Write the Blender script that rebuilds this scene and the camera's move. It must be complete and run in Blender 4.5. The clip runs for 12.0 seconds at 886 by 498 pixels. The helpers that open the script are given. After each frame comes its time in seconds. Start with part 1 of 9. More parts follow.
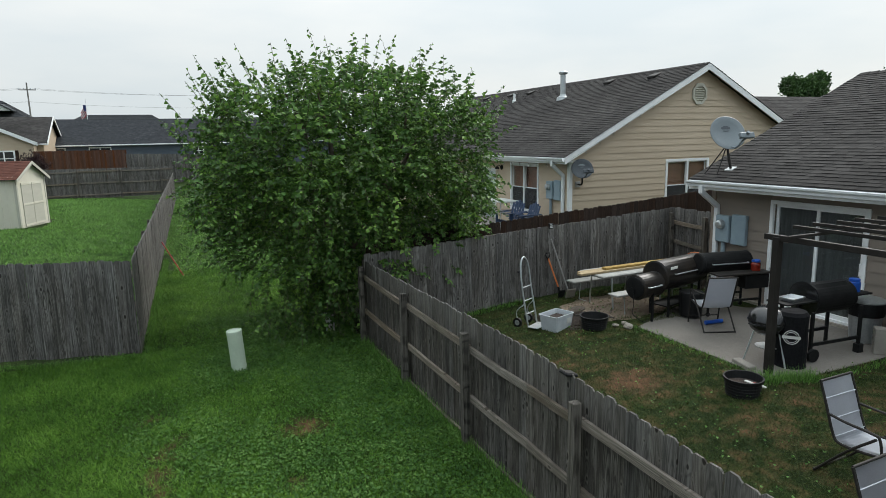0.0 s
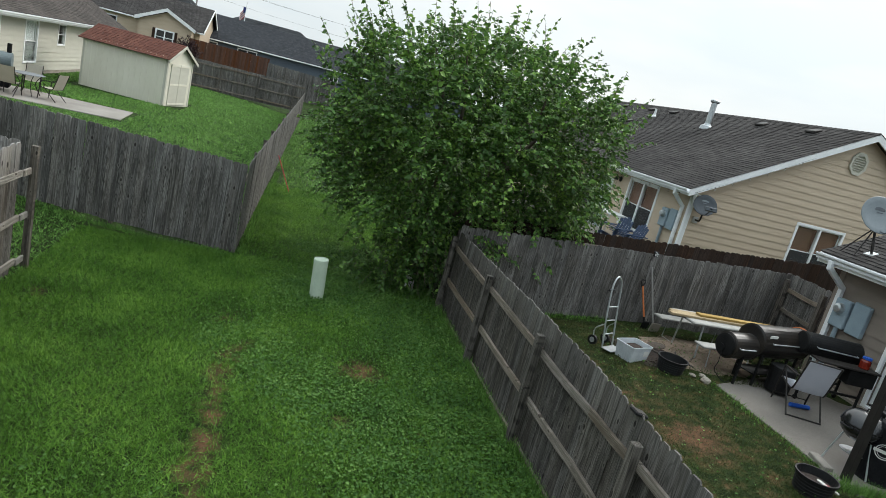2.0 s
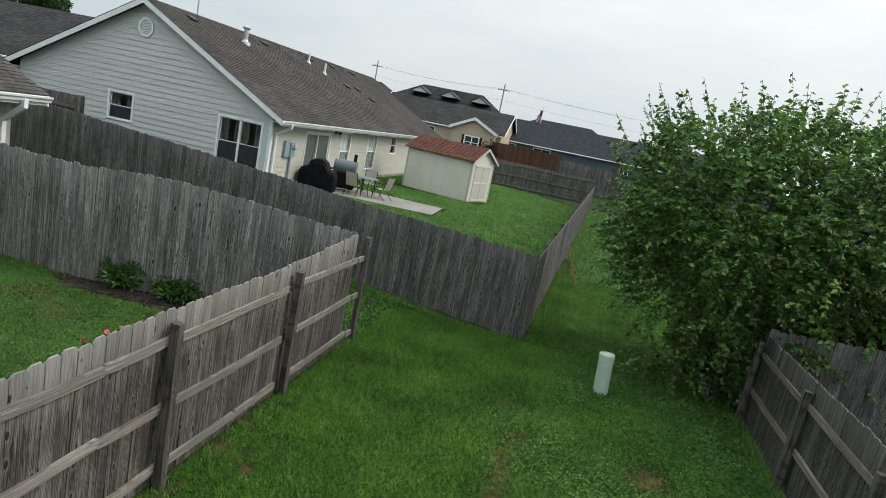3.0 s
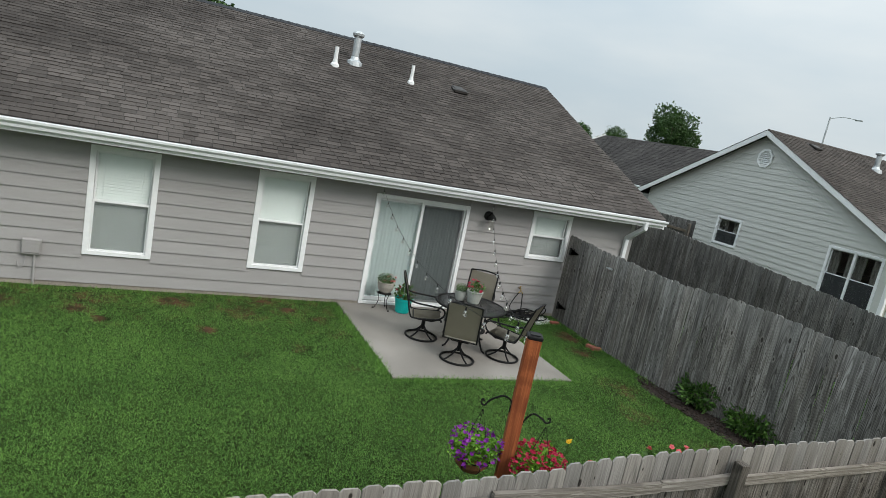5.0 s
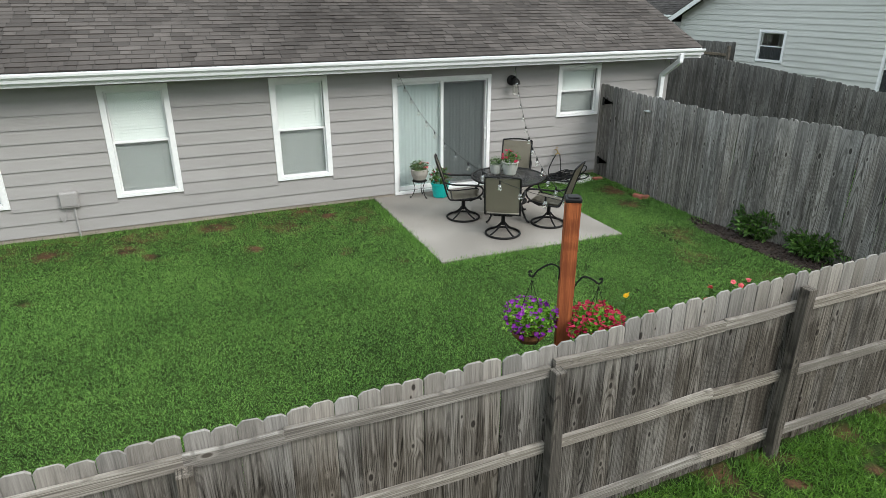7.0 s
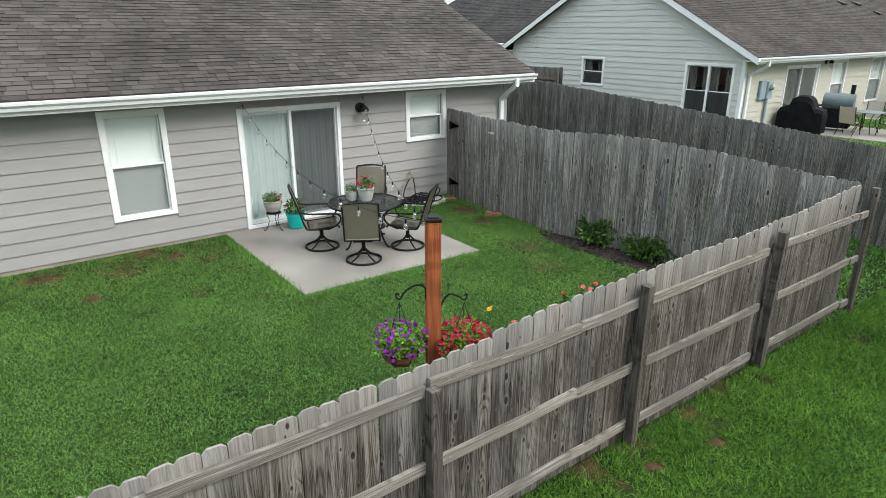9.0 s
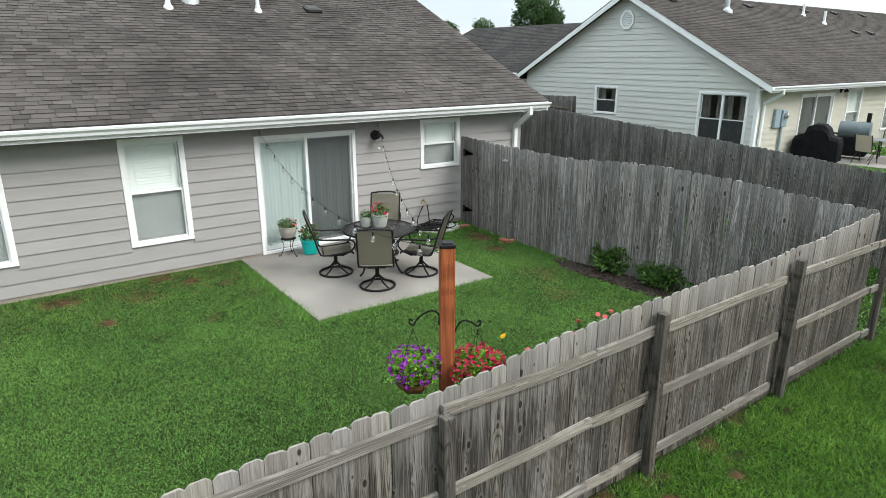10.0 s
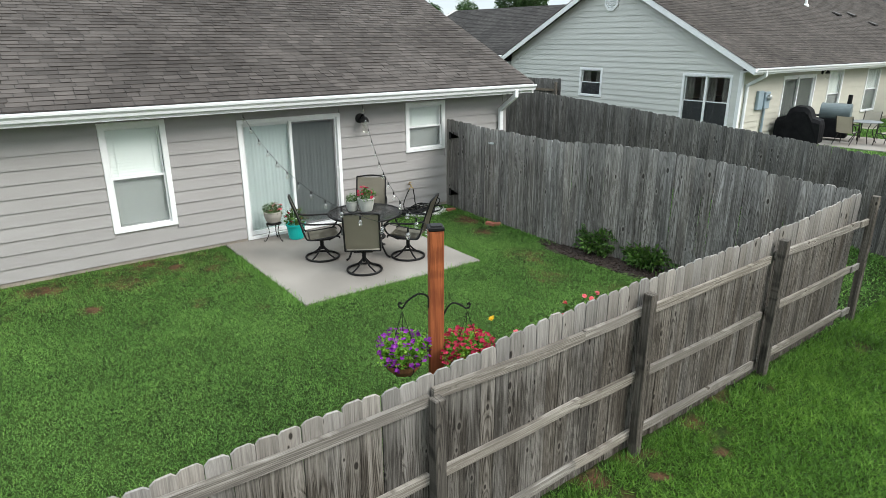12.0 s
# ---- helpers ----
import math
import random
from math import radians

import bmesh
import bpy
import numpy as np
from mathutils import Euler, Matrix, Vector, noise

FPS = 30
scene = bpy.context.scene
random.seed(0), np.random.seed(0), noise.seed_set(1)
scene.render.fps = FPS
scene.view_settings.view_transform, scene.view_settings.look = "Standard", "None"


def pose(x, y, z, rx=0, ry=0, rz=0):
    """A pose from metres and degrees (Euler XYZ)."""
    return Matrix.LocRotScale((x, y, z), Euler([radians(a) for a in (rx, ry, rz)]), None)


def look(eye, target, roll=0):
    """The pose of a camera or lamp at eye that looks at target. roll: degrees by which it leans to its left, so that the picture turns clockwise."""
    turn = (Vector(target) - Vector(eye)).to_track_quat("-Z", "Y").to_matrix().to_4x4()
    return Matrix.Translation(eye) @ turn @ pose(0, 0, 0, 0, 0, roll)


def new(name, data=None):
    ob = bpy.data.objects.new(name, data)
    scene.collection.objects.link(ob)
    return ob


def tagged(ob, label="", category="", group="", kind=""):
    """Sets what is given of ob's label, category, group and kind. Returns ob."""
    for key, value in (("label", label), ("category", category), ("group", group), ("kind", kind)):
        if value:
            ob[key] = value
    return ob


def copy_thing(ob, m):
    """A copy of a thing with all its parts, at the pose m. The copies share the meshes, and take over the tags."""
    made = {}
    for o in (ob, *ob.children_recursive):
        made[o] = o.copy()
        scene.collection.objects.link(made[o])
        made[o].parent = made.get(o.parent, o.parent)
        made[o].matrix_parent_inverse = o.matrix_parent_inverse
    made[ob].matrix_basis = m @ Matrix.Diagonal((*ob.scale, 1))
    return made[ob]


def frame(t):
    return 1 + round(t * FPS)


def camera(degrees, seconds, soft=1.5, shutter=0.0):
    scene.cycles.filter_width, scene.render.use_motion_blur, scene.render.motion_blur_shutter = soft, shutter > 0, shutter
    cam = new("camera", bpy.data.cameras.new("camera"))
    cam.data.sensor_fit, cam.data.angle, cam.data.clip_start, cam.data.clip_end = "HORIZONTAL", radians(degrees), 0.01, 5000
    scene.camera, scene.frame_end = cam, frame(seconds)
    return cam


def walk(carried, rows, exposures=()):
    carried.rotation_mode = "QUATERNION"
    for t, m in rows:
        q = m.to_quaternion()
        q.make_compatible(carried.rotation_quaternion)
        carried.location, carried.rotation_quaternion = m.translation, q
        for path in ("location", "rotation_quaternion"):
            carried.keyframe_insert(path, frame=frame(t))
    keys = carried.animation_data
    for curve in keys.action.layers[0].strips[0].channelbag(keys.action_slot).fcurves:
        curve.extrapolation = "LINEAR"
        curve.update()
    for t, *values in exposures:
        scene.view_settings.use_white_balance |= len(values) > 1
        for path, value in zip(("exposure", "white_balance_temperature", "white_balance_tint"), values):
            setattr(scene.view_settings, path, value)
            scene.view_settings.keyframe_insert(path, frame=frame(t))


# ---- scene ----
cam = camera(70.6, 12.0, soft=0.5)
PATH = [
    (0.0, pose(0.241, -0.285, 3.870, 79.85, 1.22, -23.78)),
    (0.5, pose(0.229, -0.241, 3.866, 79.32, 1.41, -23.46)),
    (1.0, pose(0.236, -0.212, 3.888, 81.86, 1.45, -24.89)),
    (1.2, pose(0.216, -0.193, 3.884, 83.50, 1.09, -26.67)),
    (1.5, pose(0.186, -0.164, 3.877, 80.21, -5.60, -26.33)),
    (1.7, pose(0.156, -0.138, 3.877, 77.27, -11.52, -22.74)),
    (2.0, pose(0.111, -0.098, 3.877, 76.46, -14.24, -12.49)),
    (2.2, pose(0.099, -0.103, 3.881, 77.06, -12.39, -7.33)),
    (2.5, pose(0.080, -0.111, 3.886, 78.31, -11.13, -0.43)),
    (3.0, pose(0.034, -0.078, 3.882, 78.89, -11.38, 13.62)),
    (3.2, pose(0.013, -0.074, 3.884, 79.67, -11.56, 20.39)),
    (4.8, pose(0.001, 0.002, 3.904, 79.24, -11.66, 60.79)),
    (5.0, pose(-0.007, -0.004, 3.915, 79.15, -11.30, 65.91)),
    (5.5, pose(-0.020, 0.009, 3.907, 79.13, -10.20, 78.07)),
    (5.7, pose(-0.031, 0.036, 3.916, 78.98, -2.06, 78.84)),
    (6.0, pose(-0.047, 0.077, 3.929, 78.30, -0.14, 77.52)),
    (6.3, pose(-0.070, 0.102, 3.918, 76.16, -0.10, 75.59)),
    (6.5, pose(-0.085, 0.118, 3.910, 72.16, -0.08, 74.35)),
    (6.8, pose(-0.120, 0.152, 3.897, 69.23, -0.06, 71.17)),
    (7.0, pose(-0.143, 0.175, 3.889, 68.04, -0.05, 66.75)),
    (7.5, pose(-0.173, 0.175, 3.877, 67.69, -0.07, 59.66)),
    (7.7, pose(-0.173, 0.174, 3.876, 68.12, -0.07, 58.65)),
    (9.3, pose(-0.163, 0.147, 3.869, 71.05, -0.02, 52.1)),
    (9.5, pose(-0.163, 0.146, 3.869, 71.44, -0.02, 51.71)),
    (10.0, pose(-0.164, 0.145, 3.862, 72.95, 0.00, 54.35)),
    (10.5, pose(-0.161, 0.140, 3.861, 72.59, 0.00, 53.74)),
    (11.0, pose(-0.162, 0.135, 3.859, 72.65, 0.04, 53.08)),
    (11.5, pose(-0.180, 0.129, 3.860, 72.73, 0.05, 52.61)),
    (12.0, pose(-0.184, 0.127, 3.849, 71.50, 0.07, 52.91)),
]
walk(cam, PATH, exposures=[(0.0, 0.02), (0.5, 0.0), (1.0, -0.12), (1.25, -0.24), (1.5, -0.2), (1.75, 0.0), (2.0, 0.2), (2.25, 0.1), (2.5, 0.02), (3.2, 0.0), (5.0, -0.04), (6.0, -0.04), (6.5, 0.24), (7.0, 0.36), (9.5, 0.51), (12.0, 0.53)])

# world: overcast sky, soft sun high behind the clouds
SUN_EL, SUN_AZ = radians(41), radians(64)
world = bpy.data.worlds.new("overcast_sky")
scene.world = world
world.use_nodes = True
wn, wl = world.node_tree.nodes, world.node_tree.links
wn.clear()
w_out = wn.new("ShaderNodeOutputWorld")
w_bg = wn.new("ShaderNodeBackground")
w_sky = wn.new("ShaderNodeTexSky")
w_sky.sky_type = "NISHITA"
w_sky.sun_disc = False
w_sky.sun_elevation, w_sky.sun_rotation = SUN_EL, SUN_AZ
w_sky.dust_density = 3.0
w_tc = wn.new("ShaderNodeTexCoord")
w_map = wn.new("ShaderNodeMapping")
w_map.inputs["Scale"].default_value = (1.4, 1.4, 5.0)
w_noise = wn.new("ShaderNodeTexNoise")
w_noise.inputs["Scale"].default_value = 1.6
w_noise.inputs["Detail"].default_value = 5.0
w_ramp = wn.new("ShaderNodeValToRGB")
w_ramp.color_ramp.elements[0].position, w_ramp.color_ramp.elements[0].color = 0.35, (5.6, 6.5, 7.1, 1)
w_ramp.color_ramp.elements[1].position, w_ramp.color_ramp.elements[1].color = 0.68, (7.0, 7.55, 7.8, 1)
# brighter overhead than at the horizon, and brighter towards the hidden sun
w_sep = wn.new("ShaderNodeSeparateXYZ")
w_up = wn.new("ShaderNodeMapRange")
w_up.inputs["From Min"].default_value, w_up.inputs["From Max"].default_value = 0.0, 1.0
w_up.inputs["To Min"].default_value, w_up.inputs["To Max"].default_value = 1.0, 3.2
w_dot = wn.new("ShaderNodeVectorMath")
w_dot.operation = "DOT_PRODUCT"
w_dot.inputs[1].default_value = (0.72, 0.69, 0.0)
w_side = wn.new("ShaderNodeMapRange")
w_side.inputs["From Min"].default_value, w_side.inputs["From Max"].default_value = -0.8, 0.9
w_side.inputs["To Min"].default_value, w_side.inputs["To Max"].default_value = 0.85, 1.13
w_mul = wn.new("ShaderNodeMath")
w_mul.operation = "MULTIPLY"
w_gain = wn.new("ShaderNodeVectorMath")
w_gain.operation = "SCALE"
w_mix = wn.new("ShaderNodeMixRGB")
w_mix.inputs["Fac"].default_value = 0.92
wl.new(w_tc.outputs["Generated"], w_map.inputs["Vector"])
wl.new(w_tc.outputs["Generated"], w_sep.inputs["Vector"])
wl.new(w_tc.outputs["Generated"], w_dot.inputs[0])
w_pow = wn.new("ShaderNodeMath")
w_pow.operation, w_pow.use_clamp = "POWER", True
w_pow.inputs[1].default_value = 1.7
w_abs = wn.new("ShaderNodeMath")
w_abs.operation = "ABSOLUTE"
wl.new(w_sep.outputs["Z"], w_abs.inputs[0])
wl.new(w_abs.outputs[0], w_pow.inputs[0])
wl.new(w_pow.outputs[0], w_up.inputs["Value"])
wl.new(w_dot.outputs["Value"], w_side.inputs["Value"])
wl.new(w_up.outputs["Result"], w_mul.inputs[0])
wl.new(w_side.outputs["Result"], w_mul.inputs[1])
wl.new(w_map.outputs["Vector"], w_noise.inputs["Vector"])
wl.new(w_noise.outputs["Fac"], w_ramp.inputs["Fac"])
wl.new(w_ramp.outputs["Color"], w_gain.inputs[0])
wl.new(w_mul.outputs[0], w_gain.inputs["Scale"])
wl.new(w_sky.outputs["Color"], w_mix.inputs["Color1"])
# the veil of cloud is warmer towards the sun, cooler away from it
w_warm = wn.new("ShaderNodeMapRange")
w_warm.inputs["From Min"].default_value, w_warm.inputs["From Max"].default_value = -0.7, 0.7
w_tint = wn.new("ShaderNodeMixRGB")
w_tint.inputs["Color1"].default_value, w_tint.inputs["Color2"].default_value = (0.962, 1.0, 1.02, 1), (1.045, 1.0, 0.955, 1)
w_mulc = wn.new("ShaderNodeVectorMath")
w_mulc.operation = "MULTIPLY"
wl.new(w_dot.outputs["Value"], w_warm.inputs["Value"])
wl.new(w_warm.outputs["Result"], w_tint.inputs["Fac"])
wl.new(w_gain.outputs["Vector"], w_mulc.inputs[0])
wl.new(w_tint.outputs["Color"], w_mulc.inputs[1])
wl.new(w_mulc.outputs["Vector"], w_mix.inputs["Color2"])
wl.new(w_mix.outputs["Color"], w_bg.inputs["Color"])
w_bg.inputs["Strength"].default_value = 0.106
wl.new(w_bg.outputs["Background"], w_out.inputs["Surface"])

sun_data = bpy.data.lights.new("sun", "SUN")
sun_data.energy, sun_data.angle, sun_data.color = 1.9, radians(30), (1.0, 0.97, 0.93)
sun = new("sun", sun_data)
sun.rotation_euler = look((0.68, 0.33, 0.655), (0, 0, 0)).to_euler()

# ---------------------------------------------------------------- materials


def nodes_of(name):
    m = bpy.data.materials.new(name)
    m.use_nodes = True
    nt = m.node_tree
    return m, nt.nodes, nt.links, nt.nodes["Principled BSDF"]


def surf(name, c1, c2, scale=6.0, rough=0.8, bump=0.15, fine=60.0, rand=0.0, stretch=(1, 1, 1), metal=0.0, island=False, spec=0.4, bump_d=0.004, coat=0.0, place="Object", steady=False):
    """Two colours mixed by a broad and a fine noise, with fine relief; rand: how much single pieces differ."""
    m, n, l, b = nodes_of(name)
    tc = n.new("ShaderNodeTexCoord")
    mp = n.new("ShaderNodeMapping")
    mp.inputs["Scale"].default_value = stretch
    l.new(tc.outputs[place], mp.inputs["Vector"])
    vec = mp.outputs["Vector"]
    rnd = None
    if rand > 0:
        if island:
            geo = n.new("ShaderNodeNewGeometry")
            rnd = geo.outputs["Random Per Island"]
        else:
            oi = n.new("ShaderNodeObjectInfo")
            rnd = oi.outputs["Random"]
        mul = n.new("ShaderNodeMath")
        mul.operation = "MULTIPLY"
        mul.inputs[1].default_value = 37.0
        l.new(rnd, mul.inputs[0])
        add = n.new("ShaderNodeVectorMath")
        add.operation = "ADD"
        l.new(vec, add.inputs[0])
        l.new(mul.outputs[0], add.inputs[1])
        vec = add.outputs["Vector"]
    n1 = n.new("ShaderNodeTexNoise")
    n1.inputs["Scale"].default_value, n1.inputs["Detail"].default_value = scale, 4.0
    n2 = n.new("ShaderNodeTexNoise")
    n2.inputs["Scale"].default_value, n2.inputs["Detail"].default_value = fine, 3.0
    l.new(mp.outputs["Vector"] if steady else vec, n1.inputs["Vector"])
    l.new(vec, n2.inputs["Vector"])
    mixf = n.new("ShaderNodeMix")
    mixf.inputs[0].default_value = 0.45
    l.new(n1.outputs["Fac"], mixf.inputs[2])
    l.new(n2.outputs["Fac"], mixf.inputs[3])
    ramp = n.new("ShaderNodeValToRGB")
    ramp.color_ramp.elements[0].position, ramp.color_ramp.elements[0].color = 0.36, (*c1, 1)
    ramp.color_ramp.elements[1].position, ramp.color_ramp.elements[1].color = 0.64, (*c2, 1)
    l.new(mixf.outputs[0], ramp.inputs["Fac"])
    col = ramp.outputs["Color"]
    if rand > 0:
        mr = n.new("ShaderNodeMapRange")
        mr.inputs["To Min"].default_value, mr.inputs["To Max"].default_value = 1 - rand, 1 + rand
        l.new(rnd, mr.inputs["Value"])
        hs = n.new("ShaderNodeHueSaturation")
        l.new(mr.outputs["Result"], hs.inputs["Value"])
        l.new(col, hs.inputs["Color"])
        col = hs.outputs["Color"]
    l.new(col, b.inputs["Base Color"])
    b.inputs["Roughness"].default_value = rough
    b.inputs["Metallic"].default_value = metal
    b.inputs["Specular IOR Level"].default_value = spec
    b.inputs["Coat Weight"].default_value = coat
    if bump > 0:
        bp = n.new("ShaderNodeBump")
        bp.inputs["Strength"].default_value, bp.inputs["Distance"].default_value = bump, bump_d
        l.new(mixf.outputs[0], bp.inputs["Height"])
        l.new(bp.outputs["Normal"], b.inputs["Normal"])
    return m


def wood(name, dark, light, stain, rand=0.3, knots=True, bleach=0.0, across="X"):
    """Weathered boards: arched growth rings along the piece's own z, fibres, dark streaks, knots that bend the rings; every piece differs.
    bleach: how far the rain-worn upper end of a board is paler; across: the axis of the board's width."""
    m, n, l, b = nodes_of(name)
    tc = n.new("ShaderNodeTexCoord")
    oi = n.new("ShaderNodeObjectInfo")
    wh = n.new("ShaderNodeTexWhiteNoise")
    wh.noise_dimensions = "1D"
    l.new(oi.outputs["Random"], wh.inputs["W"])

    def math_node(op, x, y=None, z=None):
        k = n.new("ShaderNodeMath")
        k.operation = op
        for i, v in enumerate((x, y, z)):
            if v is None:
                continue
            if isinstance(v, (int, float)):
                k.inputs[i].default_value = v
            else:
                l.new(v, k.inputs[i])
        return k.outputs[0]

    def ranged(v, f0, f1, t0, t1):
        k = n.new("ShaderNodeMapRange")
        for key, q in (("From Min", f0), ("From Max", f1), ("To Min", t0), ("To Max", t1)):
            k.inputs[key].default_value = q
        l.new(v, k.inputs["Value"])
        return k.outputs["Result"]

    # every piece is cut from another place of the log
    shift = n.new("ShaderNodeVectorMath")
    shift.operation = "MULTIPLY_ADD"
    shift.inputs[1].default_value = (31.0, 17.0, 43.0)
    l.new(wh.outputs["Color"], shift.inputs[0])
    l.new(tc.outputs["Object"], shift.inputs[2])

    def noise_tex(scale, stretch, detail, rough=0.5):
        mp = n.new("ShaderNodeMapping")
        mp.inputs["Scale"].default_value = stretch
        l.new(shift.outputs["Vector"], mp.inputs["Vector"])
        t = n.new("ShaderNodeTexNoise")
        t.inputs["Scale"].default_value, t.inputs["Detail"].default_value, t.inputs["Roughness"].default_value = scale, detail, rough
        l.new(mp.outputs["Vector"], t.inputs["Vector"])
        return t.outputs["Fac"]
    fibre = noise_tex(240, (1, 1, 0.018), 3, 0.6)
    streak = noise_tex(44, (1, 1, 0.03), 5, 0.68)
    stainn = noise_tex(4.5, (1.6, 1, 0.3), 4)
    wobble = noise_tex(5.0, (1.2, 1, 0.3), 3)
    # knots in the plane of the board
    knot = bend = None
    if knots:
        sep = n.new("ShaderNodeSeparateXYZ")
        l.new(shift.outputs["Vector"], sep.inputs["Vector"])
        flat = n.new("ShaderNodeCombineXYZ")
        l.new(math_node("MULTIPLY", sep.outputs[across], 6.5), flat.inputs["X"])
        l.new(math_node("MULTIPLY", sep.outputs["Z"], 3.1), flat.inputs["Y"])
        vor = n.new("ShaderNodeTexVoronoi")
        vor.voronoi_dimensions = "2D"
        vor.inputs["Scale"].default_value = 1.0
        l.new(flat.outputs["Vector"], vor.inputs["Vector"])
        size = n.new("ShaderNodeSeparateXYZ")
        l.new(vor.outputs["Color"], size.inputs["Vector"])
        # the knot's size differs, and some cells have none
        kd = math_node("ADD", vor.outputs["Distance"], ranged(size.outputs["X"], 0.45, 1.0, 0.12, -0.045))
        knot = ranged(kd, 0.055, 0.1, 1.0, 0.0)
        rim = ranged(kd, 0.1, 0.2, 1.0, 0.0)
        bend = ranged(kd, 0.04, 0.36, 1.0, 0.0)
    # growth rings: long arches about a far centre
    cen = n.new("ShaderNodeVectorMath")
    cen.operation = "MULTIPLY_ADD"
    cen.inputs[1].default_value, cen.inputs[2].default_value = (0.16, 0.0, 1.9), (-0.08, 0.0, -0.3)
    l.new(wh.outputs["Color"], cen.inputs[0])
    rel = n.new("ShaderNodeVectorMath")
    rel.operation = "SUBTRACT"
    l.new(tc.outputs["Object"], rel.inputs[0])
    l.new(cen.outputs["Vector"], rel.inputs[1])
    sq = n.new("ShaderNodeVectorMath")
    sq.operation = "MULTIPLY"
    sq.inputs[1].default_value = (1.0, 0.0, 0.055) if across == "X" else (0.0, 1.0, 0.012)
    l.new(rel.outputs["Vector"], sq.inputs[0])
    ln = n.new("ShaderNodeVectorMath")
    ln.operation = "LENGTH"
    l.new(sq.outputs["Vector"], ln.inputs[0])
    phase = math_node("MULTIPLY_ADD", wobble, 7.0, math_node("MULTIPLY", ln.outputs["Value"], 520.0))
    if bend is not None:
        phase = math_node("MULTIPLY_ADD", bend, 6.0, phase)
    ring_f = ranged(math_node("SINE", phase), 0.1, 0.95, 1.0, 0.0)
    f = math_node("MULTIPLY_ADD", ring_f, 0.24, math_node("MULTIPLY_ADD", streak, 1.5, math_node("MULTIPLY_ADD", fibre, 0.8, -0.8)))
    ramp = n.new("ShaderNodeValToRGB")
    mid = [dark[i] * 0.5 + light[i] * (0.4, 0.385, 0.365)[i] for i in range(3)]
    ramp.color_ramp.elements[0].position, ramp.color_ramp.elements[0].color = 0.22, (*dark, 1)
    ramp.color_ramp.elements[1].position, ramp.color_ramp.elements[1].color = 0.78, (*light, 1)
    ramp.color_ramp.elements.new(0.5).color = (*mid, 1)
    l.new(f, ramp.inputs["Fac"])
    mixc = n.new("ShaderNodeMixRGB")
    mixc.inputs["Color2"].default_value = (*stain, 1)
    l.new(ranged(stainn, 0.44, 0.7, 0.0, 0.75), mixc.inputs["Fac"])
    l.new(ramp.outputs["Color"], mixc.inputs["Color1"])
    col = mixc.outputs["Color"]
    if bleach > 0:
        sep2 = n.new("ShaderNodeSeparateXYZ")
        l.new(tc.outputs["Object"], sep2.inputs["Vector"])
        worn = math_node("MULTIPLY", ranged(math_node("MULTIPLY_ADD", streak, 0.7, sep2.outputs["Z"]), 1.55, 2.15, 0.0, bleach), 1.0)
        mb = n.new("ShaderNodeMixRGB")
        mb.inputs["Color2"].default_value = (light[0] * 1.6, light[1] * 1.64, light[2] * 1.68, 1)
        l.new(worn, mb.inputs["Fac"])
        l.new(col, mb.inputs["Color1"])
        col = mb.outputs["Color"]
    if knots:
        for fac, c2, w in ((rim, (light[0] * 1.05, light[1] * 1.03, light[2]), 0.45), (knot, (dark[0] * 0.6, dark[1] * 0.52, dark[2] * 0.46), 0.9)):
            mk = n.new("ShaderNodeMixRGB")
            mk.inputs["Color2"].default_value = (*c2, 1)
            l.new(math_node("MULTIPLY", fac, w), mk.inputs["Fac"])
            l.new(col, mk.inputs["Color1"])
            col = mk.outputs["Color"]
    hs = n.new("ShaderNodeHueSaturation")
    l.new(ranged(oi.outputs["Random"], 0.0, 1.0, 1 - rand, 1 + rand), hs.inputs["Value"])
    l.new(ranged(wh.outputs["Value"], 0.0, 1.0, 0.75, 1.2), hs.inputs["Saturation"])
    l.new(col, hs.inputs["Color"])
    l.new(hs.outputs["Color"], b.inputs["Base Color"])
    b.inputs["Roughness"].default_value = 0.88
    b.inputs["Specular IOR Level"].default_value = 0.25
    bp = n.new("ShaderNodeBump")
    bp.inputs["Strength"].default_value, bp.inputs["Distance"].default_value = 0.6, 0.004
    l.new(f, bp.inputs["Height"])
    l.new(bp.outputs["Normal"], b.inputs["Normal"])
    return m


def glassy(name, tint, rough=0.02, gloss=0.035):
    """A thin clear pane: light passes straight through, the gloss grows towards grazing."""
    m, n, l, b = nodes_of(name)
    tr = n.new("ShaderNodeBsdfTransparent")
    tr.inputs["Color"].default_value = (*tint, 1)
    gl = n.new("ShaderNodeBsdfGlossy")
    gl.inputs["Roughness"].default_value = rough
    lw = n.new("ShaderNodeLayerWeight")
    lw.inputs["Blend"].default_value = 0.5
    pw = n.new("ShaderNodeMath")
    pw.operation, pw.inputs[1].default_value = "POWER", 4.0
    l.new(lw.outputs["Facing"], pw.inputs[0])
    ma = n.new("ShaderNodeMath")
    ma.operation, ma.inputs[1].default_value, ma.inputs[2].default_value = "MULTIPLY_ADD", 0.85, gloss
    l.new(pw.outputs[0], ma.inputs[0])
    mx = n.new("ShaderNodeMixShader")
    l.new(ma.outputs[0], mx.inputs["Fac"])
    l.new(tr.outputs["BSDF"], mx.inputs[1])
    l.new(gl.outputs["BSDF"], mx.inputs[2])
    l.new(mx.outputs["Shader"], n["Material Output"].inputs["Surface"])
    return m


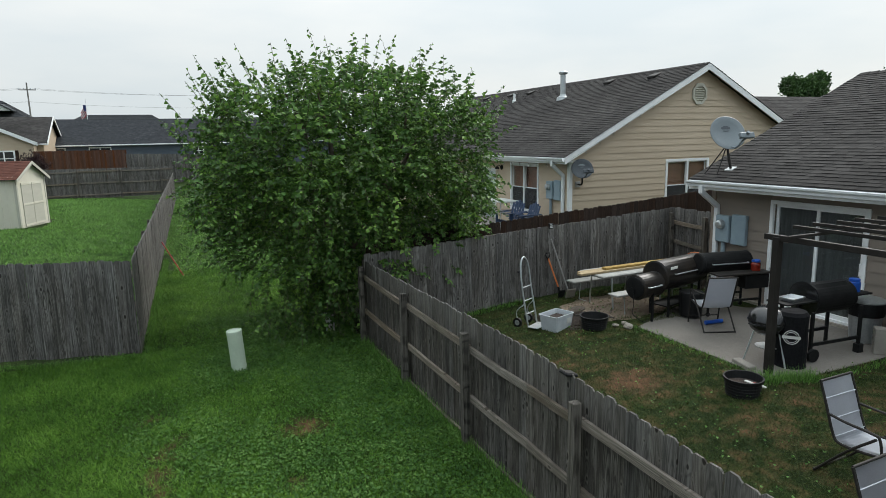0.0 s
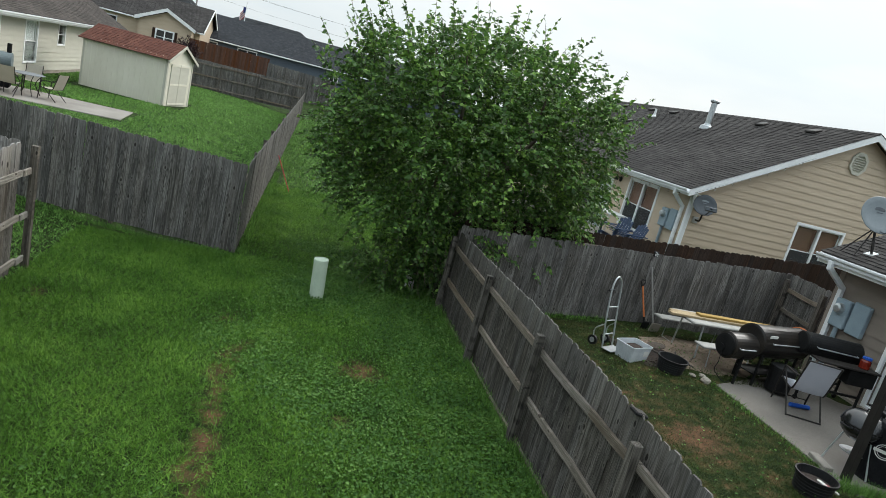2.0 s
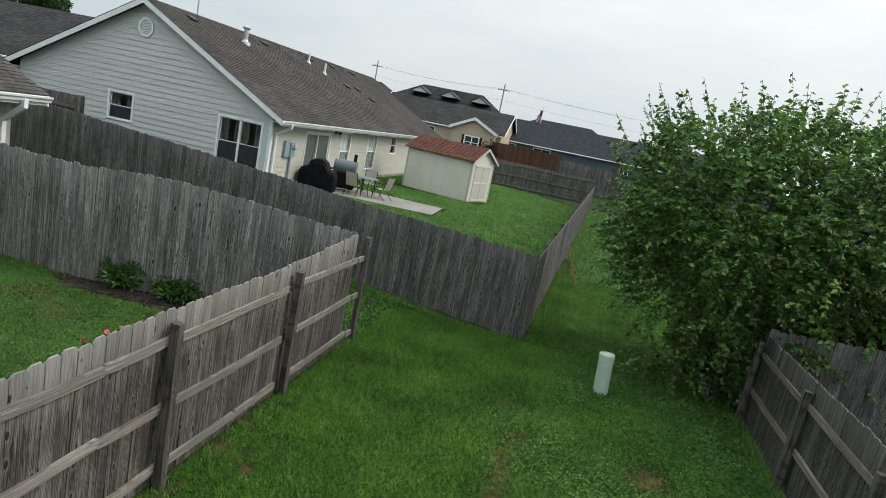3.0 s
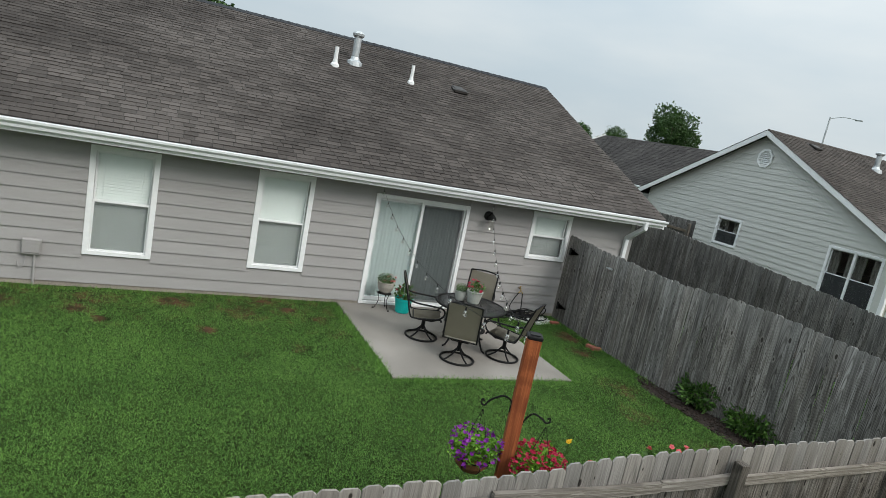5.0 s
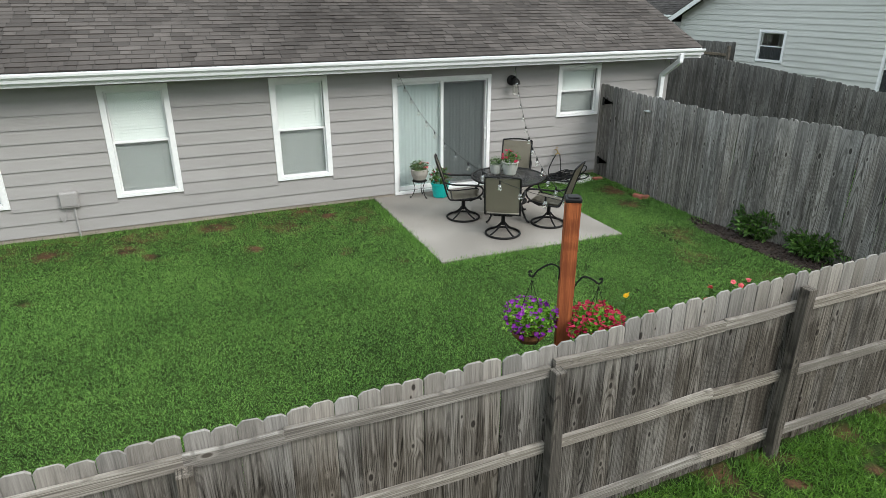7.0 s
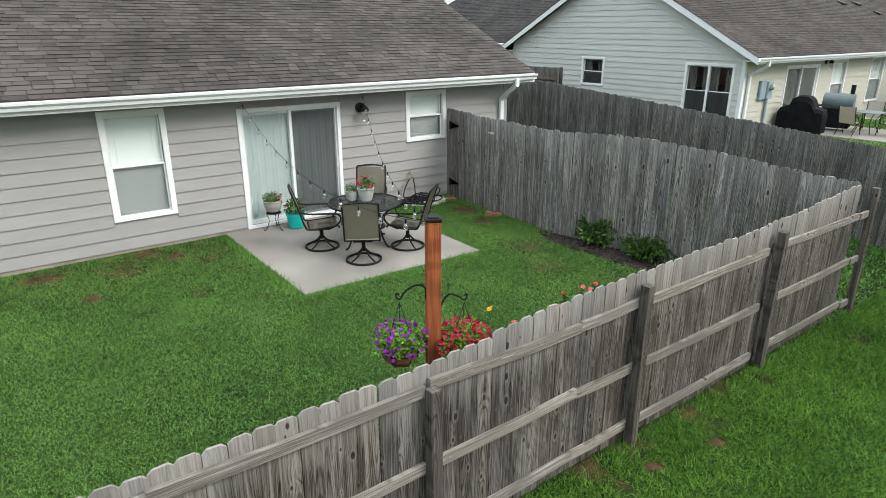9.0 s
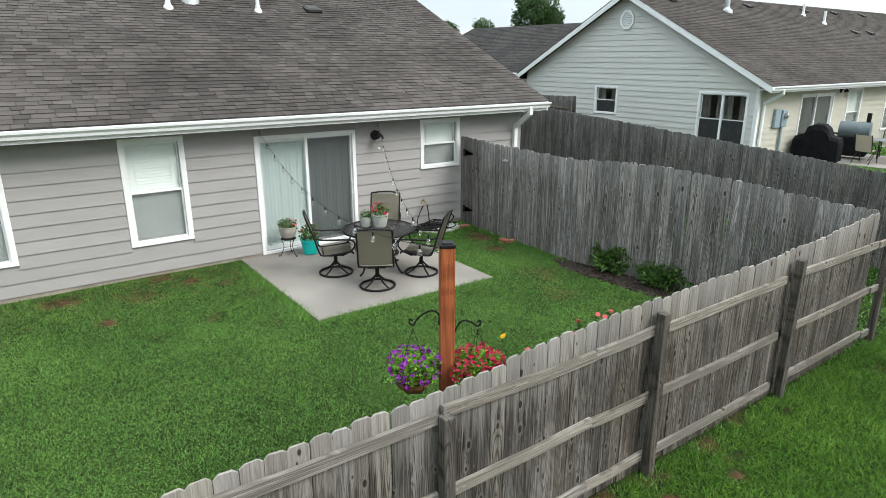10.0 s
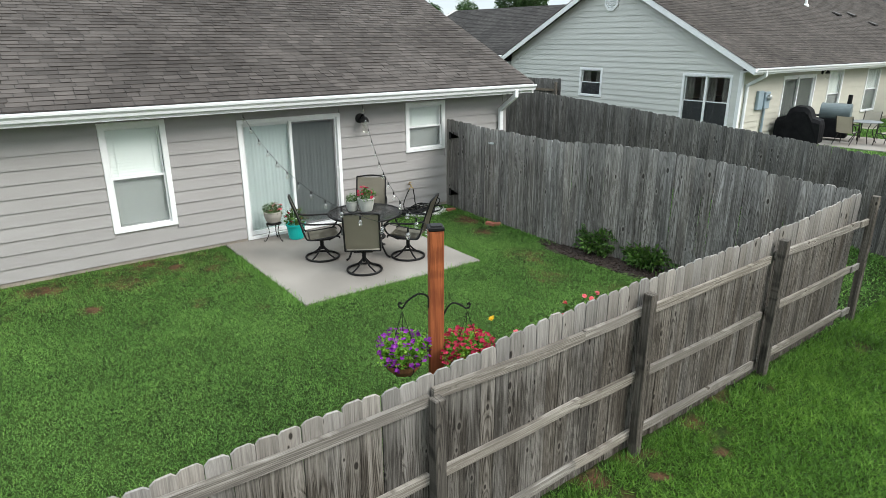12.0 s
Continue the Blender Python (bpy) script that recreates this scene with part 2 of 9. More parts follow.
def leafy(name, c1, c2, c3, trans=0.35, rough=0.45, scale=1.2, spec=0.3, slow=0.5):
    """Leaves: every leaf its own green, light shining through."""
    m, n, l, b = nodes_of(name)
    geo = n.new("ShaderNodeNewGeometry")
    ramp = n.new("ShaderNodeValToRGB")
    ramp.color_ramp.elements[0].color = (*c1, 1)
    ramp.color_ramp.elements[1].color = (*c3, 1)
    e = ramp.color_ramp.elements.new(0.6)
    e.color = (*c2, 1)
    tc = n.new("ShaderNodeTexCoord")
    t = n.new("ShaderNodeTexNoise")
    t.inputs["Scale"].default_value, t.inputs["Detail"].default_value = scale, 3.0
    l.new(tc.outputs["Object"], t.inputs["Vector"])
    mx = n.new("ShaderNodeMix")
    mx.inputs[0].default_value = slow
    l.new(geo.outputs["Random Per Island"], mx.inputs[2])
    wide = n.new("ShaderNodeMapRange")
    wide.inputs["From Min"].default_value, wide.inputs["From Max"].default_value = 0.3, 0.7
    l.new(t.outputs["Fac"], wide.inputs["Value"])
    l.new(wide.outputs["Result"], mx.inputs[3])
    l.new(mx.outputs[0], ramp.inputs["Fac"])
    l.new(ramp.outputs["Color"], b.inputs["Base Color"])
    b.inputs["Roughness"].default_value = rough
    b.inputs["Specular IOR Level"].default_value = spec
    tr = n.new("ShaderNodeBsdfTranslucent")
    l.new(ramp.outputs["Color"], tr.inputs["Color"])
    ms = n.new("ShaderNodeMixShader")
    ms.inputs["Fac"].default_value = trans
    l.new(b.outputs["BSDF"], ms.inputs[1])
    l.new(tr.outputs["BSDF"], ms.inputs[2])
    l.new(ms.outputs["Shader"], n["Material Output"].inputs["Surface"])
    return m


M = {}
M["fence_light"] = wood("weathered_grey_wood", (0.014, 0.0112, 0.0087), (0.205, 0.187, 0.167), (0.028, 0.0222, 0.0165), rand=0.22, bleach=0.75)
M["fence_mid"] = wood("weathered_brown_grey_wood", (0.04, 0.036, 0.033), (0.315, 0.3, 0.283), (0.08, 0.073, 0.067), rand=0.24, bleach=0.2)
M["fence_dark"] = wood("weathered_dark_wood", (0.03, 0.0275, 0.0255), (0.21, 0.199, 0.187), (0.045, 0.041, 0.038), rand=0.24, bleach=0.15)
# darker wood for the fence facing away from the sun: its shade in the colour
M["fence_shaded"] = wood("shaded_dark_brown_wood", (0.014, 0.012, 0.0105), (0.15, 0.138, 0.125), (0.022, 0.018, 0.015), rand=0.22, bleach=0.3)
M["fence_post"] = wood("grey_post_wood", (0.02, 0.0175, 0.015), (0.18, 0.16, 0.138), (0.08, 0.07, 0.06), rand=0.15)
M["rail_light"] = wood("pale_rail_wood", (0.1, 0.088, 0.076), (0.37, 0.345, 0.31), (0.16, 0.142, 0.124), rand=0.12, across="Y")
M["rail_dark"] = wood("grey_brown_rail_wood", (0.09, 0.075, 0.06), (0.27, 0.23, 0.19), (0.13, 0.1, 0.075), rand=0.2, across="Y")
M["fence_brown"] = wood("stained_brown_wood", (0.018, 0.011, 0.008), (0.055, 0.032, 0.022), (0.025, 0.015, 0.01), rand=0.2)
M["fence_red"] = wood("stained_red_wood", (0.06, 0.025, 0.014), (0.13, 0.06, 0.035), (0.09, 0.04, 0.022), rand=0.15)
M["cedar"] = wood("orange_stained_post_wood", (0.15, 0.036, 0.01), (0.36, 0.1, 0.026), (0.24, 0.06, 0.016), rand=0.05)
M["lumber"] = wood("yellow_pine_lumber", (0.25, 0.165, 0.06), (0.42, 0.3, 0.13), (0.3, 0.2, 0.08), rand=0.1, knots=False)
M["siding_gray"] = surf("grey_painted_siding", (0.3, 0.286, 0.277), (0.335, 0.322, 0.313), 1.3, 0.6, 0.12, 45, rand=0.035, stretch=(1, 1, 4), bump_d=0.002)
M["siding_pale"] = surf("pale_grey_painted_siding", (0.52, 0.52, 0.485), (0.58, 0.58, 0.545), 1.3, 0.6, 0.12, 45, rand=0.03, stretch=(1, 1, 4), bump_d=0.002)
M["siding_cream"] = surf("cream_painted_siding", (0.46, 0.443, 0.375), (0.52, 0.5, 0.425), 1.3, 0.6, 0.12, 45, rand=0.03, stretch=(1, 1, 4), bump_d=0.002)
M["siding_tan"] = surf("tan_painted_siding", (0.47, 0.37, 0.265), (0.53, 0.425, 0.315), 1.3, 0.6, 0.12, 45, rand=0.03, stretch=(1, 1, 4), bump_d=0.002)
M["siding_brown"] = surf("taupe_painted_siding", (0.2, 0.165, 0.135), (0.245, 0.2, 0.165), 1.3, 0.6, 0.12, 45, rand=0.03, stretch=(1, 1, 4), bump_d=0.002)
M["siding_blue"] = surf("slate_blue_siding", (0.06, 0.075, 0.1), (0.08, 0.1, 0.125), 1.3, 0.6, 0.1, 45, rand=0.03, stretch=(1, 1, 4))
M["white"] = surf("white_painted_trim", (0.74, 0.75, 0.75), (0.84, 0.84, 0.83), 2.5, 0.45, 0.05, 40)
M["gutter"] = surf("white_enamel_gutter", (0.66, 0.68, 0.69), (0.8, 0.81, 0.81), 1.2, 0.35, 0.04, 25, stretch=(1, 0.4, 3))
M["soffit"] = surf("grey_white_soffit", (0.5, 0.5, 0.49), (0.6, 0.6, 0.58), 2.0, 0.6, 0.05, 30)
M["shingle_gray"] = surf("grey_brown_asphalt_shingle", (0.034, 0.029, 0.0262), (0.092, 0.081, 0.074), 0.5, 0.93, 0.6, 160, rand=0.27, island=True, steady=True, spec=0.15)
M["shingle_gray_single"] = surf("grey_brown_asphalt_shingle_tab", (0.034, 0.029, 0.0262), (0.092, 0.081, 0.074), 0.5, 0.93, 0.6, 160, rand=0.27, steady=True, spec=0.15)
M["shingle_pale"] = surf("grey_asphalt_shingle", (0.042, 0.036, 0.032), (0.076, 0.066, 0.059), 0.55, 0.93, 0.6, 160, rand=0.26, island=True, steady=True, spec=0.15)
M["shingle_dark"] = surf("dark_grey_asphalt_shingle", (0.028, 0.0255, 0.0243), (0.054, 0.05, 0.0475), 0.55, 0.93, 0.6, 160, rand=0.28, island=True, steady=True, spec=0.15)
M["shingle_blue"] = surf("blue_black_asphalt_shingle", (0.022, 0.024, 0.028), (0.042, 0.045, 0.05), 0.55, 0.93, 0.3, 60, rand=0.2, island=True, spec=0.15)
# lighter shingles for the far roofs: the haze of distance put into the colour
M["shingle_far"] = surf("hazy_grey_asphalt_shingle", (0.05, 0.053, 0.058), (0.08, 0.085, 0.09), 0.3, 0.93, 0.3, 40, rand=0.1, island=True, spec=0.15)
M["shingle_red"] = surf("red_brown_asphalt_shingle", (0.085, 0.034, 0.025), (0.14, 0.06, 0.044), 0.9, 0.93, 0.4, 120, rand=0.2, island=True, spec=0.15)
M["underlay"] = surf("dark_roof_underlay", (0.03, 0.027, 0.025), (0.05, 0.045, 0.042), 1.5, 0.95, 0.2, 60)
M["concrete"] = surf("pale_patio_concrete", (0.185, 0.168, 0.149), (0.28, 0.257, 0.23), 0.9, 0.85, 0.25, 70, spec=0.2)
M["concrete_dirty"] = surf("stained_grey_concrete", (0.13, 0.115, 0.1), (0.215, 0.193, 0.17), 0.8, 0.85, 0.25, 60, spec=0.2)
M["foundation"] = surf("stained_foundation_concrete", (0.22, 0.19, 0.16), (0.36, 0.32, 0.27), 2.5, 0.9, 0.4, 50)
M["block"] = surf("grey_concrete_block", (0.2, 0.18, 0.155), (0.29, 0.262, 0.23), 6, 0.95, 0.5, 120)
M["glass"] = glassy("window_glass", (0.96, 0.98, 0.97))
# near black: the dimness of the rooms is put into the floor's colour
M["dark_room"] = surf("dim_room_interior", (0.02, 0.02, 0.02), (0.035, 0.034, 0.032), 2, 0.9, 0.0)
M["blind"] = surf("white_blind_slats", (0.86, 0.88, 0.86), (0.9, 0.92, 0.9), 3, 0.55, 0.05, 40)
M["blind_brown"] = surf("brown_wooden_blind", (0.17, 0.075, 0.045), (0.23, 0.105, 0.065), 3, 0.55, 0.05, 40)
M["sheer"] = surf("pale_sheer_curtain", (0.84, 0.93, 0.93), (0.88, 0.96, 0.96), 1.5, 0.8, 0.1, 20, stretch=(1, 12, 0.6))
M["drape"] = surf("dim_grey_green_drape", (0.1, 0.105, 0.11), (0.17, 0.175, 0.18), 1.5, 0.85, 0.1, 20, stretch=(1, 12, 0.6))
M["curtain"] = surf("dark_patterned_curtain", (0.16, 0.148, 0.135), (0.34, 0.31, 0.285), 6, 0.85, 0.1, 40, stretch=(5, 5, 1))
M["screen_mesh"] = surf("grey_insect_screen", (0.12, 0.13, 0.135), (0.16, 0.17, 0.175), 1.5, 0.7, 0.1, 300)
M["metal"] = surf("galvanised_metal", (0.4, 0.42, 0.43), (0.58, 0.6, 0.6), 5, 0.42, 0.05, 50, metal=0.75)
M["meter_grey"] = surf("blue_grey_enamel_box", (0.22, 0.29, 0.33), (0.28, 0.35, 0.39), 4, 0.5, 0.04, 50)
M["dish_grey"] = surf("pale_grey_dish_enamel", (0.16, 0.185, 0.2), (0.2, 0.225, 0.235), 3, 0.4, 0.03, 40)
M["dish_dark"] = surf("slate_dish_enamel", (0.05, 0.058, 0.068), (0.075, 0.085, 0.095), 3, 0.45, 0.03, 40)
M["black_metal"] = surf("black_powder_coated_metal", (0.007, 0.007, 0.0075), (0.017, 0.0165, 0.016), 7, 0.5, 0.08, 90, spec=0.14)
M["black_gloss"] = surf("black_enamel", (0.008, 0.008, 0.009), (0.016, 0.016, 0.017), 5, 0.16, 0.02, 60, spec=0.6)
M["smoker_steel"] = surf("smoke_stained_black_steel", (0.006, 0.006, 0.007), (0.028, 0.022, 0.017), 4, 0.32, 0.12, 50, spec=0.35)
M["black_cloth"] = surf("black_grill_cover_cloth", (0.005, 0.005, 0.006), (0.013, 0.013, 0.014), 5, 0.8, 0.3, 40, spec=0.12)
M["dark_frame"] = surf("dark_bronze_metal_frame", (0.017, 0.015, 0.0135), (0.032, 0.028, 0.025), 5, 0.48, 0.06, 60, spec=0.18)
M["sling"] = surf("olive_grey_sling_mesh", (0.15, 0.135, 0.1), (0.2, 0.18, 0.14), 2, 0.75, 0.25, 260)
M["sling_grey"] = surf("silver_grey_sling_fabric", (0.44, 0.45, 0.49), (0.53, 0.54, 0.58), 2, 0.75, 0.2, 200)
M["sling_tan"] = surf("beige_sling_fabric", (0.4, 0.37, 0.31), (0.48, 0.45, 0.38), 2, 0.75, 0.2, 200)
M["pvc"] = surf("pale_green_plastic_pipe", (0.4, 0.47, 0.37), (0.5, 0.57, 0.46), 3, 0.5, 0.05, 40)
M["pvc_white"] = surf("white_plastic_pipe", (0.68, 0.69, 0.68), (0.78, 0.78, 0.77), 3, 0.5, 0.05, 40)
M["teal"] = surf("teal_glazed_pot", (0.0, 0.36, 0.33), (0.01, 0.45, 0.41), 4, 0.3, 0.03, 40)
M["pot_grey"] = surf("grey_glazed_pot", (0.32, 0.33, 0.3), (0.42, 0.43, 0.39), 8, 0.55, 0.1, 60)
M["pot_stone"] = surf("mottled_stone_pot", (0.25, 0.23, 0.2), (0.38, 0.35, 0.31), 12, 0.8, 0.2, 60)
M["coco"] = surf("brown_coconut_liner", (0.13, 0.055, 0.02), (0.27, 0.13, 0.05), 10, 0.95, 0.6, 90)
M["black_plastic"] = surf("black_plastic", (0.007, 0.007, 0.0075), (0.015, 0.015, 0.0155), 5, 0.55, 0.05, 50, spec=0.2)
M["clear_plastic"] = surf("cloudy_plastic_tub", (0.42, 0.45, 0.47), (0.56, 0.58, 0.6), 5, 0.35, 0.05, 40)
M["grey_plastic"] = surf("grey_green_plastic_tote", (0.09, 0.115, 0.12), (0.13, 0.16, 0.165), 5, 0.5, 0.05, 40)
M["dirty_plastic"] = surf("grimy_white_plastic", (0.2, 0.195, 0.18), (0.34, 0.335, 0.31), 3, 0.6, 0.08, 40)
M["white_plastic"] = surf("off_white_plastic", (0.56, 0.57, 0.56), (0.68, 0.68, 0.66), 4, 0.45, 0.04, 40)
M["navy_plastic"] = surf("navy_blue_plastic", (0.012, 0.03, 0.075), (0.02, 0.045, 0.1), 4, 0.45, 0.04, 40)
M["blue_lid"] = surf("blue_plastic", (0.01, 0.07, 0.35), (0.02, 0.1, 0.45), 4, 0.4, 0.03, 40)
M["red_plastic"] = surf("red_plastic", (0.34, 0.012, 0.015), (0.45, 0.02, 0.02), 4, 0.4, 0.03, 40)
M["orange"] = surf("orange_painted_wood", (0.45, 0.12, 0.03), (0.6, 0.18, 0.05), 4, 0.6, 0.05, 40)
M["brick"] = surf("red_brick", (0.28, 0.09, 0.06), (0.42, 0.16, 0.11), 9, 0.9, 0.4, 90)
M["mulch"] = surf("dark_brown_mulch", (0.009, 0.0065, 0.005), (0.05, 0.033, 0.025), 22, 0.95, 0.9, 60, bump_d=0.03)
M["gravel"] = surf("brown_gravel", (0.13, 0.095, 0.065), (0.3, 0.23, 0.17), 30, 0.95, 0.8, 130, bump_d=0.02)
M["white_stone"] = surf("white_stone_chips", (0.45, 0.44, 0.42), (0.75, 0.74, 0.71), 22, 0.9, 0.6, 90, rand=0.25)
M["bark"] = surf("grey_brown_bark", (0.05, 0.04, 0.03), (0.14, 0.11, 0.085), 9, 0.95, 0.7, 50, stretch=(1, 1, 0.25), bump_d=0.02)
M["leaf"] = leafy("mulberry_leaf", (0.028, 0.068, 0.016), (0.082, 0.175, 0.035), (0.25, 0.42, 0.075), 0.3, 0.42, slow=0.25, spec=0.28)
M["leaf_far"] = leafy("far_tree_leaf", (0.022, 0.05, 0.014), (0.045, 0.095, 0.024), (0.08, 0.145, 0.036), 0.2, 0.6)
M["leaf_lime"] = leafy("bright_petunia_leaf", (0.07, 0.19, 0.02), (0.16, 0.36, 0.035), (0.3, 0.52, 0.06), 0.4, slow=0.2)
M["leaf_shrub"] = leafy("shrub_leaf", (0.024, 0.062, 0.013), (0.065, 0.14, 0.028), (0.15, 0.28, 0.06), 0.3, slow=0.3)
M["leaf_purple"] = leafy("purple_shrub_leaf", (0.016, 0.008, 0.01), (0.03, 0.013, 0.016), (0.05, 0.022, 0.024), 0.2)
M["petal_purple"] = leafy("purple_petal", (0.11, 0.006, 0.15), (0.2, 0.015, 0.26), (0.36, 0.06, 0.42), 0.35, 0.6, slow=0.2)
M["petal_red"] = leafy("red_petal", (0.2, 0.004, 0.018), (0.36, 0.01, 0.045), (0.54, 0.04, 0.1), 0.3, 0.6)
M["petal_yellow"] = leafy("yellow_petal", (0.7, 0.4, 0.01), (0.8, 0.5, 0.02), (0.85, 0.6, 0.05), 0.3, 0.6)
M["petal_pink"] = leafy("coral_pink_petal", (0.66, 0.09, 0.09), (0.72, 0.15, 0.18), (0.8, 0.32, 0.45), 0.3, 0.6)
M["brass"] = surf("dull_brass", (0.3, 0.2, 0.07), (0.45, 0.32, 0.13), 8, 0.4, 0.05, 60, metal=0.8)
M["bulb"] = glassy("clear_bulb_glass", (0.97, 0.97, 0.95), 0.2, 0.18)
M["amber"] = surf("dark_red_sauce", (0.12, 0.012, 0.006), (0.2, 0.02, 0.01), 3, 0.25, 0.0)
M["flag_red"] = surf("red_flag_cloth", (0.35, 0.03, 0.04), (0.42, 0.05, 0.06), 3, 0.8, 0.0)
M["flag_white"] = surf("white_flag_cloth", (0.65, 0.65, 0.66), (0.72, 0.72, 0.73), 3, 0.8, 0.0)
M["flag_blue"] = surf("blue_flag_cloth", (0.02, 0.03, 0.12), (0.03, 0.045, 0.16), 3, 0.8, 0.0)
M["pole_wood"] = surf("grey_utility_pole_wood", (0.19, 0.18, 0.17), (0.27, 0.255, 0.24), 3, 0.9, 0.3, 40)
M["shed_wall"] = surf("cream_shed_panel", (0.6, 0.57, 0.47), (0.68, 0.65, 0.55), 1.5, 0.65, 0.1, 40, stretch=(1, 1, 0.5))
M["plate"] = surf("pale_printed_label", (0.55, 0.54, 0.5), (0.65, 0.64, 0.6), 5, 0.6, 0.0)
M["foil"] = surf("crinkled_aluminium_foil", (0.6, 0.61, 0.62), (0.78, 0.79, 0.8), 12, 0.3, 0.6, 60, metal=0.85)


def grass_ground():
    """Turf between the blades: greens, thatch and the bare clay held in the attribute 'soil'."""
    m, n, l, b = nodes_of("turf_and_soil")
    tc = n.new("ShaderNodeTexCoord")

    def nz(scale, detail):
        t = n.new("ShaderNodeTexNoise")
        t.inputs["Scale"].default_value, t.inputs["Detail"].default_value = scale, detail
        l.new(tc.outputs["Object"], t.inputs["Vector"])
        return t
    broad, mid, fine = nz(0.45, 4), nz(5, 4), nz(55, 3)
    mx = n.new("ShaderNodeMix")
    mx.inputs[0].default_value = 0.55
    l.new(mid.outputs["Fac"], mx.inputs[2])
    l.new(fine.outputs["Fac"], mx.inputs[3])
    ramp = n.new("ShaderNodeValToRGB")
    ramp.color_ramp.elements[0].position, ramp.color_ramp.elements[0].color = 0.38, (0.008, 0.015, 0.004, 1)
    ramp.color_ramp.elements[1].position, ramp.color_ramp.elements[1].color = 0.66, (0.04, 0.07, 0.015, 1)
    l.new(mx.outputs[0], ramp.inputs["Fac"])
    br = n.new("ShaderNodeMapRange")
    br.inputs["From Min"].default_value, br.inputs["From Max"].default_value = 0.35, 0.65
    br.inputs["To Min"].default_value, br.inputs["To Max"].default_value = 0.75, 1.2
    l.new(broad.outputs["Fac"], br.inputs["Value"])
    hs = n.new("ShaderNodeHueSaturation")
    l.new(br.outputs["Result"], hs.inputs["Value"])
    l.new(ramp.outputs["Color"], hs.inputs["Color"])
    soil = n.new("ShaderNodeValToRGB")
    soil.color_ramp.elements[0].position, soil.color_ramp.elements[0].color = 0.4, (0.045, 0.027, 0.016, 1)
    soil.color_ramp.elements[1].position, soil.color_ramp.elements[1].color = 0.62, (0.12, 0.066, 0.034, 1)
    l.new(mx.outputs[0], soil.inputs["Fac"])
    at = n.new("ShaderNodeAttribute")
    at.attribute_name = "soil"
    edge = n.new("ShaderNodeMath")
    edge.operation = "MULTIPLY_ADD"
    edge.inputs[1].default_value = 1.2
    l.new(mid.outputs["Fac"], edge.inputs[0])
    l.new(at.outputs["Fac"], edge.inputs[2])
    er = n.new("ShaderNodeMapRange")
    er.inputs["From Min"].default_value, er.inputs["From Max"].default_value = 0.85, 1.25
    l.new(edge.outputs[0], er.inputs["Value"])
    mc = n.new("ShaderNodeMixRGB")
    l.new(er.outputs["Result"], mc.inputs["Fac"])
    l.new(hs.outputs["Color"], mc.inputs["Color1"])
    l.new(soil.outputs["Color"], mc.inputs["Color2"])
    l.new(mc.outputs["Color"], b.inputs["Base Color"])
    b.inputs["Roughness"].default_value = 0.95
    b.inputs["Specular IOR Level"].default_value = 0.1
    bp = n.new("ShaderNodeBump")
    bp.inputs["Strength"].default_value, bp.inputs["Distance"].default_value = 0.8, 0.04
    l.new(mx.outputs[0], bp.inputs["Height"])
    l.new(bp.outputs["Normal"], b.inputs["Normal"])
    return m


M["turf"] = grass_ground()
M["blade"] = leafy("grass_blade", (0.028, 0.063, 0.013), (0.118, 0.258, 0.05), (0.285, 0.49, 0.12), 0.3, 0.5, scale=1.1, spec=0.2, slow=0.2)
M["blade_lane"] = leafy("coarse_lane_grass_blade", (0.02, 0.05, 0.008), (0.096, 0.215, 0.027), (0.24, 0.42, 0.068), 0.3, 0.5, scale=0.9, spec=0.16, slow=0.35)
M["blade_dry"] = leafy("dry_grass_blade", (0.02, 0.029, 0.009), (0.05, 0.067, 0.02), (0.12, 0.14, 0.05), 0.25, 0.6, scale=1.3, spec=0.15, slow=0.35)
M["weed"] = leafy("clover_leaf", (0.03, 0.075, 0.018), (0.09, 0.19, 0.045), (0.22, 0.36, 0.1), 0.3, 0.55, scale=1.6, spec=0.15)

# ---------------------------------------------------------------- building helpers


def part(name, bm, material, parent, label="", smooth=False, m=None, inplace=False):
    if m is not None:
        bm.transform(m)
    me = bpy.data.meshes.new(name)
    bm.to_mesh(me)
    bm.free()
    me.materials.append(M[material])
    if smooth:
        me.polygons.foreach_set("use_smooth", [True] * len(me.polygons))
    ob = new(name, me)
    ob.parent = parent
    if parent is not None:
        # modelled in the parent's own space, or (inplace) in the world's
        ob.matrix_parent_inverse = parent.matrix_basis.inverted() if inplace else Matrix.Identity(4)
    if label:
        tagged(ob, label)
    return ob


def thing(name, label, category, at=(0, 0, 0), turn=0.0, group="", kind=""):
    ob = new(name)
    ob.empty_display_size = 0.2
    ob.location, ob.rotation_euler = at, (0, 0, radians(turn))
    return tagged(ob, label, category, group, kind)


def box(bm, lo, hi, bevel=0.0, m=None):
    """A box between two corners, with rounded edges where bevel is given."""
    c = [(a + b) / 2 for a, b in zip(lo, hi)]
    s = [abs(b - a) for a, b in zip(lo, hi)]
    mat = Matrix.Translation(c) @ Matrix.Diagonal((*s, 1))
    if m is not None:
        mat = m @ mat
    r = bmesh.ops.create_cube(bm, size=1.0, matrix=mat)
    if bevel > 0:
        es = list({e for v in r["verts"] for e in v.link_edges})
        bmesh.ops.bevel(bm, geom=es, offset=bevel, segments=1, affect="EDGES", clamp_overlap=True)
    return bm


def nb():
    return bmesh.new()


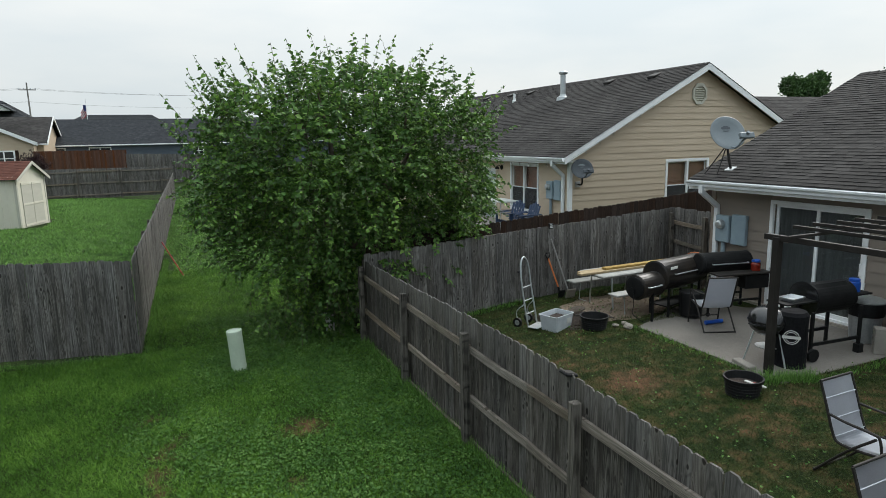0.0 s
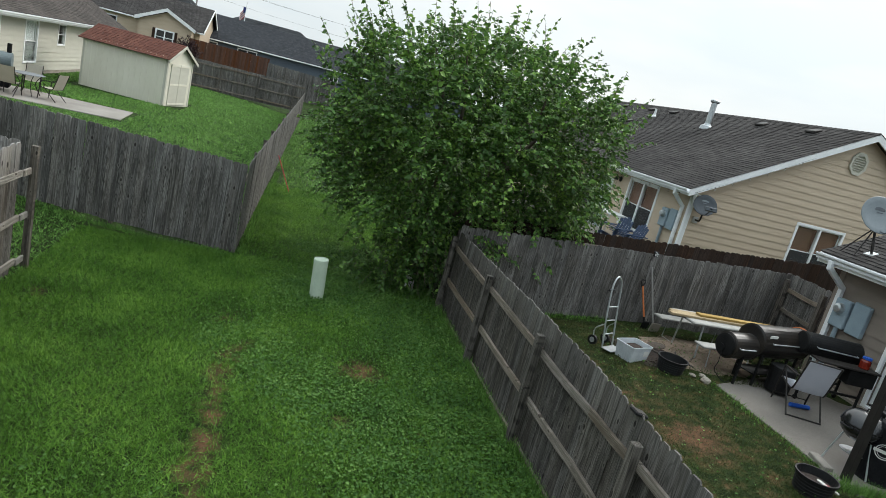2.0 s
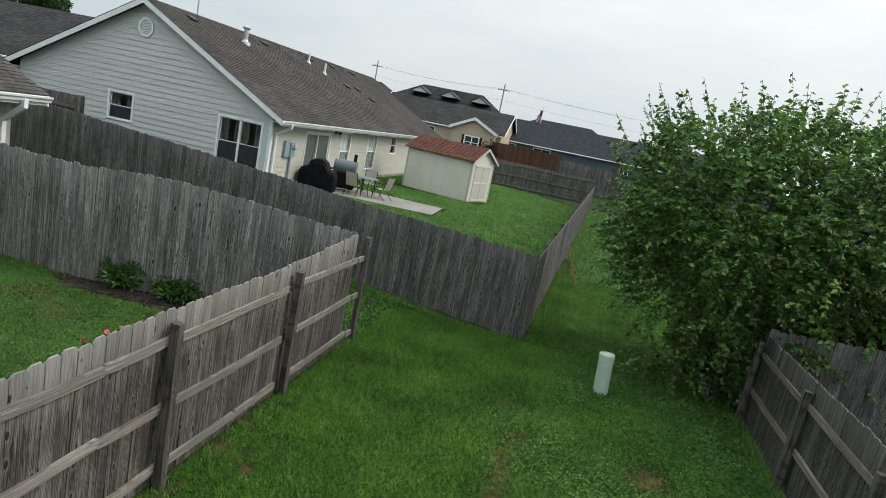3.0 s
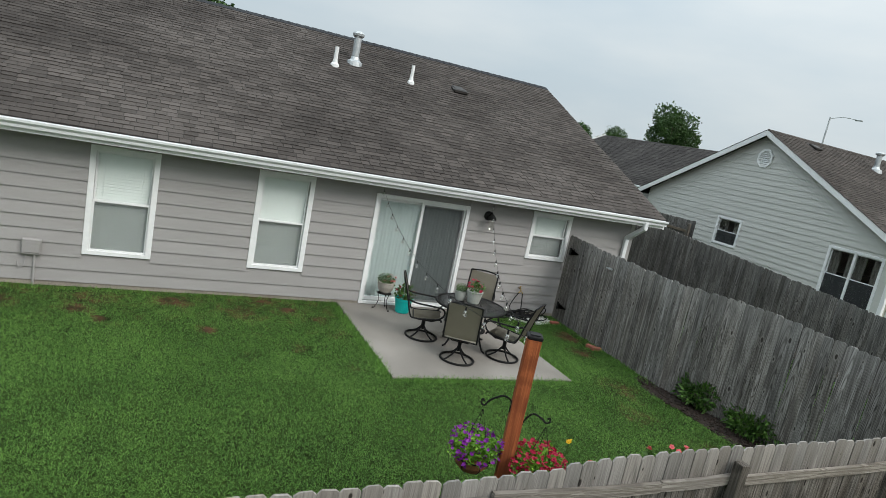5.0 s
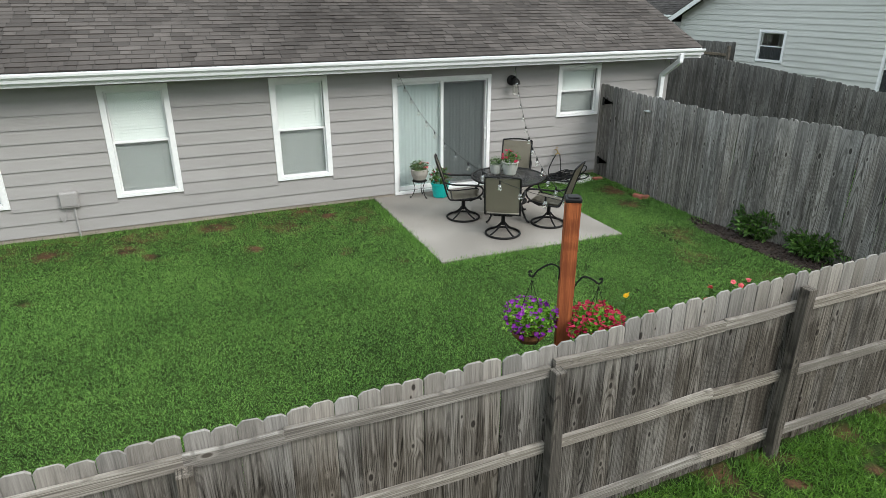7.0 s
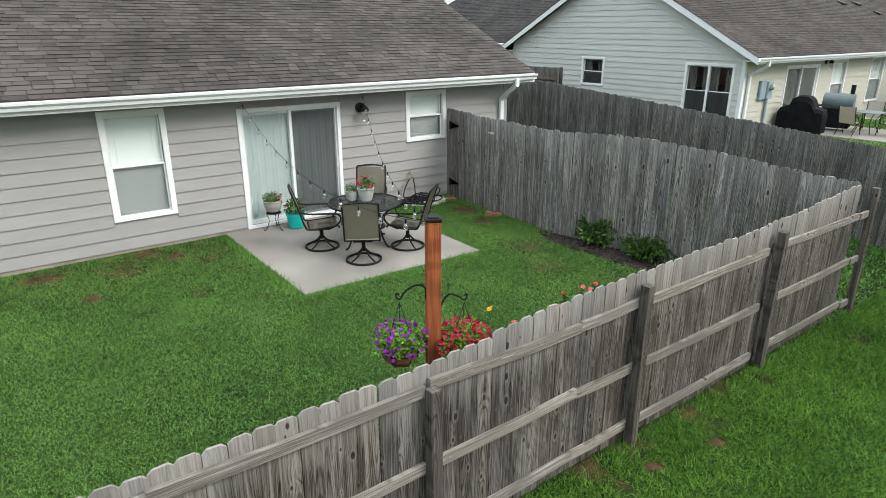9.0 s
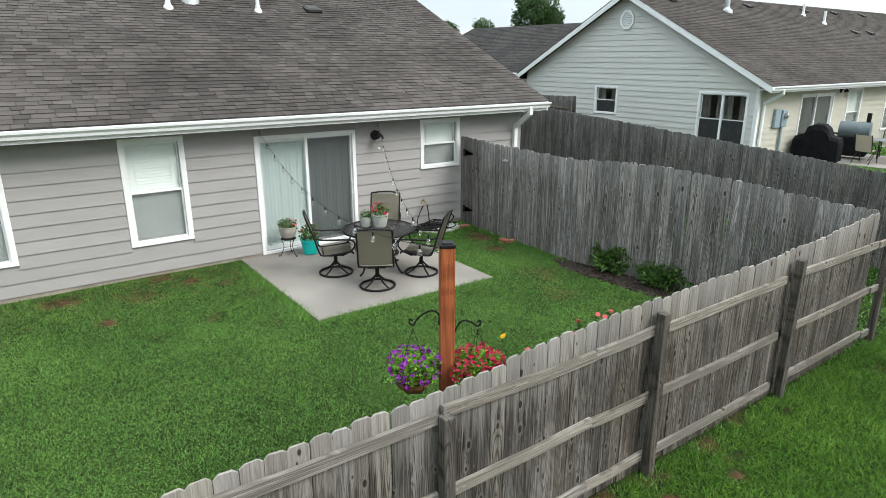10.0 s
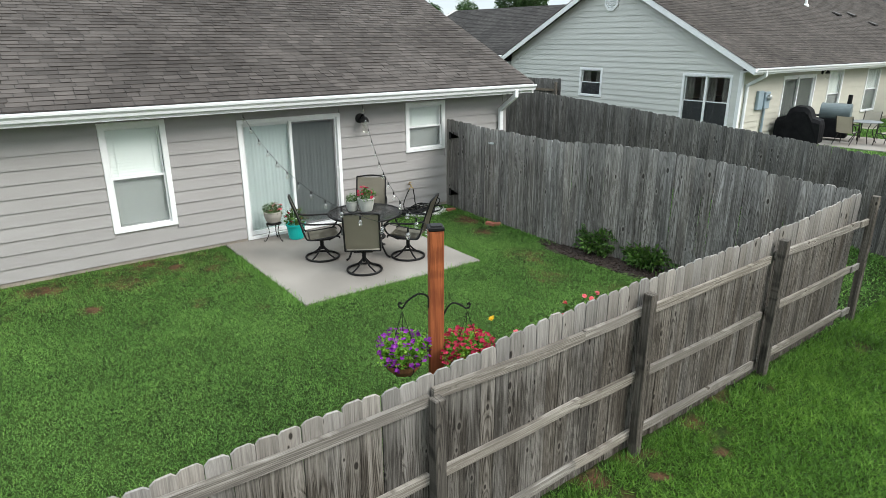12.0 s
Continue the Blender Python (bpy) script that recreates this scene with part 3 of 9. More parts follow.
def ring(bm, u0, z0, u1, z1, sides, y0, y1, bevel=0.003):
    """A rectangular frame in one piece. sides: widths of the left, lower, right and upper bars."""
    a, b, c, d = sides
    rows = []
    for y in (y0, y1):
        rows.append([bm.verts.new((u, y, z)) for u, z in ((u0, z0), (u1, z0), (u1, z1), (u0, z1))])
        rows.append([bm.verts.new((u, y, z)) for u, z in ((u0 + a, z0 + b), (u1 - c, z0 + b), (u1 - c, z1 - d), (u0 + a, z1 - d))])
    fs = []
    for i in range(4):
        j = (i + 1) % 4
        for p, q in ((0, 1), (1, 3), (3, 2), (2, 0)):
            fs.append(bm.faces.new((rows[p][i], rows[p][j], rows[q][j], rows[q][i])))
    bmesh.ops.recalc_face_normals(bm, faces=fs)
    if bevel > 0:
        bmesh.ops.bevel(bm, geom=list({e for f in fs for e in f.edges}), offset=bevel, segments=1, affect="EDGES", clamp_overlap=True)
    return bm


def prism(pts, out):
    """A flat polygon pulled along a vector: boards with sloping ends."""
    bm = nb()
    o = Vector(out)
    a = [bm.verts.new(Vector(p)) for p in pts]
    b = [bm.verts.new(Vector(p) + o) for p in pts]
    bm.faces.new(a)
    bm.faces.new(list(reversed(b)))
    for i in range(len(a)):
        j = (i + 1) % len(a)
        bm.faces.new((a[i], b[i], b[j], a[j]))
    bmesh.ops.recalc_face_normals(bm, faces=bm.faces)
    return bm


def boxed(lo, hi, bevel=0.0, m=None):
    return box(nb(), lo, hi, bevel, m)


def rod(bm, p0, p1, r0, r1=None, seg=10, caps=True):
    p0, p1 = Vector(p0), Vector(p1)
    r1 = r0 if r1 is None else r1
    d = p1 - p0
    q = d.to_track_quat("Z", "Y").to_matrix().to_4x4()
    bmesh.ops.create_cone(bm, cap_ends=caps, segments=seg, radius1=r0, radius2=r1, depth=d.length,
                          matrix=Matrix.Translation((p0 + p1) / 2) @ q)
    return bm


def tube(bm, pts, r, seg=8, closed=False):
    """A round bar bent along the points."""
    pts = [Vector(p) for p in pts]
    n = len(pts)
    rings = []
    up = Vector((0, 0, 1))
    for i, p in enumerate(pts):
        a = pts[(i - 1) % n] if (closed or i > 0) else p
        b = pts[(i + 1) % n] if (closed or i < n - 1) else p
        t = (b - a).normalized()
        side = t.cross(up)
        if side.length < 0.05:
            side = t.cross(Vector((1, 0, 0)))
        side.normalize()
        other = side.cross(t).normalized()
        rings.append([bm.verts.new(p + r * (math.cos(k * math.tau / seg) * side + math.sin(k * math.tau / seg) * other)) for k in range(seg)])
    for i in range(n if closed else n - 1):
        a, b = rings[i], rings[(i + 1) % n]
        for k in range(seg):
            bm.faces.new((a[k], a[(k + 1) % seg], b[(k + 1) % seg], b[k]))
    if not closed:
        bm.faces.new(list(reversed(rings[0])))
        bm.faces.new(rings[-1])
    return bm


def arc(pts, steps=6):
    """A smooth curve through the points."""
    p = [Vector(q) for q in pts]
    p = [2 * p[0] - p[1]] + p + [2 * p[-1] - p[-2]]
    out = []
    for i in range(1, len(p) - 2):
        for k in range(steps):
            t = k / steps
            a, b, c, d = p[i - 1], p[i], p[i + 1], p[i + 2]
            out.append(0.5 * ((2 * b) + (c - a) * t + (2 * a - 5 * b + 4 * c - d) * t * t + (3 * b - a - 3 * c + d) * t ** 3))
    out.append(p[-2])
    return out


def lathe(bm, profile, seg=24, at=(0, 0, 0)):
    """A turned body: (radius, height) from the bottom to the top."""
    rings = []
    for r, z in profile:
        rings.append([bm.verts.new((at[0] + r * math.cos(k * math.tau / seg), at[1] + r * math.sin(k * math.tau / seg), at[2] + z)) for k in range(seg)])
    for a, b in zip(rings, rings[1:]):
        for k in range(seg):
            bm.faces.new((a[k], a[(k + 1) % seg], b[(k + 1) % seg], b[k]))
    bm.faces.new(list(reversed(rings[0])))
    bm.faces.new(rings[-1])
    return bm


def mesh_of(name, verts, faces, material):
    me = bpy.data.meshes.new(name)
    me.from_pydata([tuple(v) for v in verts], [], faces)
    me.materials.append(M[material])
    me.update()
    return me


def piece(name, me, parent, m):
    """One piece on a shared mesh, placed in its parent's space."""
    ob = new(name, me)
    ob.parent = parent
    ob.matrix_basis = m
    return ob


def many_tris(name, co, per, material, label, category="", kind="stuff", smooth=False):
    """One mesh out of many small polygons with 'per' corners each; co has shape (n, per, 3)."""
    me = bpy.data.meshes.new(name)
    n = len(co)
    me.vertices.add(n * per)
    me.vertices.foreach_set("co", np.ascontiguousarray(co, dtype=np.float32).ravel())
    me.loops.add(n * per)
    me.loops.foreach_set("vertex_index", np.arange(n * per, dtype=np.int32))
    me.polygons.add(n)
    me.polygons.foreach_set("loop_start", np.arange(0, n * per, per, dtype=np.int32))
    me.update(calc_edges=True)
    me.materials.append(M[material])
    ob = new(name, me)
    return tagged(ob, label, category, "", kind)


RNG = np.random.default_rng(7)

# ---------------------------------------------------------------- ground
XS = [-60, -11, -7.5, -6, -3.3, -2.2, 3.0, 3.6, 6.0, 7.7, 11, 60]
ZS = [0.48, 0.39, 0.385, 0.28, 0.04, 0.0, 0.0, 0.04, 0.3, 0.405, 0.42, 0.5]
NX, NZ = [-5.5, -3.0, -0.6, 0.6], [0.47, 0.34, 0.08, 0.0]
YS, YZ = [-400, 45, 66, 400], [0.0, 0.0, 1.15, 2.2]


def gz(x, y):
    """Height of the ground: the lane is a shallow dip between the yards."""
    side = np.interp(x, XS, ZS)
    north = np.interp(x, NX, NZ)
    k = np.where(np.asarray(x) < 0.6, np.interp(y, [12.6, 14.5], [0, 1]), 0)
    return side + k * np.maximum(north - side, 0) + np.interp(y, YS, YZ)


# bare or thin spots of turf: x, y, radius, how bare
SPOTS = [(-0.15, 5.3, 0.26, 0.85), (-0.15, 5.8, 0.26, 0.95), (-0.13, 6.3, 0.22, 0.85), (-0.18, 6.8, 0.2, 0.8), (-0.17, 7.3, 0.24, 0.95), (-0.15, 7.75, 0.26, 0.8), (-0.24, 9.0, 0.3, 0.7), (1.67, 7.84, 0.42, 0.95), (2.2, 6.3, 0.3, 0.4),
         (0.09, 8.24, 0.16, 0.9), (-0.02, 8.0, 0.2, 0.75), (-0.15, 5.55, 0.2, 0.8), (-0.14, 6.05, 0.2, 0.8), (-0.16, 6.55, 0.18, 0.75), (-0.18, 7.05, 0.2, 0.8), (-0.16, 5.0, 0.2, 0.7), (1.3, 6.48, 0.2, 0.8), (-3.14, 4.09, 0.2, 1.2), (-3.09, 4.71, 0.16, 1.2), (-3.11, 5.65, 0.17, 1.1), (-2.84, 5.7, 0.1, 1.3), (-2.68, 5.42, 0.11, 1.3), (-2.82, 4.57, 0.1, 1.3), (-2.78, 4.13, 0.11, 1.2), (-3.18, 6.28, 0.15, 1.1),
         (-3.0, 6.9, 0.14, 1.0), (-2.75, 8.9, 0.16, 1.0), (-2.9, 3.2, 0.2, 1.0),
         (-10.57, -2.85, 0.3, 1.2), (-10.13, -1.79, 0.28, 1.1), (-9.86, -0.74, 0.22, 1.1), (-9.48, -0.38, 0.16, 1.1), (-9.18, 1.01, 0.14, 1.2), (-10.75, 2.01, 0.3, 1.2), (-10.27, 2.38, 0.2, 1.2), (-10.4, 0.54, 0.3, 1.1), (-8.47, -1.86, 0.1, 1.2),
         (-7.3, 7.3, 0.5, 0.7), (-6.5, 7.0, 0.4, 0.6), (-9.6, 7.9, 0.4, 1.1), (-8.8, 7.6, 0.3, 1.0), (-5.6, 7.6, 0.35, 0.5),
         (-10.0, 1.6, 0.5, 0.8), (-10.4, 0.6, 0.45, 0.8), (-10.4, -0.6, 0.6, 0.75), (-10.3, -2.6, 0.7, 0.7), (-9.9, 2.8, 0.3, 0.8), (-10.5, -4.2, 0.6, 0.8), (-9.2, 3.0, 0.3, 0.6), (-8.6, 2.2, 0.25, 0.65), (-8.3, 1.5, 0.2, 0.6), (-7.9, 2.9, 0.2, 0.5),
         (6.2, 6.5, 0.7, 0.95), (6.0, 7.6, 0.9, 0.65), (5.3, 8.6, 0.9, 0.55), (6.6, 4.6, 0.9, 0.6), (7.6, 3.6, 1.0, 0.8), (5.2, 5.4, 0.8, 0.55), (4.6, 7.2, 0.6, 0.5), (8.6, 4.3, 0.9, 0.7), (5.0, 3.6, 0.8, 0.6), (7.6, 4.9, 0.7, 0.7), (9.8, 4.6, 0.8, 0.6), (4.6, 9.8, 0.6, 0.4)]


def soil_at(x, y):
    s = np.zeros_like(np.asarray(x, dtype=float))
    for cx, cy, r, a in SPOTS:
        d = np.hypot(x - cx, y - cy) / r
        s = np.maximum(s, 0.62 * a * np.clip(1.4 - d, 0, 1))
    s = np.where((x > 3.6) & (x < 11) & (y > 1) & (y < 11), np.maximum(s, 0.3), s)
    # the turf thins towards the grey house's wall
    s = np.where((x > -11) & (y > -7) & (y < 3.4), np.maximum(s, 0.34 * np.clip((-8.3 - x) / 2.2, 0, 1)), s)
    return s


def axis_steps(lo, hi, fine_lo, fine_hi, step):
    a = list(np.arange(fine_lo, fine_hi + 1e-6, step))
    v, d, left = fine_lo, step, []
    while v > lo:
        d *= 1.5
        v -= d
        left.append(max(v, lo))
    v, d, right = a[-1], step, []
    while v < hi:
        d *= 1.5
        v += d
        right.append(min(v, hi))
    return np.array(left[::-1] + a + right)


TURF = []


def turf_z(x, y):
    """Height of the ground's own mesh, bumps and all."""
    gx, gy, Z = TURF
    i = np.clip(np.searchsorted(gx, x) - 1, 0, len(gx) - 2)
    j = np.clip(np.searchsorted(gy, y) - 1, 0, len(gy) - 2)
    u, v = (x - gx[i]) / (gx[i + 1] - gx[i]), (y - gy[j]) / (gy[j + 1] - gy[j])
    return (Z[j, i] * (1 - u) + Z[j, i + 1] * u) * (1 - v) + (Z[j + 1, i] * (1 - u) + Z[j + 1, i + 1] * u) * v


def build_ground():
    gx, gy = axis_steps(-900, 900, -11.5, 11.5, 0.14), axis_steps(-900, 900, -6, 24, 0.2)
    X, Y = np.meshgrid(gx, gy)
    Z = gz(X, Y)
    bumps = np.array([[noise.noise((x * 0.8, y * 0.8, 3.1)) for x in gx] for y in gy])
    near = (np.abs(X) < 12) & (np.abs(Y - 9) < 16)
    Z = Z + np.where(near, bumps * 0.025, 0)
    TURF.extend((gx, gy, Z))
    # the turf lies below the slabs
    for x0, x1, y0, y1 in ((-10.9, -7.62, 3.42, 6.44), (7.85, 10.9, 5.5, 8.15)):
        Z = np.where((X > x0) & (X < x1) & (Y > y0) & (Y < y1), 0.3, Z)
    nx, ny = len(gx), len(gy)
    me = bpy.data.meshes.new("ground")
    idx = np.arange(nx * ny).reshape(ny, nx)
    quads = np.stack([idx[:-1, :-1], idx[:-1, 1:], idx[1:, 1:], idx[1:, :-1]], -1).reshape(-1, 4)
    me.from_pydata(np.stack([X, Y, Z], -1).reshape(-1, 3).tolist(), [], quads.tolist())
    at = me.attributes.new("soil", "FLOAT", "POINT")
    at.data.foreach_set("value", soil_at(X, Y).ravel().astype(np.float32))
    me.polygons.foreach_set("use_smooth", [True] * len(me.polygons))
    me.materials.append(M["turf"])
    tagged(new("ground", me), "green lawn and grass lane with thin brown patches", "ground", "", "structure")


build_ground()

# ---------------------------------------------------------------- houses


def facing(origin, out):
    """Wall space: x along the wall, y outward, z up."""
    o = Vector(out).normalized()
    a = o.cross(Vector((0, 0, 1)))
    m = Matrix((a, o, (0, 0, 1))).transposed().to_4x4()
    return Matrix.Translation(origin) @ m


def lap_boards(wall, W, spans, z0, z1, openings, material, lap=0.203, lean=None):
    """Lap siding: one board a course and stretch. spans: u from, to; openings: u0, u1, z0, z1; lean(z): u limits under a gable."""
    z = z0
    while z < z1 - 0.02:
        zt = min(z + lap, z1)
        a0, a1 = spans
        if lean:
            b0, b1 = lean(z)
            t0, t1 = lean(zt + 0.01)
            if b1 - b0 < 0.15:
                break
        else:
            b0, b1, t0, t1 = a0, a1, a0, a1
        cuts = sorted((o[0], o[1]) for o in openings if o[2] < zt - 0.01 and o[3] > z + 0.01)
        at, pieces = b0, []
        for c0, c1 in cuts:
            pieces.append((at, c0))
            at = c1
        pieces.append((at, b1))
        for i, (p0, p1) in enumerate(pieces):
            if p1 - p0 < 0.03:
                continue
            q0 = t0 if (i == 0) else p0
            q1 = t1 if (i == len(pieces) - 1) else p1
            if q1 - q0 < 0.01:
                q0 = q1 = (q0 + q1) / 2
                q1 += 0.01
            v = [(p0, 0, z), (p1, 0, z), (p1, 0.026, z), (p0, 0.026, z), (q0, 0, zt + 0.012), (q1, 0, zt + 0.012), (q1, 0.0035, zt + 0.012), (q0, 0.0035, zt + 0.012)]
            f = [(0, 1, 2, 3), (3, 2, 6, 7), (4, 7, 6, 5), (0, 3, 7, 4), (1, 5, 6, 2), (0, 4, 5, 1)]
            me = mesh_of("siding_board", [W @ Vector(c) for c in v], f, material)
            ob = new("siding_board", me)
            ob.parent = wall
        z = zt


def wall_panels(W, u0, u1, z0, z1, openings, thick=0.14):
    """A wall with its openings cut through, as one mesh of solid panels."""
    bm = nb()
    us = sorted({u0, u1, *[o[0] + 0.05 for o in openings], *[o[1] - 0.05 for o in openings]})
    for a, b in zip(us, us[1:]):
        mid = (a + b) / 2
        hole = [o for o in openings if o[0] < mid < o[1]]
        zz = z0
        for o in sorted(hole, key=lambda q: q[2]):
            if o[2] + 0.05 > zz:
                box(bm, (a, -thick, zz), (b, -0.001, o[2] + 0.05))
            zz = o[3] - 0.05
        box(bm, (a, -thick, zz), (b, -0.001, z1))
    bm.transform(W)
    return bm


def casing(W, u0, u1, z0, z1, w=0.085, proud=0.035):
    bm = ring(nb(), u0, z0, u1, z1, (w, w * 0.75, w, w), -0.02, proud, 0.004)
    bm.transform(W)
    return bm


def slats(W, u0, u1, z0, z1, y=-0.095, step=0.05):
    # the slats are turned nearly shut
    out = nb()
    z = z0 + 0.02
    while z < z1:
        c = Matrix.Translation((0, y, z)) @ Matrix.Rotation(radians(-71), 4, "X")
        box(out, (u0, -0.0248, -0.0012), (u1, 0.0248, 0.0012), m=c)
        z += step * 0.98
    for uu in (u0 + 0.12, u1 - 0.12):
        box(out, (uu - 0.003, y + 0.016, z0), (uu + 0.003, y + 0.02, z1))
    out.transform(W)
    return out


def window(house, W, u0, u1, z0, z1, cover="blind", mullions=0, rail=0.5, label="white double-hung window"):
    """A sash window: casing, sashes, panes, and what hangs behind the glass."""
    win = part("window", casing(W, u0, u1, z0, z1), "white", house, label, inplace=True)
    e = 0.085
    n = mullions + 1
    wu = (u1 - u0 - 2 * e) / n
    for k in range(n):
        a, b = u0 + e + k * wu, u0 + e + (k + 1) * wu
        lo, hi = z0 + e * 0.75, z1 - e
        mid = lo + (hi - lo) * rail
        t = 0.028
        if k:
            s = boxed((a - 0.04, -0.03, lo), (a + 0.04, 0.03, hi), 0.003)
            s.transform(W)
            part("mullion", s, "white", win)
        for l0, h0, y in ((lo, mid + 0.02, -0.035), (mid - 0.02, hi, -0.06)):
            s = ring(nb(), a, l0, b, h0, (t, t, t, t * 1.2), y - 0.02, y + 0.02)
            s.transform(W)
            part("sash", s, "white", win)
        for l0, h0, y in ((lo, mid, -0.035), (mid, hi, -0.06)):
            g = boxed((a + t, y - 0.003, l0 + t), (b - t, y + 0.003, h0 - t * 0.6))
            g.transform(W)
            p = part("pane", g, "glass", win)
            p.visible_shadow = False
        if cover == "blind":
            part("blind", slats(W, a + 0.01, b - 0.01, lo, hi), "blind", win, "white slatted blind, drawn down")
            sc = boxed((a + t, -0.008, lo + t), (b - t, -0.006, mid - 0.005))
            sc.transform(W)
            part("insect_screen", sc, "screen", win, "grey insect screen over the lower sash")
        elif cover == "brown":
            part("blind", slats(W, a + 0.01, b - 0.01, lo, hi), "blind_brown", win, "brown wooden slatted blind, drawn down")
        elif cover == "curtain":
            c = nb()
            k2 = 14
            for i in range(k2):
                q0, q1 = a + (b - a) * i / k2, a + (b - a) * (i + 1) / k2
                if abs((q0 + q1) / 2 - (a + b) / 2) < (b - a) * 0.12:
                    continue
                y0, y1 = -0.13 - 0.03 * (i % 2), -0.13 - 0.03 * ((i + 1) % 2)
                vs = [c.verts.new(p) for p in ((q0, y0, lo), (q1, y1, lo), (q1, y1, hi), (q0, y0, hi))]
                c.faces.new(vs)
            bmesh.ops.solidify(c, geom=c.faces[:], thickness=0.004)
            c.transform(W)
            part("curtain", c, "curtain", win, "dark curtains behind the panes")
        if cover in ("brown", "curtain"):
            sc = boxed((a + t, -0.008, lo + t), (b - t, -0.006, mid - 0.005))
            sc.transform(W)
            part("insect_screen", sc, "screen_dark", win, "dark insect screen over the lower sash")
    return win


def sliding_door(house, W, u0, u1, z0, z1, cover="sheer", handle_side=1):
    door = part("sliding_door", casing(W, u0, u1, z0, z1, 0.07, 0.04), "white", house, "white two-panel sliding glass door, shut", inplace=True)
    um = (u0 + u1) / 2
    for k, (a, b, y) in enumerate(((u0 + 0.07, um + 0.03, -0.03), (um - 0.03, u1 - 0.07, -0.075))):
        s = nb()
        t = 0.06
        lo, hi = z0 + 0.05, z1 - 0.07
        ring(s, a, lo, b, hi, (t, t * 1.3, t, t), y - 0.02, y + 0.02, 0.004)
        s.transform(W)
        panel = part("door_panel", s, "white", door)
        g = boxed((a + t, y - 0.003, lo + t), (b - t, y + 0.003, hi - t))
        g.transform(W)
        p = part("pane", g, "glass", door)
        p.visible_shadow = False
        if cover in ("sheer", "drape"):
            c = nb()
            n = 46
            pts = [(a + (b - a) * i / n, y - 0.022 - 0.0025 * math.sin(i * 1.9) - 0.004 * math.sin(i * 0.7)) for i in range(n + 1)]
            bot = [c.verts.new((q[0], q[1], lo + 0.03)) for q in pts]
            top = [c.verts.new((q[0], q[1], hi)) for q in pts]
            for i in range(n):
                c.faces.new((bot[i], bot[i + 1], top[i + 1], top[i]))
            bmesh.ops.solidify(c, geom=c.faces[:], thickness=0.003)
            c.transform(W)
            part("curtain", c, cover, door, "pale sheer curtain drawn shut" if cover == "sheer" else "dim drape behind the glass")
    hx = u1 - 0.1 if handle_side > 0 else u0 + 0.1
    hy = 0.0
    hb = tube(nb(), [(hx, hy - 0.04, z0 + 0.9), (hx, hy + 0.045, z0 + 0.92), (hx, hy + 0.045, z0 + 1.12), (hx, hy - 0.04, z0 + 1.14)], 0.011)
    hb.transform(W)
    part("handle", hb, "white", door)
    if cover == "sheer":
        # the screen door covers one half
        a, b = (u0 + 0.1, um - 0.02) if handle_side < 0 else (um + 0.02, u1 - 0.1)
        sc = boxed((a, -0.002, z0 + 0.1), (b, 0.0, z1 - 0.1))
        sc.transform(W)
        part("insect_screen", sc, "screen_door", door, "grey insect screen panel")
    return door


def roof_plane(roof, E0, E1, R0, R1, material, single=None, stretch=None, expo=0.127, seed=1, name="shingles"):
    """Asphalt tabs in courses from the eave E0-E1 up to the ridge R0-R1 (corners in the world)."""
    rng = np.random.default_rng(seed)
    E0, E1, R0, R1 = (np.array(p, float) for p in (E0, E1, R0, R1))
    slope = np.linalg.norm((R0 + R1) / 2 - (E0 + E1) / 2)
    nrm = np.cross(E1 - E0, R0 - E0)
    nrm /= np.linalg.norm(nrm)
    if nrm[2] < 0:
        nrm = -nrm
    rows = int(slope / expo)
    quads, singles = [], 0
    box_f = [(0, 1, 2, 3), (4, 7, 6, 5), (0, 4, 5, 1), (1, 5, 6, 2), (2, 6, 7, 3), (3, 7, 4, 0)]
    for r in range(rows):
        t0, t1 = r / rows, (r + 1.25) / rows
        a, b = E0 + (R0 - E0) * t0, E1 + (R1 - E1) * t0
        a2, b2 = E0 + (R0 - E0) * min(t1, 1), E1 + (R1 - E1) * min(t1, 1)
        L = np.linalg.norm(b - a)
        cuts = [0.0]
        at = rng.uniform(0.05, 0.3)
        while at < L - 0.08:
            cuts.append(at)
            at += rng.choice([0.16, 0.21, 0.26, 0.31]) + rng.uniform(-0.015, 0.015)
        cuts.append(L)
        wob = rng.normal(0, 0.003)
        for c0, c1 in zip(cuts, cuts[1:]):
            g = 0.006
            lift = 0.012 + rng.choice([0.0, 0.006]) + rng.uniform(0, 0.003)
            f0, f1 = (c0 + g) / L, (c1 - g) / L
            down = (a - a2) / np.linalg.norm(a - a2) * (rng.uniform(-0.004, 0.004) + wob)
            p = [a + (b - a) * f0 + nrm * lift + down, a + (b - a) * f1 + nrm * lift + down, a2 + (b2 - a2) * f1 + nrm * 0.004, a2 + (b2 - a2) * f0 + nrm * 0.004]
            if single and singles < 300 and stretch[0] < p[0][1] < stretch[1] and stretch[2] <= r < stretch[3]:
                low = [q - nrm * 0.006 for q in p]
                me = mesh_of("shingle", low + p, box_f, single)
                ob = new("shingle", me)
                ob.parent = roof
                singles += 1
                continue
            quads.append(p)
            quads.append([p[0] - nrm * lift, p[1] - nrm * lift, p[1], p[0]])
    ob = many_tris(name, np.array(quads), 4, material, "worn asphalt shingles in offset courses", "", "stuff")
    ob.parent = roof
    return ob


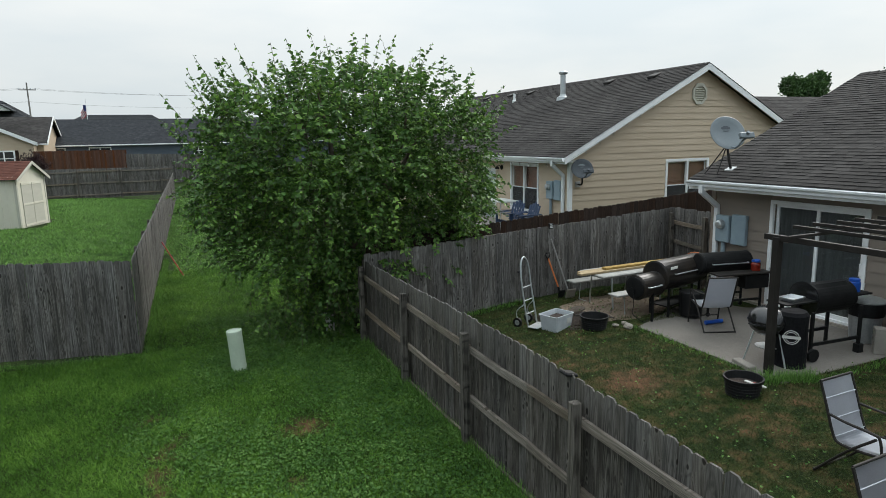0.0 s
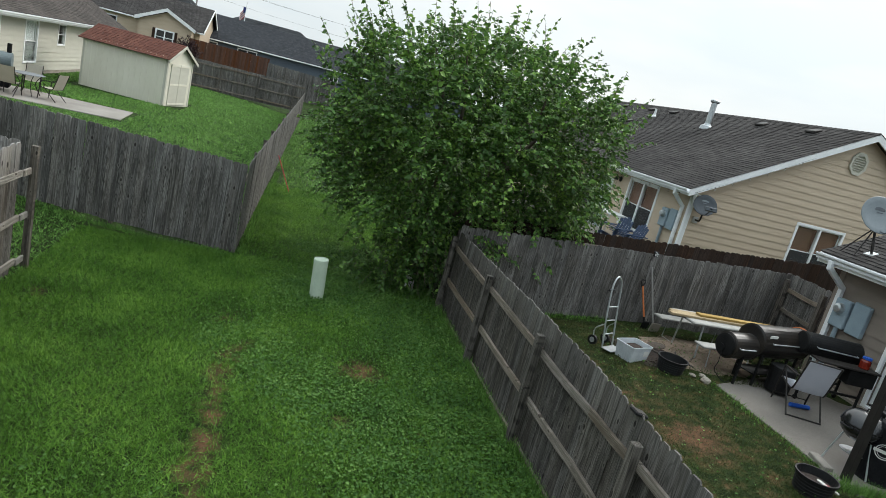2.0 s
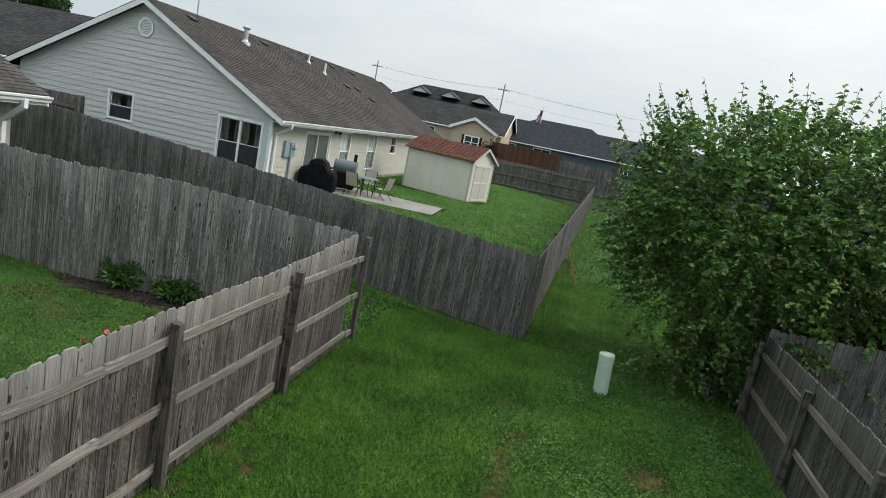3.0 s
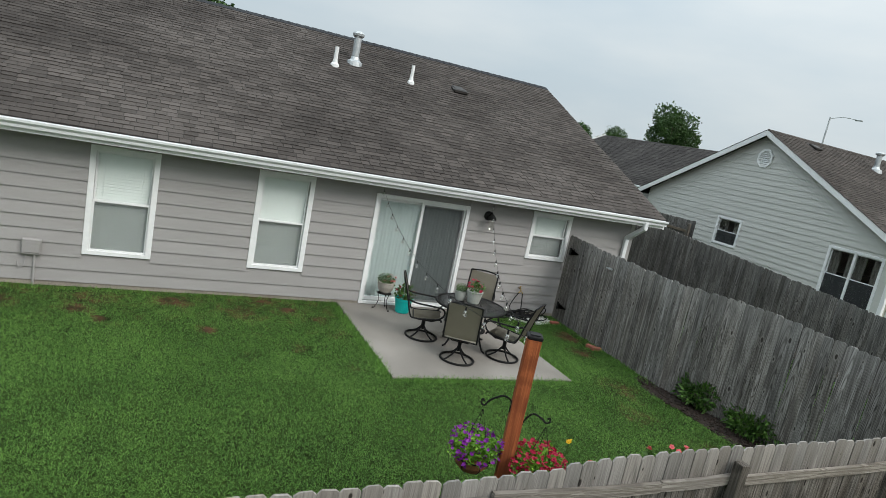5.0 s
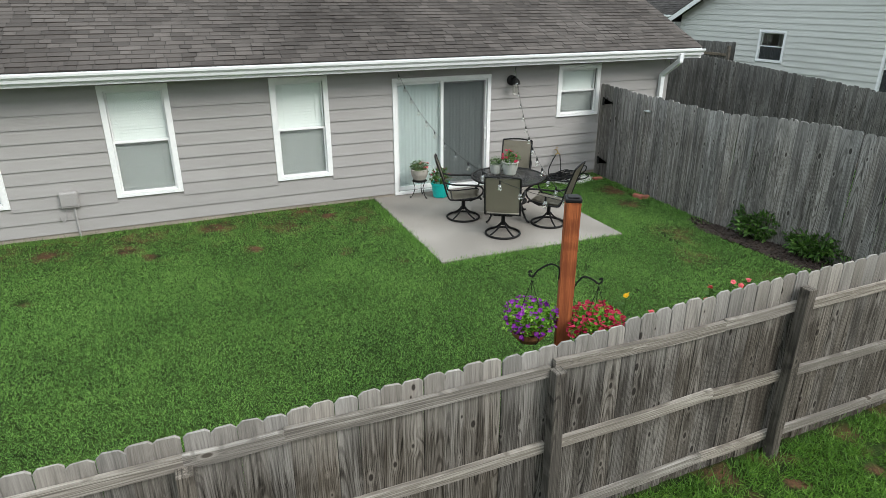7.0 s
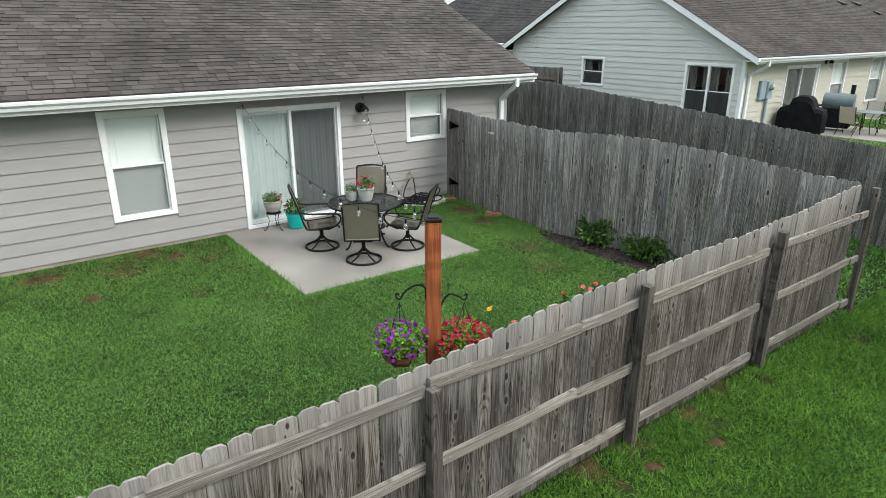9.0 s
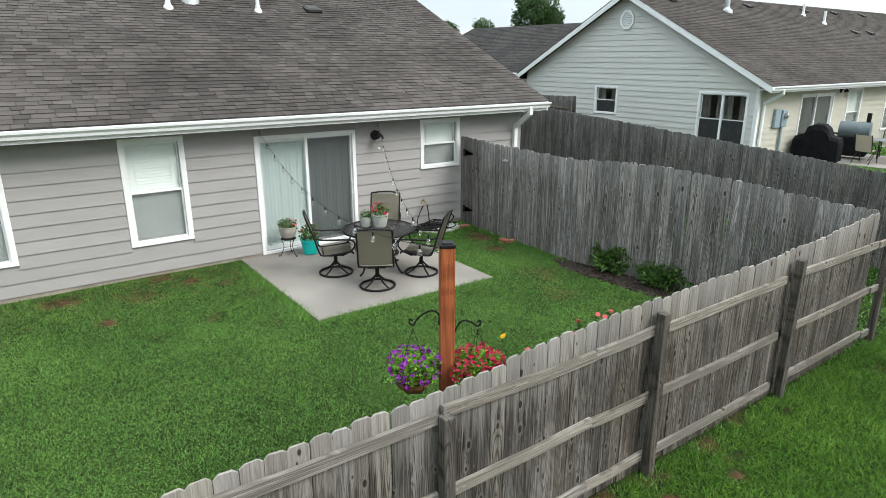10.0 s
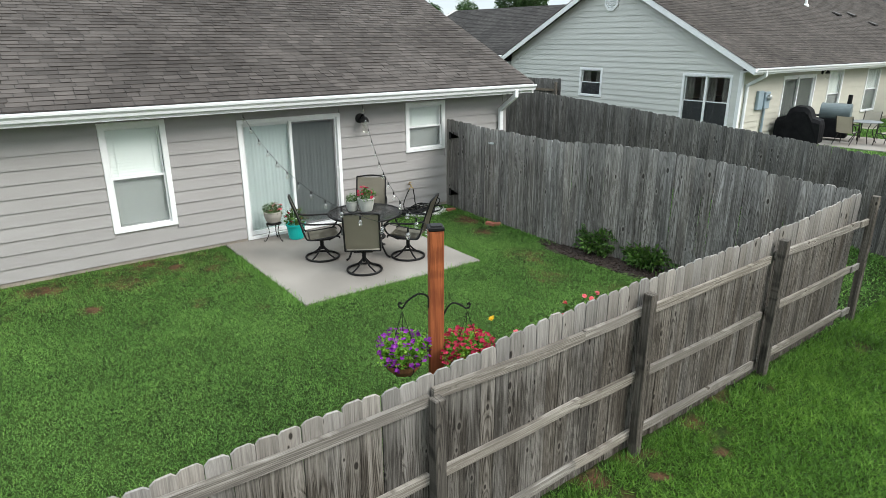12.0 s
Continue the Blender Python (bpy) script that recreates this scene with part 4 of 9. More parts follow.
def ridge_cap(roof, R0, R1, sl, sr, material, seed=3):
    rng = np.random.default_rng(seed)
    R0, R1 = Vector(R0), Vector(R1)
    d = (R1 - R0).normalized()
    L = (R1 - R0).length
    n = int(L / 0.2)
    for i in range(n):
        p = R0 + d * (i * L / n)
        q = R0 + d * ((i + 1.2) * L / n)
        lift = 0.024 + rng.uniform(0, 0.004)
        up = lambda h: Vector((0, 0, h))
        v = [p + Vector(sl) * 0.15 + up(lift), p + up(lift + 0.01), p + Vector(sr) * 0.15 + up(lift), q + Vector(sl) * 0.15 + up(lift - 0.012), q + up(lift - 0.004), q + Vector(sr) * 0.15 + up(lift - 0.012)]
        v += [c - up(0.008) for c in v]
        f = [(0, 1, 4, 3), (1, 2, 5, 4), (6, 9, 10, 7), (7, 10, 11, 8), (0, 6, 7, 1), (1, 7, 8, 2), (3, 4, 10, 9), (4, 5, 11, 10), (0, 3, 9, 6), (2, 8, 11, 5)]
        ob = new("ridge_cap", mesh_of("ridge_cap", v, f, material))
        ob.parent = roof


def gutter(house, x, y0, y1, z, out, material="gutter"):
    """A moulded gutter along y; out: +1 or -1, the side it faces."""
    prof = [(0.0, 0.0), (0.0, -0.115), (0.07, -0.12), (0.08, -0.075), (0.115, -0.04), (0.12, -0.006), (0.104, -0.004), (0.1, -0.035), (0.07, -0.07), (0.06, -0.105), (0.012, -0.1), (0.012, 0.0)]
    bm = nb()
    rings = [[bm.verts.new((x + out * a, y, z + b)) for a, b in prof] for y in (y0, y1)]
    k = len(prof)
    for i in range(k):
        bm.faces.new((rings[0][i], rings[0][(i + 1) % k], rings[1][(i + 1) % k], rings[1][i]))
    bm.faces.new(rings[0])
    bm.faces.new(rings[1])
    bmesh.ops.recalc_face_normals(bm, faces=bm.faces)
    return part("gutter", bm, material, house, "white metal eaves gutter", inplace=True)


def downspout(house, x, y, z0, z1, wall_x, wall_y):
    bm = nb()
    pts = [(x, y, z1), (x, y, z1 - 0.12), (wall_x, wall_y, z1 - 0.45), (wall_x, wall_y, z0 + 0.15)]
    for a, b in zip(pts, pts[1:]):
        d = Vector(b) - Vector(a)
        q = d.to_track_quat("Z", "Y").to_matrix().to_4x4()
        m = Matrix.Translation((Vector(a) + Vector(b)) / 2) @ q
        box(bm, (-0.04, -0.05, -d.length / 2 - 0.02), (0.04, 0.05, d.length / 2 + 0.02), 0.008, m)
    return part("downspout", bm, "gutter", house, "white metal downspout", inplace=True)


def gable_house(name, label, spec):
    """A one-storey house with its ridge along y. spec gives facade_x, back_x, y0, y1, ground, eave, ridge_x, ridge_z, overhang, materials and openings."""
    S = spec
    fx, bx, y0, y1, g = S["facade_x"], S["back_x"], S["y0"], S["y1"], S["ground"]
    out = 1 if fx > bx else -1
    h = thing(name, label, "house", (fx, y0, g))
    ex, ez, rx, rz = S["eave_x"], S["eave_z"], S["ridge_x"], S["ridge_z"]
    ry0, ry1 = y0 - S["over"], y1 + S["over"]
    sl = (rz - ez) / abs(rx - ex)
    bex = rx - (ex - rx)
    wall_top = ez + sl * abs(fx - ex) - 0.1
    under = lambda x: rz - sl * abs(x - rx) - 0.1
    # facade
    if out > 0:
        W, uof = facing((fx, 0, 0), (1, 0, 0)), lambda y: -y
    else:
        W, uof = facing((fx, 0, 0), (-1, 0, 0)), lambda y: y
    us = sorted((uof(y0), uof(y1)))
    ops = [(*sorted((uof(o["y0"]), uof(o["y1"]))), o["z0"], o["z1"]) for o in S["openings"]]
    wall = part("wall", wall_panels(W, us[0], us[1], g - 0.3, wall_top, ops), S["siding"], h, inplace=True)
    lap_boards(wall, W, us, g + S.get("plinth", 0.12), ez - 0.12, ops, S["siding"])
    for o, op in zip(S["openings"], ops):
        if o["kind"] == "door":
            sliding_door(h, W, *op, cover=o.get("cover", "sheer"), handle_side=o.get("handle", 1))
        else:
            window(h, W, *op, cover=o.get("cover", "blind"), mullions=o.get("mullions", 0), rail=o.get("rail", 0.5))
    # gable wall towards the lane's near end or far end, whichever shows
    gy = S["gable_y"]
    gn = S["gable_out"]
    WG = facing((0, gy, 0), (0, gn, 0))
    gu = (lambda x: -x) if gn < 0 else (lambda x: x)
    gops = [(*sorted((gu(o["x0"]), gu(o["x1"]))), o["z0"], o["z1"]) for o in S.get("gable_openings", [])]
    lo, hi = sorted((gu(fx), gu(bx)))
    gw = wall_panels(WG, lo, hi, g - 0.3, under(fx), gops)
    tri = [Vector((lo, -0.001, under(fx))), Vector((hi, -0.001, under(fx))), Vector((gu(rx), -0.001, under(rx)))]
    tv = [gw.verts.new(WG @ v) for v in tri] + [gw.verts.new(WG @ (v - Vector((0, 0.14, 0)))) for v in tri]
    for f in ((0, 1, 2), (5, 4, 3), (0, 3, 4, 1), (1, 4, 5, 2), (2, 5, 3, 0)):
        gw.faces.new([tv[i] for i in f])
    gwall = part("wall", gw, S["gable_siding"], h, inplace=True)

    def lean(z):
        w = max(0.0, (rz - 0.1 - z) / sl)
        c = gu(rx)
        return max(lo, c - w), min(hi, c + w)
    if S.get("gable_boards", True):
        lap_boards(gwall, WG, (lo, hi), g + 0.12, rz - 0.2, gops, S["gable_siding"], lean=lean)
    for o, op in zip(S.get("gable_openings", []), gops):
        window(h, WG, *op, cover=o.get("cover", "curtain"), mullions=o.get("mullions", 0), rail=o.get("rail", 0.5), label=o.get("label", "white double window"))
    # remaining walls, plain
    oy = y0 if gy == y1 else y1
    rest = nb()
    box(rest, (min(fx, bx), oy - 0.07, g - 0.3), (max(fx, bx), oy + 0.07, wall_top))
    tri = [(min(fx, bx), oy - 0.07, wall_top), (max(fx, bx), oy - 0.07, wall_top), (rx, oy - 0.07, under(rx)), (min(fx, bx), oy + 0.07, wall_top), (max(fx, bx), oy + 0.07, wall_top), (rx, oy + 0.07, under(rx))]
    tv = [rest.verts.new(v) for v in tri]
    for f in ((0, 1, 2), (5, 4, 3), (0, 3, 4, 1), (1, 4, 5, 2), (2, 5, 3, 0)):
        rest.faces.new([tv[i] for i in f])
    box(rest, (bx - 0.07, y0 + 0.07, g - 0.3), (bx + 0.07, y1 - 0.07, wall_top))
    bmesh.ops.recalc_face_normals(rest, faces=rest.faces)
    part("wall", rest, S["siding"], h, inplace=True)
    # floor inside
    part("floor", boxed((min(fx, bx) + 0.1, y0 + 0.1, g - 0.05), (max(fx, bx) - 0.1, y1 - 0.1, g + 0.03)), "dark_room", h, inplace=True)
    part("foundation", boxed((fx - 0.1 if out < 0 else fx - 0.06, y0, g - 0.35), (fx + 0.006 if out > 0 else fx + 0.06, y1, g + S.get("plinth", 0.12) - 0.004)), "foundation", h, "stained concrete foundation edge", inplace=True)
    # corner boards
    for cy in (y0, y1):
        cb = nb()
        s = 1 if cy == y1 else -1
        x_out = fx + 0.03 * out
        box(cb, (min(fx - 0.09 * out, x_out), min(cy, cy + 0.03 * s), g), (max(fx - 0.09 * out, x_out), max(cy, cy + 0.03 * s), ez - 0.1), 0.004)
        box(cb, (min(fx, x_out), min(cy, cy - 0.09 * s), g), (max(fx, x_out), max(cy, cy - 0.09 * s), ez - 0.1), 0.004)
        part("corner_board", cb, S.get("corner", "white"), h, inplace=True)
    # roof deck
    bm = nb()
    t = 0.09
    pr = [(ex, ez), (rx, rz), (bex, ez), (bex, ez - t), (rx, rz - t), (ex, ez - t)]
    rings = [[bm.verts.new((a, y, b)) for a, b in pr] for y in (ry0, ry1)]
    for i in range(6):
        bm.faces.new((rings[0][i], rings[0][(i + 1) % 6], rings[1][(i + 1) % 6], rings[1][i]))
    for rg in rings:
        bm.faces.new((rg[0], rg[1], rg[4], rg[5]))
        bm.faces.new((rg[1], rg[2], rg[3], rg[4]))
    bmesh.ops.recalc_face_normals(bm, faces=bm.faces)
    roof = part("roof", bm, "underlay", h, S["roof_label"], inplace=True)
    st = S.get("stretch")
    roof_plane(roof, (ex, ry0 - 0.05, ez), (ex, ry1 + 0.05, ez), (rx, ry0 - 0.05, rz), (rx, ry1 + 0.05, rz), S["shingle"], S.get("single"), st, seed=S.get("seed", 5))
    roof_plane(roof, (bex, ry0 - 0.05, ez), (bex, ry1 + 0.05, ez), (rx, ry0 - 0.05, rz), (rx, ry1 + 0.05, rz), S["shingle"], seed=S.get("seed", 5) + 1, expo=0.2)
    n1 = Vector((ex - rx, 0, ez - rz)).normalized()
    n2 = Vector((bex - rx, 0, ez - rz)).normalized()
    ridge_cap(roof, (rx, ry0, rz), (rx, ry1, rz), n1, n2, S.get("cap", S["shingle"]))
    # rake boards and soffits
    for y, s in ((ry0, -1), (ry1, 1)):
        for x_end in (ex, bex):
            v0, v1 = Vector((x_end, y, ez)), Vector((rx, y, rz))
            d = (v1 - v0)
            rb = nb()
            pts = [v0 - Vector((0, 0, 0.012)), v1 - Vector((0, 0, 0.012)), v1 - Vector((0, 0, 0.21)), v0 - Vector((0, 0, 0.21))]
            a = [rb.verts.new(p) for p in pts]
            b = [rb.verts.new(p + Vector((0, 0.035 * s, 0))) for p in pts]
            for f in ((0, 1, 2, 3),):
                rb.faces.new([a[i] for i in f])
                rb.faces.new([b[i] for i in reversed(f)])
            for i in range(4):
                rb.faces.new((a[i], b[i], b[(i + 1) % 4], a[(i + 1) % 4]))
            bmesh.ops.recalc_face_normals(rb, faces=rb.faces)
            part("rake_board", rb, S.get("trim", "white"), h, inplace=True)
    for x_end in (ex, bex):
        w = fx if x_end == ex else bx
        part("soffit", boxed((min(w, x_end), ry0 + 0.01, ez - 0.13), (max(w, x_end), ry1 - 0.01, ez - 0.1)), "soffit", h, inplace=True)
    part("fascia", boxed((min(ex, ex - 0.02 * out), ry0, ez - 0.2), (max(ex, ex - 0.02 * out), ry1, ez - 0.012)), S.get("trim", "white"), h, inplace=True)
    gutter(h, ex + 0.003 * out, ry0 - 0.02, ry1 + 0.02, ez - 0.015, out)
    if S.get("spout_y") is not None:
        downspout(h, ex + 0.06 * out, S["spout_y"], g, ez - 0.12, fx + 0.07 * out, S["spout_y"])
    return h, roof


M["screen"] = None


def make_screen(name="insect_screen_mesh", cover=0.3, shade=0.1):
    m, n, l, b = nodes_of(name)
    b.inputs["Base Color"].default_value = (shade, shade * 1.08, shade * 1.12, 1)
    b.inputs["Roughness"].default_value = 0.7
    t = n.new("ShaderNodeBsdfTransparent")
    mx = n.new("ShaderNodeMixShader")
    mx.inputs["Fac"].default_value = cover
    l.new(t.outputs["BSDF"], mx.inputs[1])
    l.new(b.outputs["BSDF"], mx.inputs[2])
    l.new(mx.outputs["Shader"], n["Material Output"].inputs["Surface"])
    return m


M["screen"] = make_screen(cover=0.24)
M["screen_door"] = make_screen("door_insect_screen_mesh", 0.36, 0.05)
M["screen_dark"] = make_screen("dark_insect_screen_mesh", 0.6, 0.035)

WIN = dict(kind="window", z0=0.93, z1=2.66)
grey_house, grey_roof = gable_house("house", "single-storey house with grey lap siding and brown-grey shingle roof", dict(
    facade_x=-10.9, back_x=-21.9, y0=-13.0, y1=9.98, ground=0.36, eave_x=-10.42, eave_z=2.93, ridge_x=-16.45, ridge_z=5.69, over=0.38,
    # caps blacker than the roof: the shade line of their lifted edges put into colour
    siding="siding_gray", gable_siding="siding_gray", gable_y=9.98, gable_out=1, gable_boards=False, shingle="shingle_gray", single="shingle_gray_single", cap="shingle_blue", stretch=(0.5, 9.0, 1, 12),
    roof_label="weathered brown-grey asphalt shingle roof", seed=11, spout_y=9.8, corner="siding_gray", plinth=0.1,
    openings=[dict(WIN, y0=-7.9, y1=-6.93), dict(WIN, y0=-5.31, y1=-4.34), dict(WIN, y0=-3.22, y1=-2.25), dict(WIN, y0=-0.81, y1=0.17), dict(WIN, y0=1.69, y1=2.66),
              dict(kind="door", y0=3.81, y1=5.77, z0=0.42, z1=2.55, cover="sheer", handle=-1), dict(kind="window", y0=7.26, y1=8.26, z0=1.64, z1=2.65)]))

pale_house, pale_roof = gable_house("house", "single-storey house with pale grey gable and cream siding", dict(
    facade_x=-10.95, back_x=-21.75, y0=20.3, y1=43.6, ground=0.5, eave_x=-10.4, eave_z=3.0, ridge_x=-16.35, ridge_z=6.2, over=0.32,
    siding="siding_cream", gable_siding="siding_pale", gable_y=20.3, gable_out=-1, shingle="shingle_pale", roof_label="grey asphalt shingle roof", seed=21, spout_y=20.55,
    openings=[dict(kind="door", y0=23.05, y1=25.5, z0=0.6, z1=2.64, cover="drape", handle=-1), dict(kind="window", y0=26.6, y1=27.85, z0=0.95, z1=2.74, cover="blind"), dict(kind="window", y0=30.1, y1=31.5, z0=0.95, z1=2.8, cover="blind"),
              dict(kind="window", y0=33.8, y1=34.8, z0=1.75, z1=2.8, cover="none")],
    gable_openings=[dict(x0=-13.07, x1=-11.26, z0=0.95, z1=2.75, mullions=1), dict(x0=-17.71, x1=-16.57, z0=1.7, z1=2.79, cover="curtain", label="small white sash window")]))

tan_house, tan_roof = gable_house("house", "single-storey house with tan lap siding and dark shingle roof", dict(
    facade_x=11.4, back_x=21.6, y0=15.6, y1=31.8, ground=0.5, eave_x=11.0, eave_z=3.2, ridge_x=16.5, ridge_z=6.03, over=0.3,
    siding="siding_tan", gable_siding="siding_tan", gable_y=15.6, gable_out=-1, shingle="shingle_dark", roof_label="dark grey asphalt shingle roof", seed=31, spout_y=15.85,
    openings=[dict(kind="window", y0=17.3, y1=19.15, z0=1.3, z1=2.95, mullions=1, cover="brown"), dict(kind="door", y0=20.2, y1=22.2, z0=0.6, z1=2.7, cover="sheer")],
    gable_openings=[dict(x0=15.13, x1=17.0, z0=1.3, z1=3.0, mullions=1, cover="brown")]))

taupe_house, taupe_roof = gable_house("house", "single-storey house with taupe siding and dark shingle roof", dict(
    facade_x=10.9, back_x=20.4, y0=-8.0, y1=9.62, ground=0.42, eave_x=10.42, eave_z=2.88, ridge_x=15.69, ridge_z=5.15, over=0.2,
    siding="siding_brown", gable_siding="siding_brown", gable_y=9.62, gable_out=1, gable_boards=False, shingle="shingle_dark", roof_label="dark grey asphalt shingle roof", seed=41, spout_y=9.45, corner="siding_brown", plinth=0.06,
    openings=[dict(kind="door", y0=6.3, y1=8.2, z0=0.47, z1=2.54, cover="drape", handle=-1)]))

# ---------------------------------------------------------------- fences


def picket_mesh(seed, material):
    """A dog-eared board 1.75 m high with a slightly warped face; 20 variants of it make the fences uneven."""
    r = random.Random(seed)
    w, t, h, ear = 0.0692 + r.uniform(-0.001, 0.0005), 0.008, 1.75, 0.026 + r.uniform(-0.004, 0.006)
    prof = [(-w, 0), (w, 0), (w, h - ear), (w - ear, h), (-w + ear, h), (-w, h - ear)]
    tw = r.uniform(-0.004, 0.004)
    v = []
    for y in (-t, t):
        for x, z in prof:
            v.append((x, y + tw * (z / h) * (1 if x > 0 else -1) + 0.004 * math.sin(z * 2 + seed), z + (r.uniform(-0.004, 0.004) if z > 1 else 0)))
    f = [(5, 4, 3, 2, 1, 0), (6, 7, 8, 9, 10, 11)] + [(i, (i + 1) % 6, 6 + (i + 1) % 6, 6 + i) for i in range(6)]
    return mesh_of("picket", v, f, material)


PICKETS = {}


def fence(label, pts, tops, material, post_at, rails, rail_mat="rail_dark", side=1, base=None, post_tops=None, post_mat="fence_post", pitch=0.142, seed=1, far=False, gap=(), category="fence"):
    """Boards along a line of plan points. tops: heights of the board tops at each point; side: +1 or -1, the face that carries rails and posts;
    post_at: distances along the line; rails: heights above the ground."""
    rng = random.Random(seed)
    P = [Vector((x, y, 0)) for x, y in pts]
    seg = [(b - a).length for a, b in zip(P, P[1:])]
    cum = [0.0]
    for s in seg:
        cum.append(cum[-1] + s)
    f = thing("fence", label, category, (P[0].x, P[0].y, float(gz(P[0].x, P[0].y))))
    base_of = base or (lambda x, y: float(gz(x, y)))
    origin = f.matrix_basis.inverted()

    def at(d):
        i = max(k for k in range(len(seg)) if cum[k] <= d + 1e-6)
        t = (d - cum[i]) / seg[i]
        p = P[i].lerp(P[i + 1], t)
        u = (P[i + 1] - P[i]).normalized()
        return p, u, tops[i] + (tops[i + 1] - tops[i]) * t
    if material not in PICKETS:
        PICKETS[material] = [picket_mesh(k, material) for k in range(14)]
    d = pitch / 2
    while d < cum[-1]:
        p, u, top = at(d)
        n = Vector((-u.y, u.x, 0)) * side
        b = base_of(p.x, p.y) + 0.02 + rng.uniform(-0.015, 0.02)
        hgt = top - b + rng.uniform(-0.014, 0.014)
        q = p - n * (0.012 + rng.uniform(-0.003, 0.003))
        ang = math.atan2(u.y, u.x) + rng.uniform(-0.02, 0.02)
        m = Matrix.Translation((q.x, q.y, b)) @ Matrix.Rotation(ang, 4, "Z") @ Matrix.Rotation(rng.gauss(0, 0.003), 4, "Y") @ Matrix.Diagonal((pitch / 0.142 * (rng.uniform(1.018, 1.033) if pitch < 0.145 else 1.06), 1, hgt / 1.75, 1))
        if not any(g0 < d < g1 for g0, g1 in gap):
            ob = piece("picket", rng.choice(PICKETS[material]), f, m)
            ob.matrix_parent_inverse = origin
        d += pitch
    for k, pd in enumerate(post_at):
        p, u, top = at(pd)
        n = Vector((-u.y, u.x, 0)) * side
        q = p + n * 0.092
        b = base_of(q.x, q.y)
        pt = (post_tops[k] if post_tops else top - 0.12)
        bm = boxed((-0.046, -0.046, -0.15), (0.046, 0.046, pt - b), 0.006)
        ob = part("post", bm, post_mat, f)
        ob.matrix_parent_inverse = origin
        ob.matrix_basis = Matrix.Translation((q.x, q.y, b)) @ Matrix.Rotation(math.atan2(u.y, u.x), 4, "Z") @ Matrix.Rotation(rng.gauss(0, 0.008), 4, "X")
    ends = sorted({0.0, *post_at, cum[-1], *cum})
    for a, b in zip(ends, ends[1:]):
        if b - a < 0.25:
            continue
        (p, u, _), (q, _, _) = at(a + 1e-4), at(b - 1e-4)
        n = Vector((-u.y, u.x, 0)) * side
        for rz in rails:
            o0 = p + n * 0.024 + Vector((0, 0, base_of(p.x, p.y) + rz + rng.uniform(-0.02, 0.02)))
            o1 = q + n * 0.024 + Vector((0, 0, base_of(q.x, q.y) + rz + rng.uniform(-0.02, 0.02)))
            dv = o1 - o0
            bm = nb()
            # a sawn rail with a slight sag
            k = 5
            rings = []
            for i in range(k + 1):
                s = i / k
                sag = -0.015 * math.sin(s * math.pi) * rng.uniform(0.4, 1)
                rings.append([bm.verts.new((c0, c1 + sag, s * dv.length)) for c0, c1 in ((-0.019, -0.042), (0.019, -0.042), (0.019, 0.042), (-0.019, 0.042))])
            for r0, r1 in zip(rings, rings[1:]):
                for i in range(4):
                    bm.faces.new((r0[i], r0[(i + 1) % 4], r1[(i + 1) % 4], r1[i]))
            bm.faces.new(list(reversed(rings[0])))
            bm.faces.new(rings[-1])
            zz = dv.normalized()
            yy = (Vector((0, 0, 1)) - zz * zz.z).normalized()
            xx = yy.cross(zz)
            ob = part("rail", bm, rail_mat, f)
            ob.matrix_parent_inverse = origin
            ob.matrix_basis = Matrix.Translation(o0) @ Matrix((xx, yy, zz)).transposed().to_4x4()
    return f


# near fence of the grey house's yard: rails face the lane
near_fence = fence("weathered grey dog-eared wooden privacy fence", [(-3.26, -6.0), (-3.26, 0.5), (-3.26, 2.3), (-3.26, 3.9), (-3.26, 7.0), (-3.26, 9.38)], [1.66, 1.66, 1.67, 1.8, 1.82, 1.95], "fence_light",
      [1.0, 3.4, 5.95, 8.34, 10.7, 13.14], [0.2, 0.84, 1.5], "rail_light", side=-1, base=lambda x, y: 0.02, post_tops=[1.5, 1.5, 1.5, 1.53, 1.71, 1.74], seed=2)
# its rails run on to a last post past the corner
for nm, mt, lo, hi in (("post", "fence_post", (-3.24, 9.62, -0.1), (-3.15, 9.71, 1.86)), ("rail", "rail_light", (-3.238, 9.37, 0.16), (-3.2, 9.66, 0.25)), ("rail", "rail_light", (-3.238, 9.37, 0.82), (-3.2, 9.66, 0.91)), ("rail", "rail_light", (-3.238, 9.37, 1.46), (-3.2, 9.66, 1.55))):
    part(nm, boxed(lo, hi, 0.005), mt, near_fence, inplace=True)
# side fence of the same yard, boards towards the yard
fence("weathered grey wooden side fence with boards towards the yard", [(-3.3, 9.42), (-4.17, 9.155), (-5.0, 8.9), (-6.18, 8.54), (-7.4, 8.17), (-8.58, 8.2), (-10.8, 8.25)], [1.95, 2.02, 2.15, 2.25, 2.21, 2.21, 2.27], "fence_mid", [1.2, 3.3, 5.8, 7.6], [0.2, 0.85, 1.5], side=-1, seed=3, base=lambda x, y: float(gz(x, y)))
# neighbour's fence
fence("dark weathered wooden fence of the neighbouring yard", [(-0.5, 12.2), (-4.2, 12.85), (-8.5, 13.45), (-14.0, 14.22), (-20.0, 15.1)], [1.8, 1.9, 2.12, 2.36, 2.5], "fence_dark", [0.1, 2.4, 4.8, 7.2, 9.6, 12.0, 15.0, 18.0], [0.2, 0.85, 1.5], side=-1, seed=4, base=lambda x, y: float(np.interp(x, [-14, -0.5], [0.55, 0.0])))
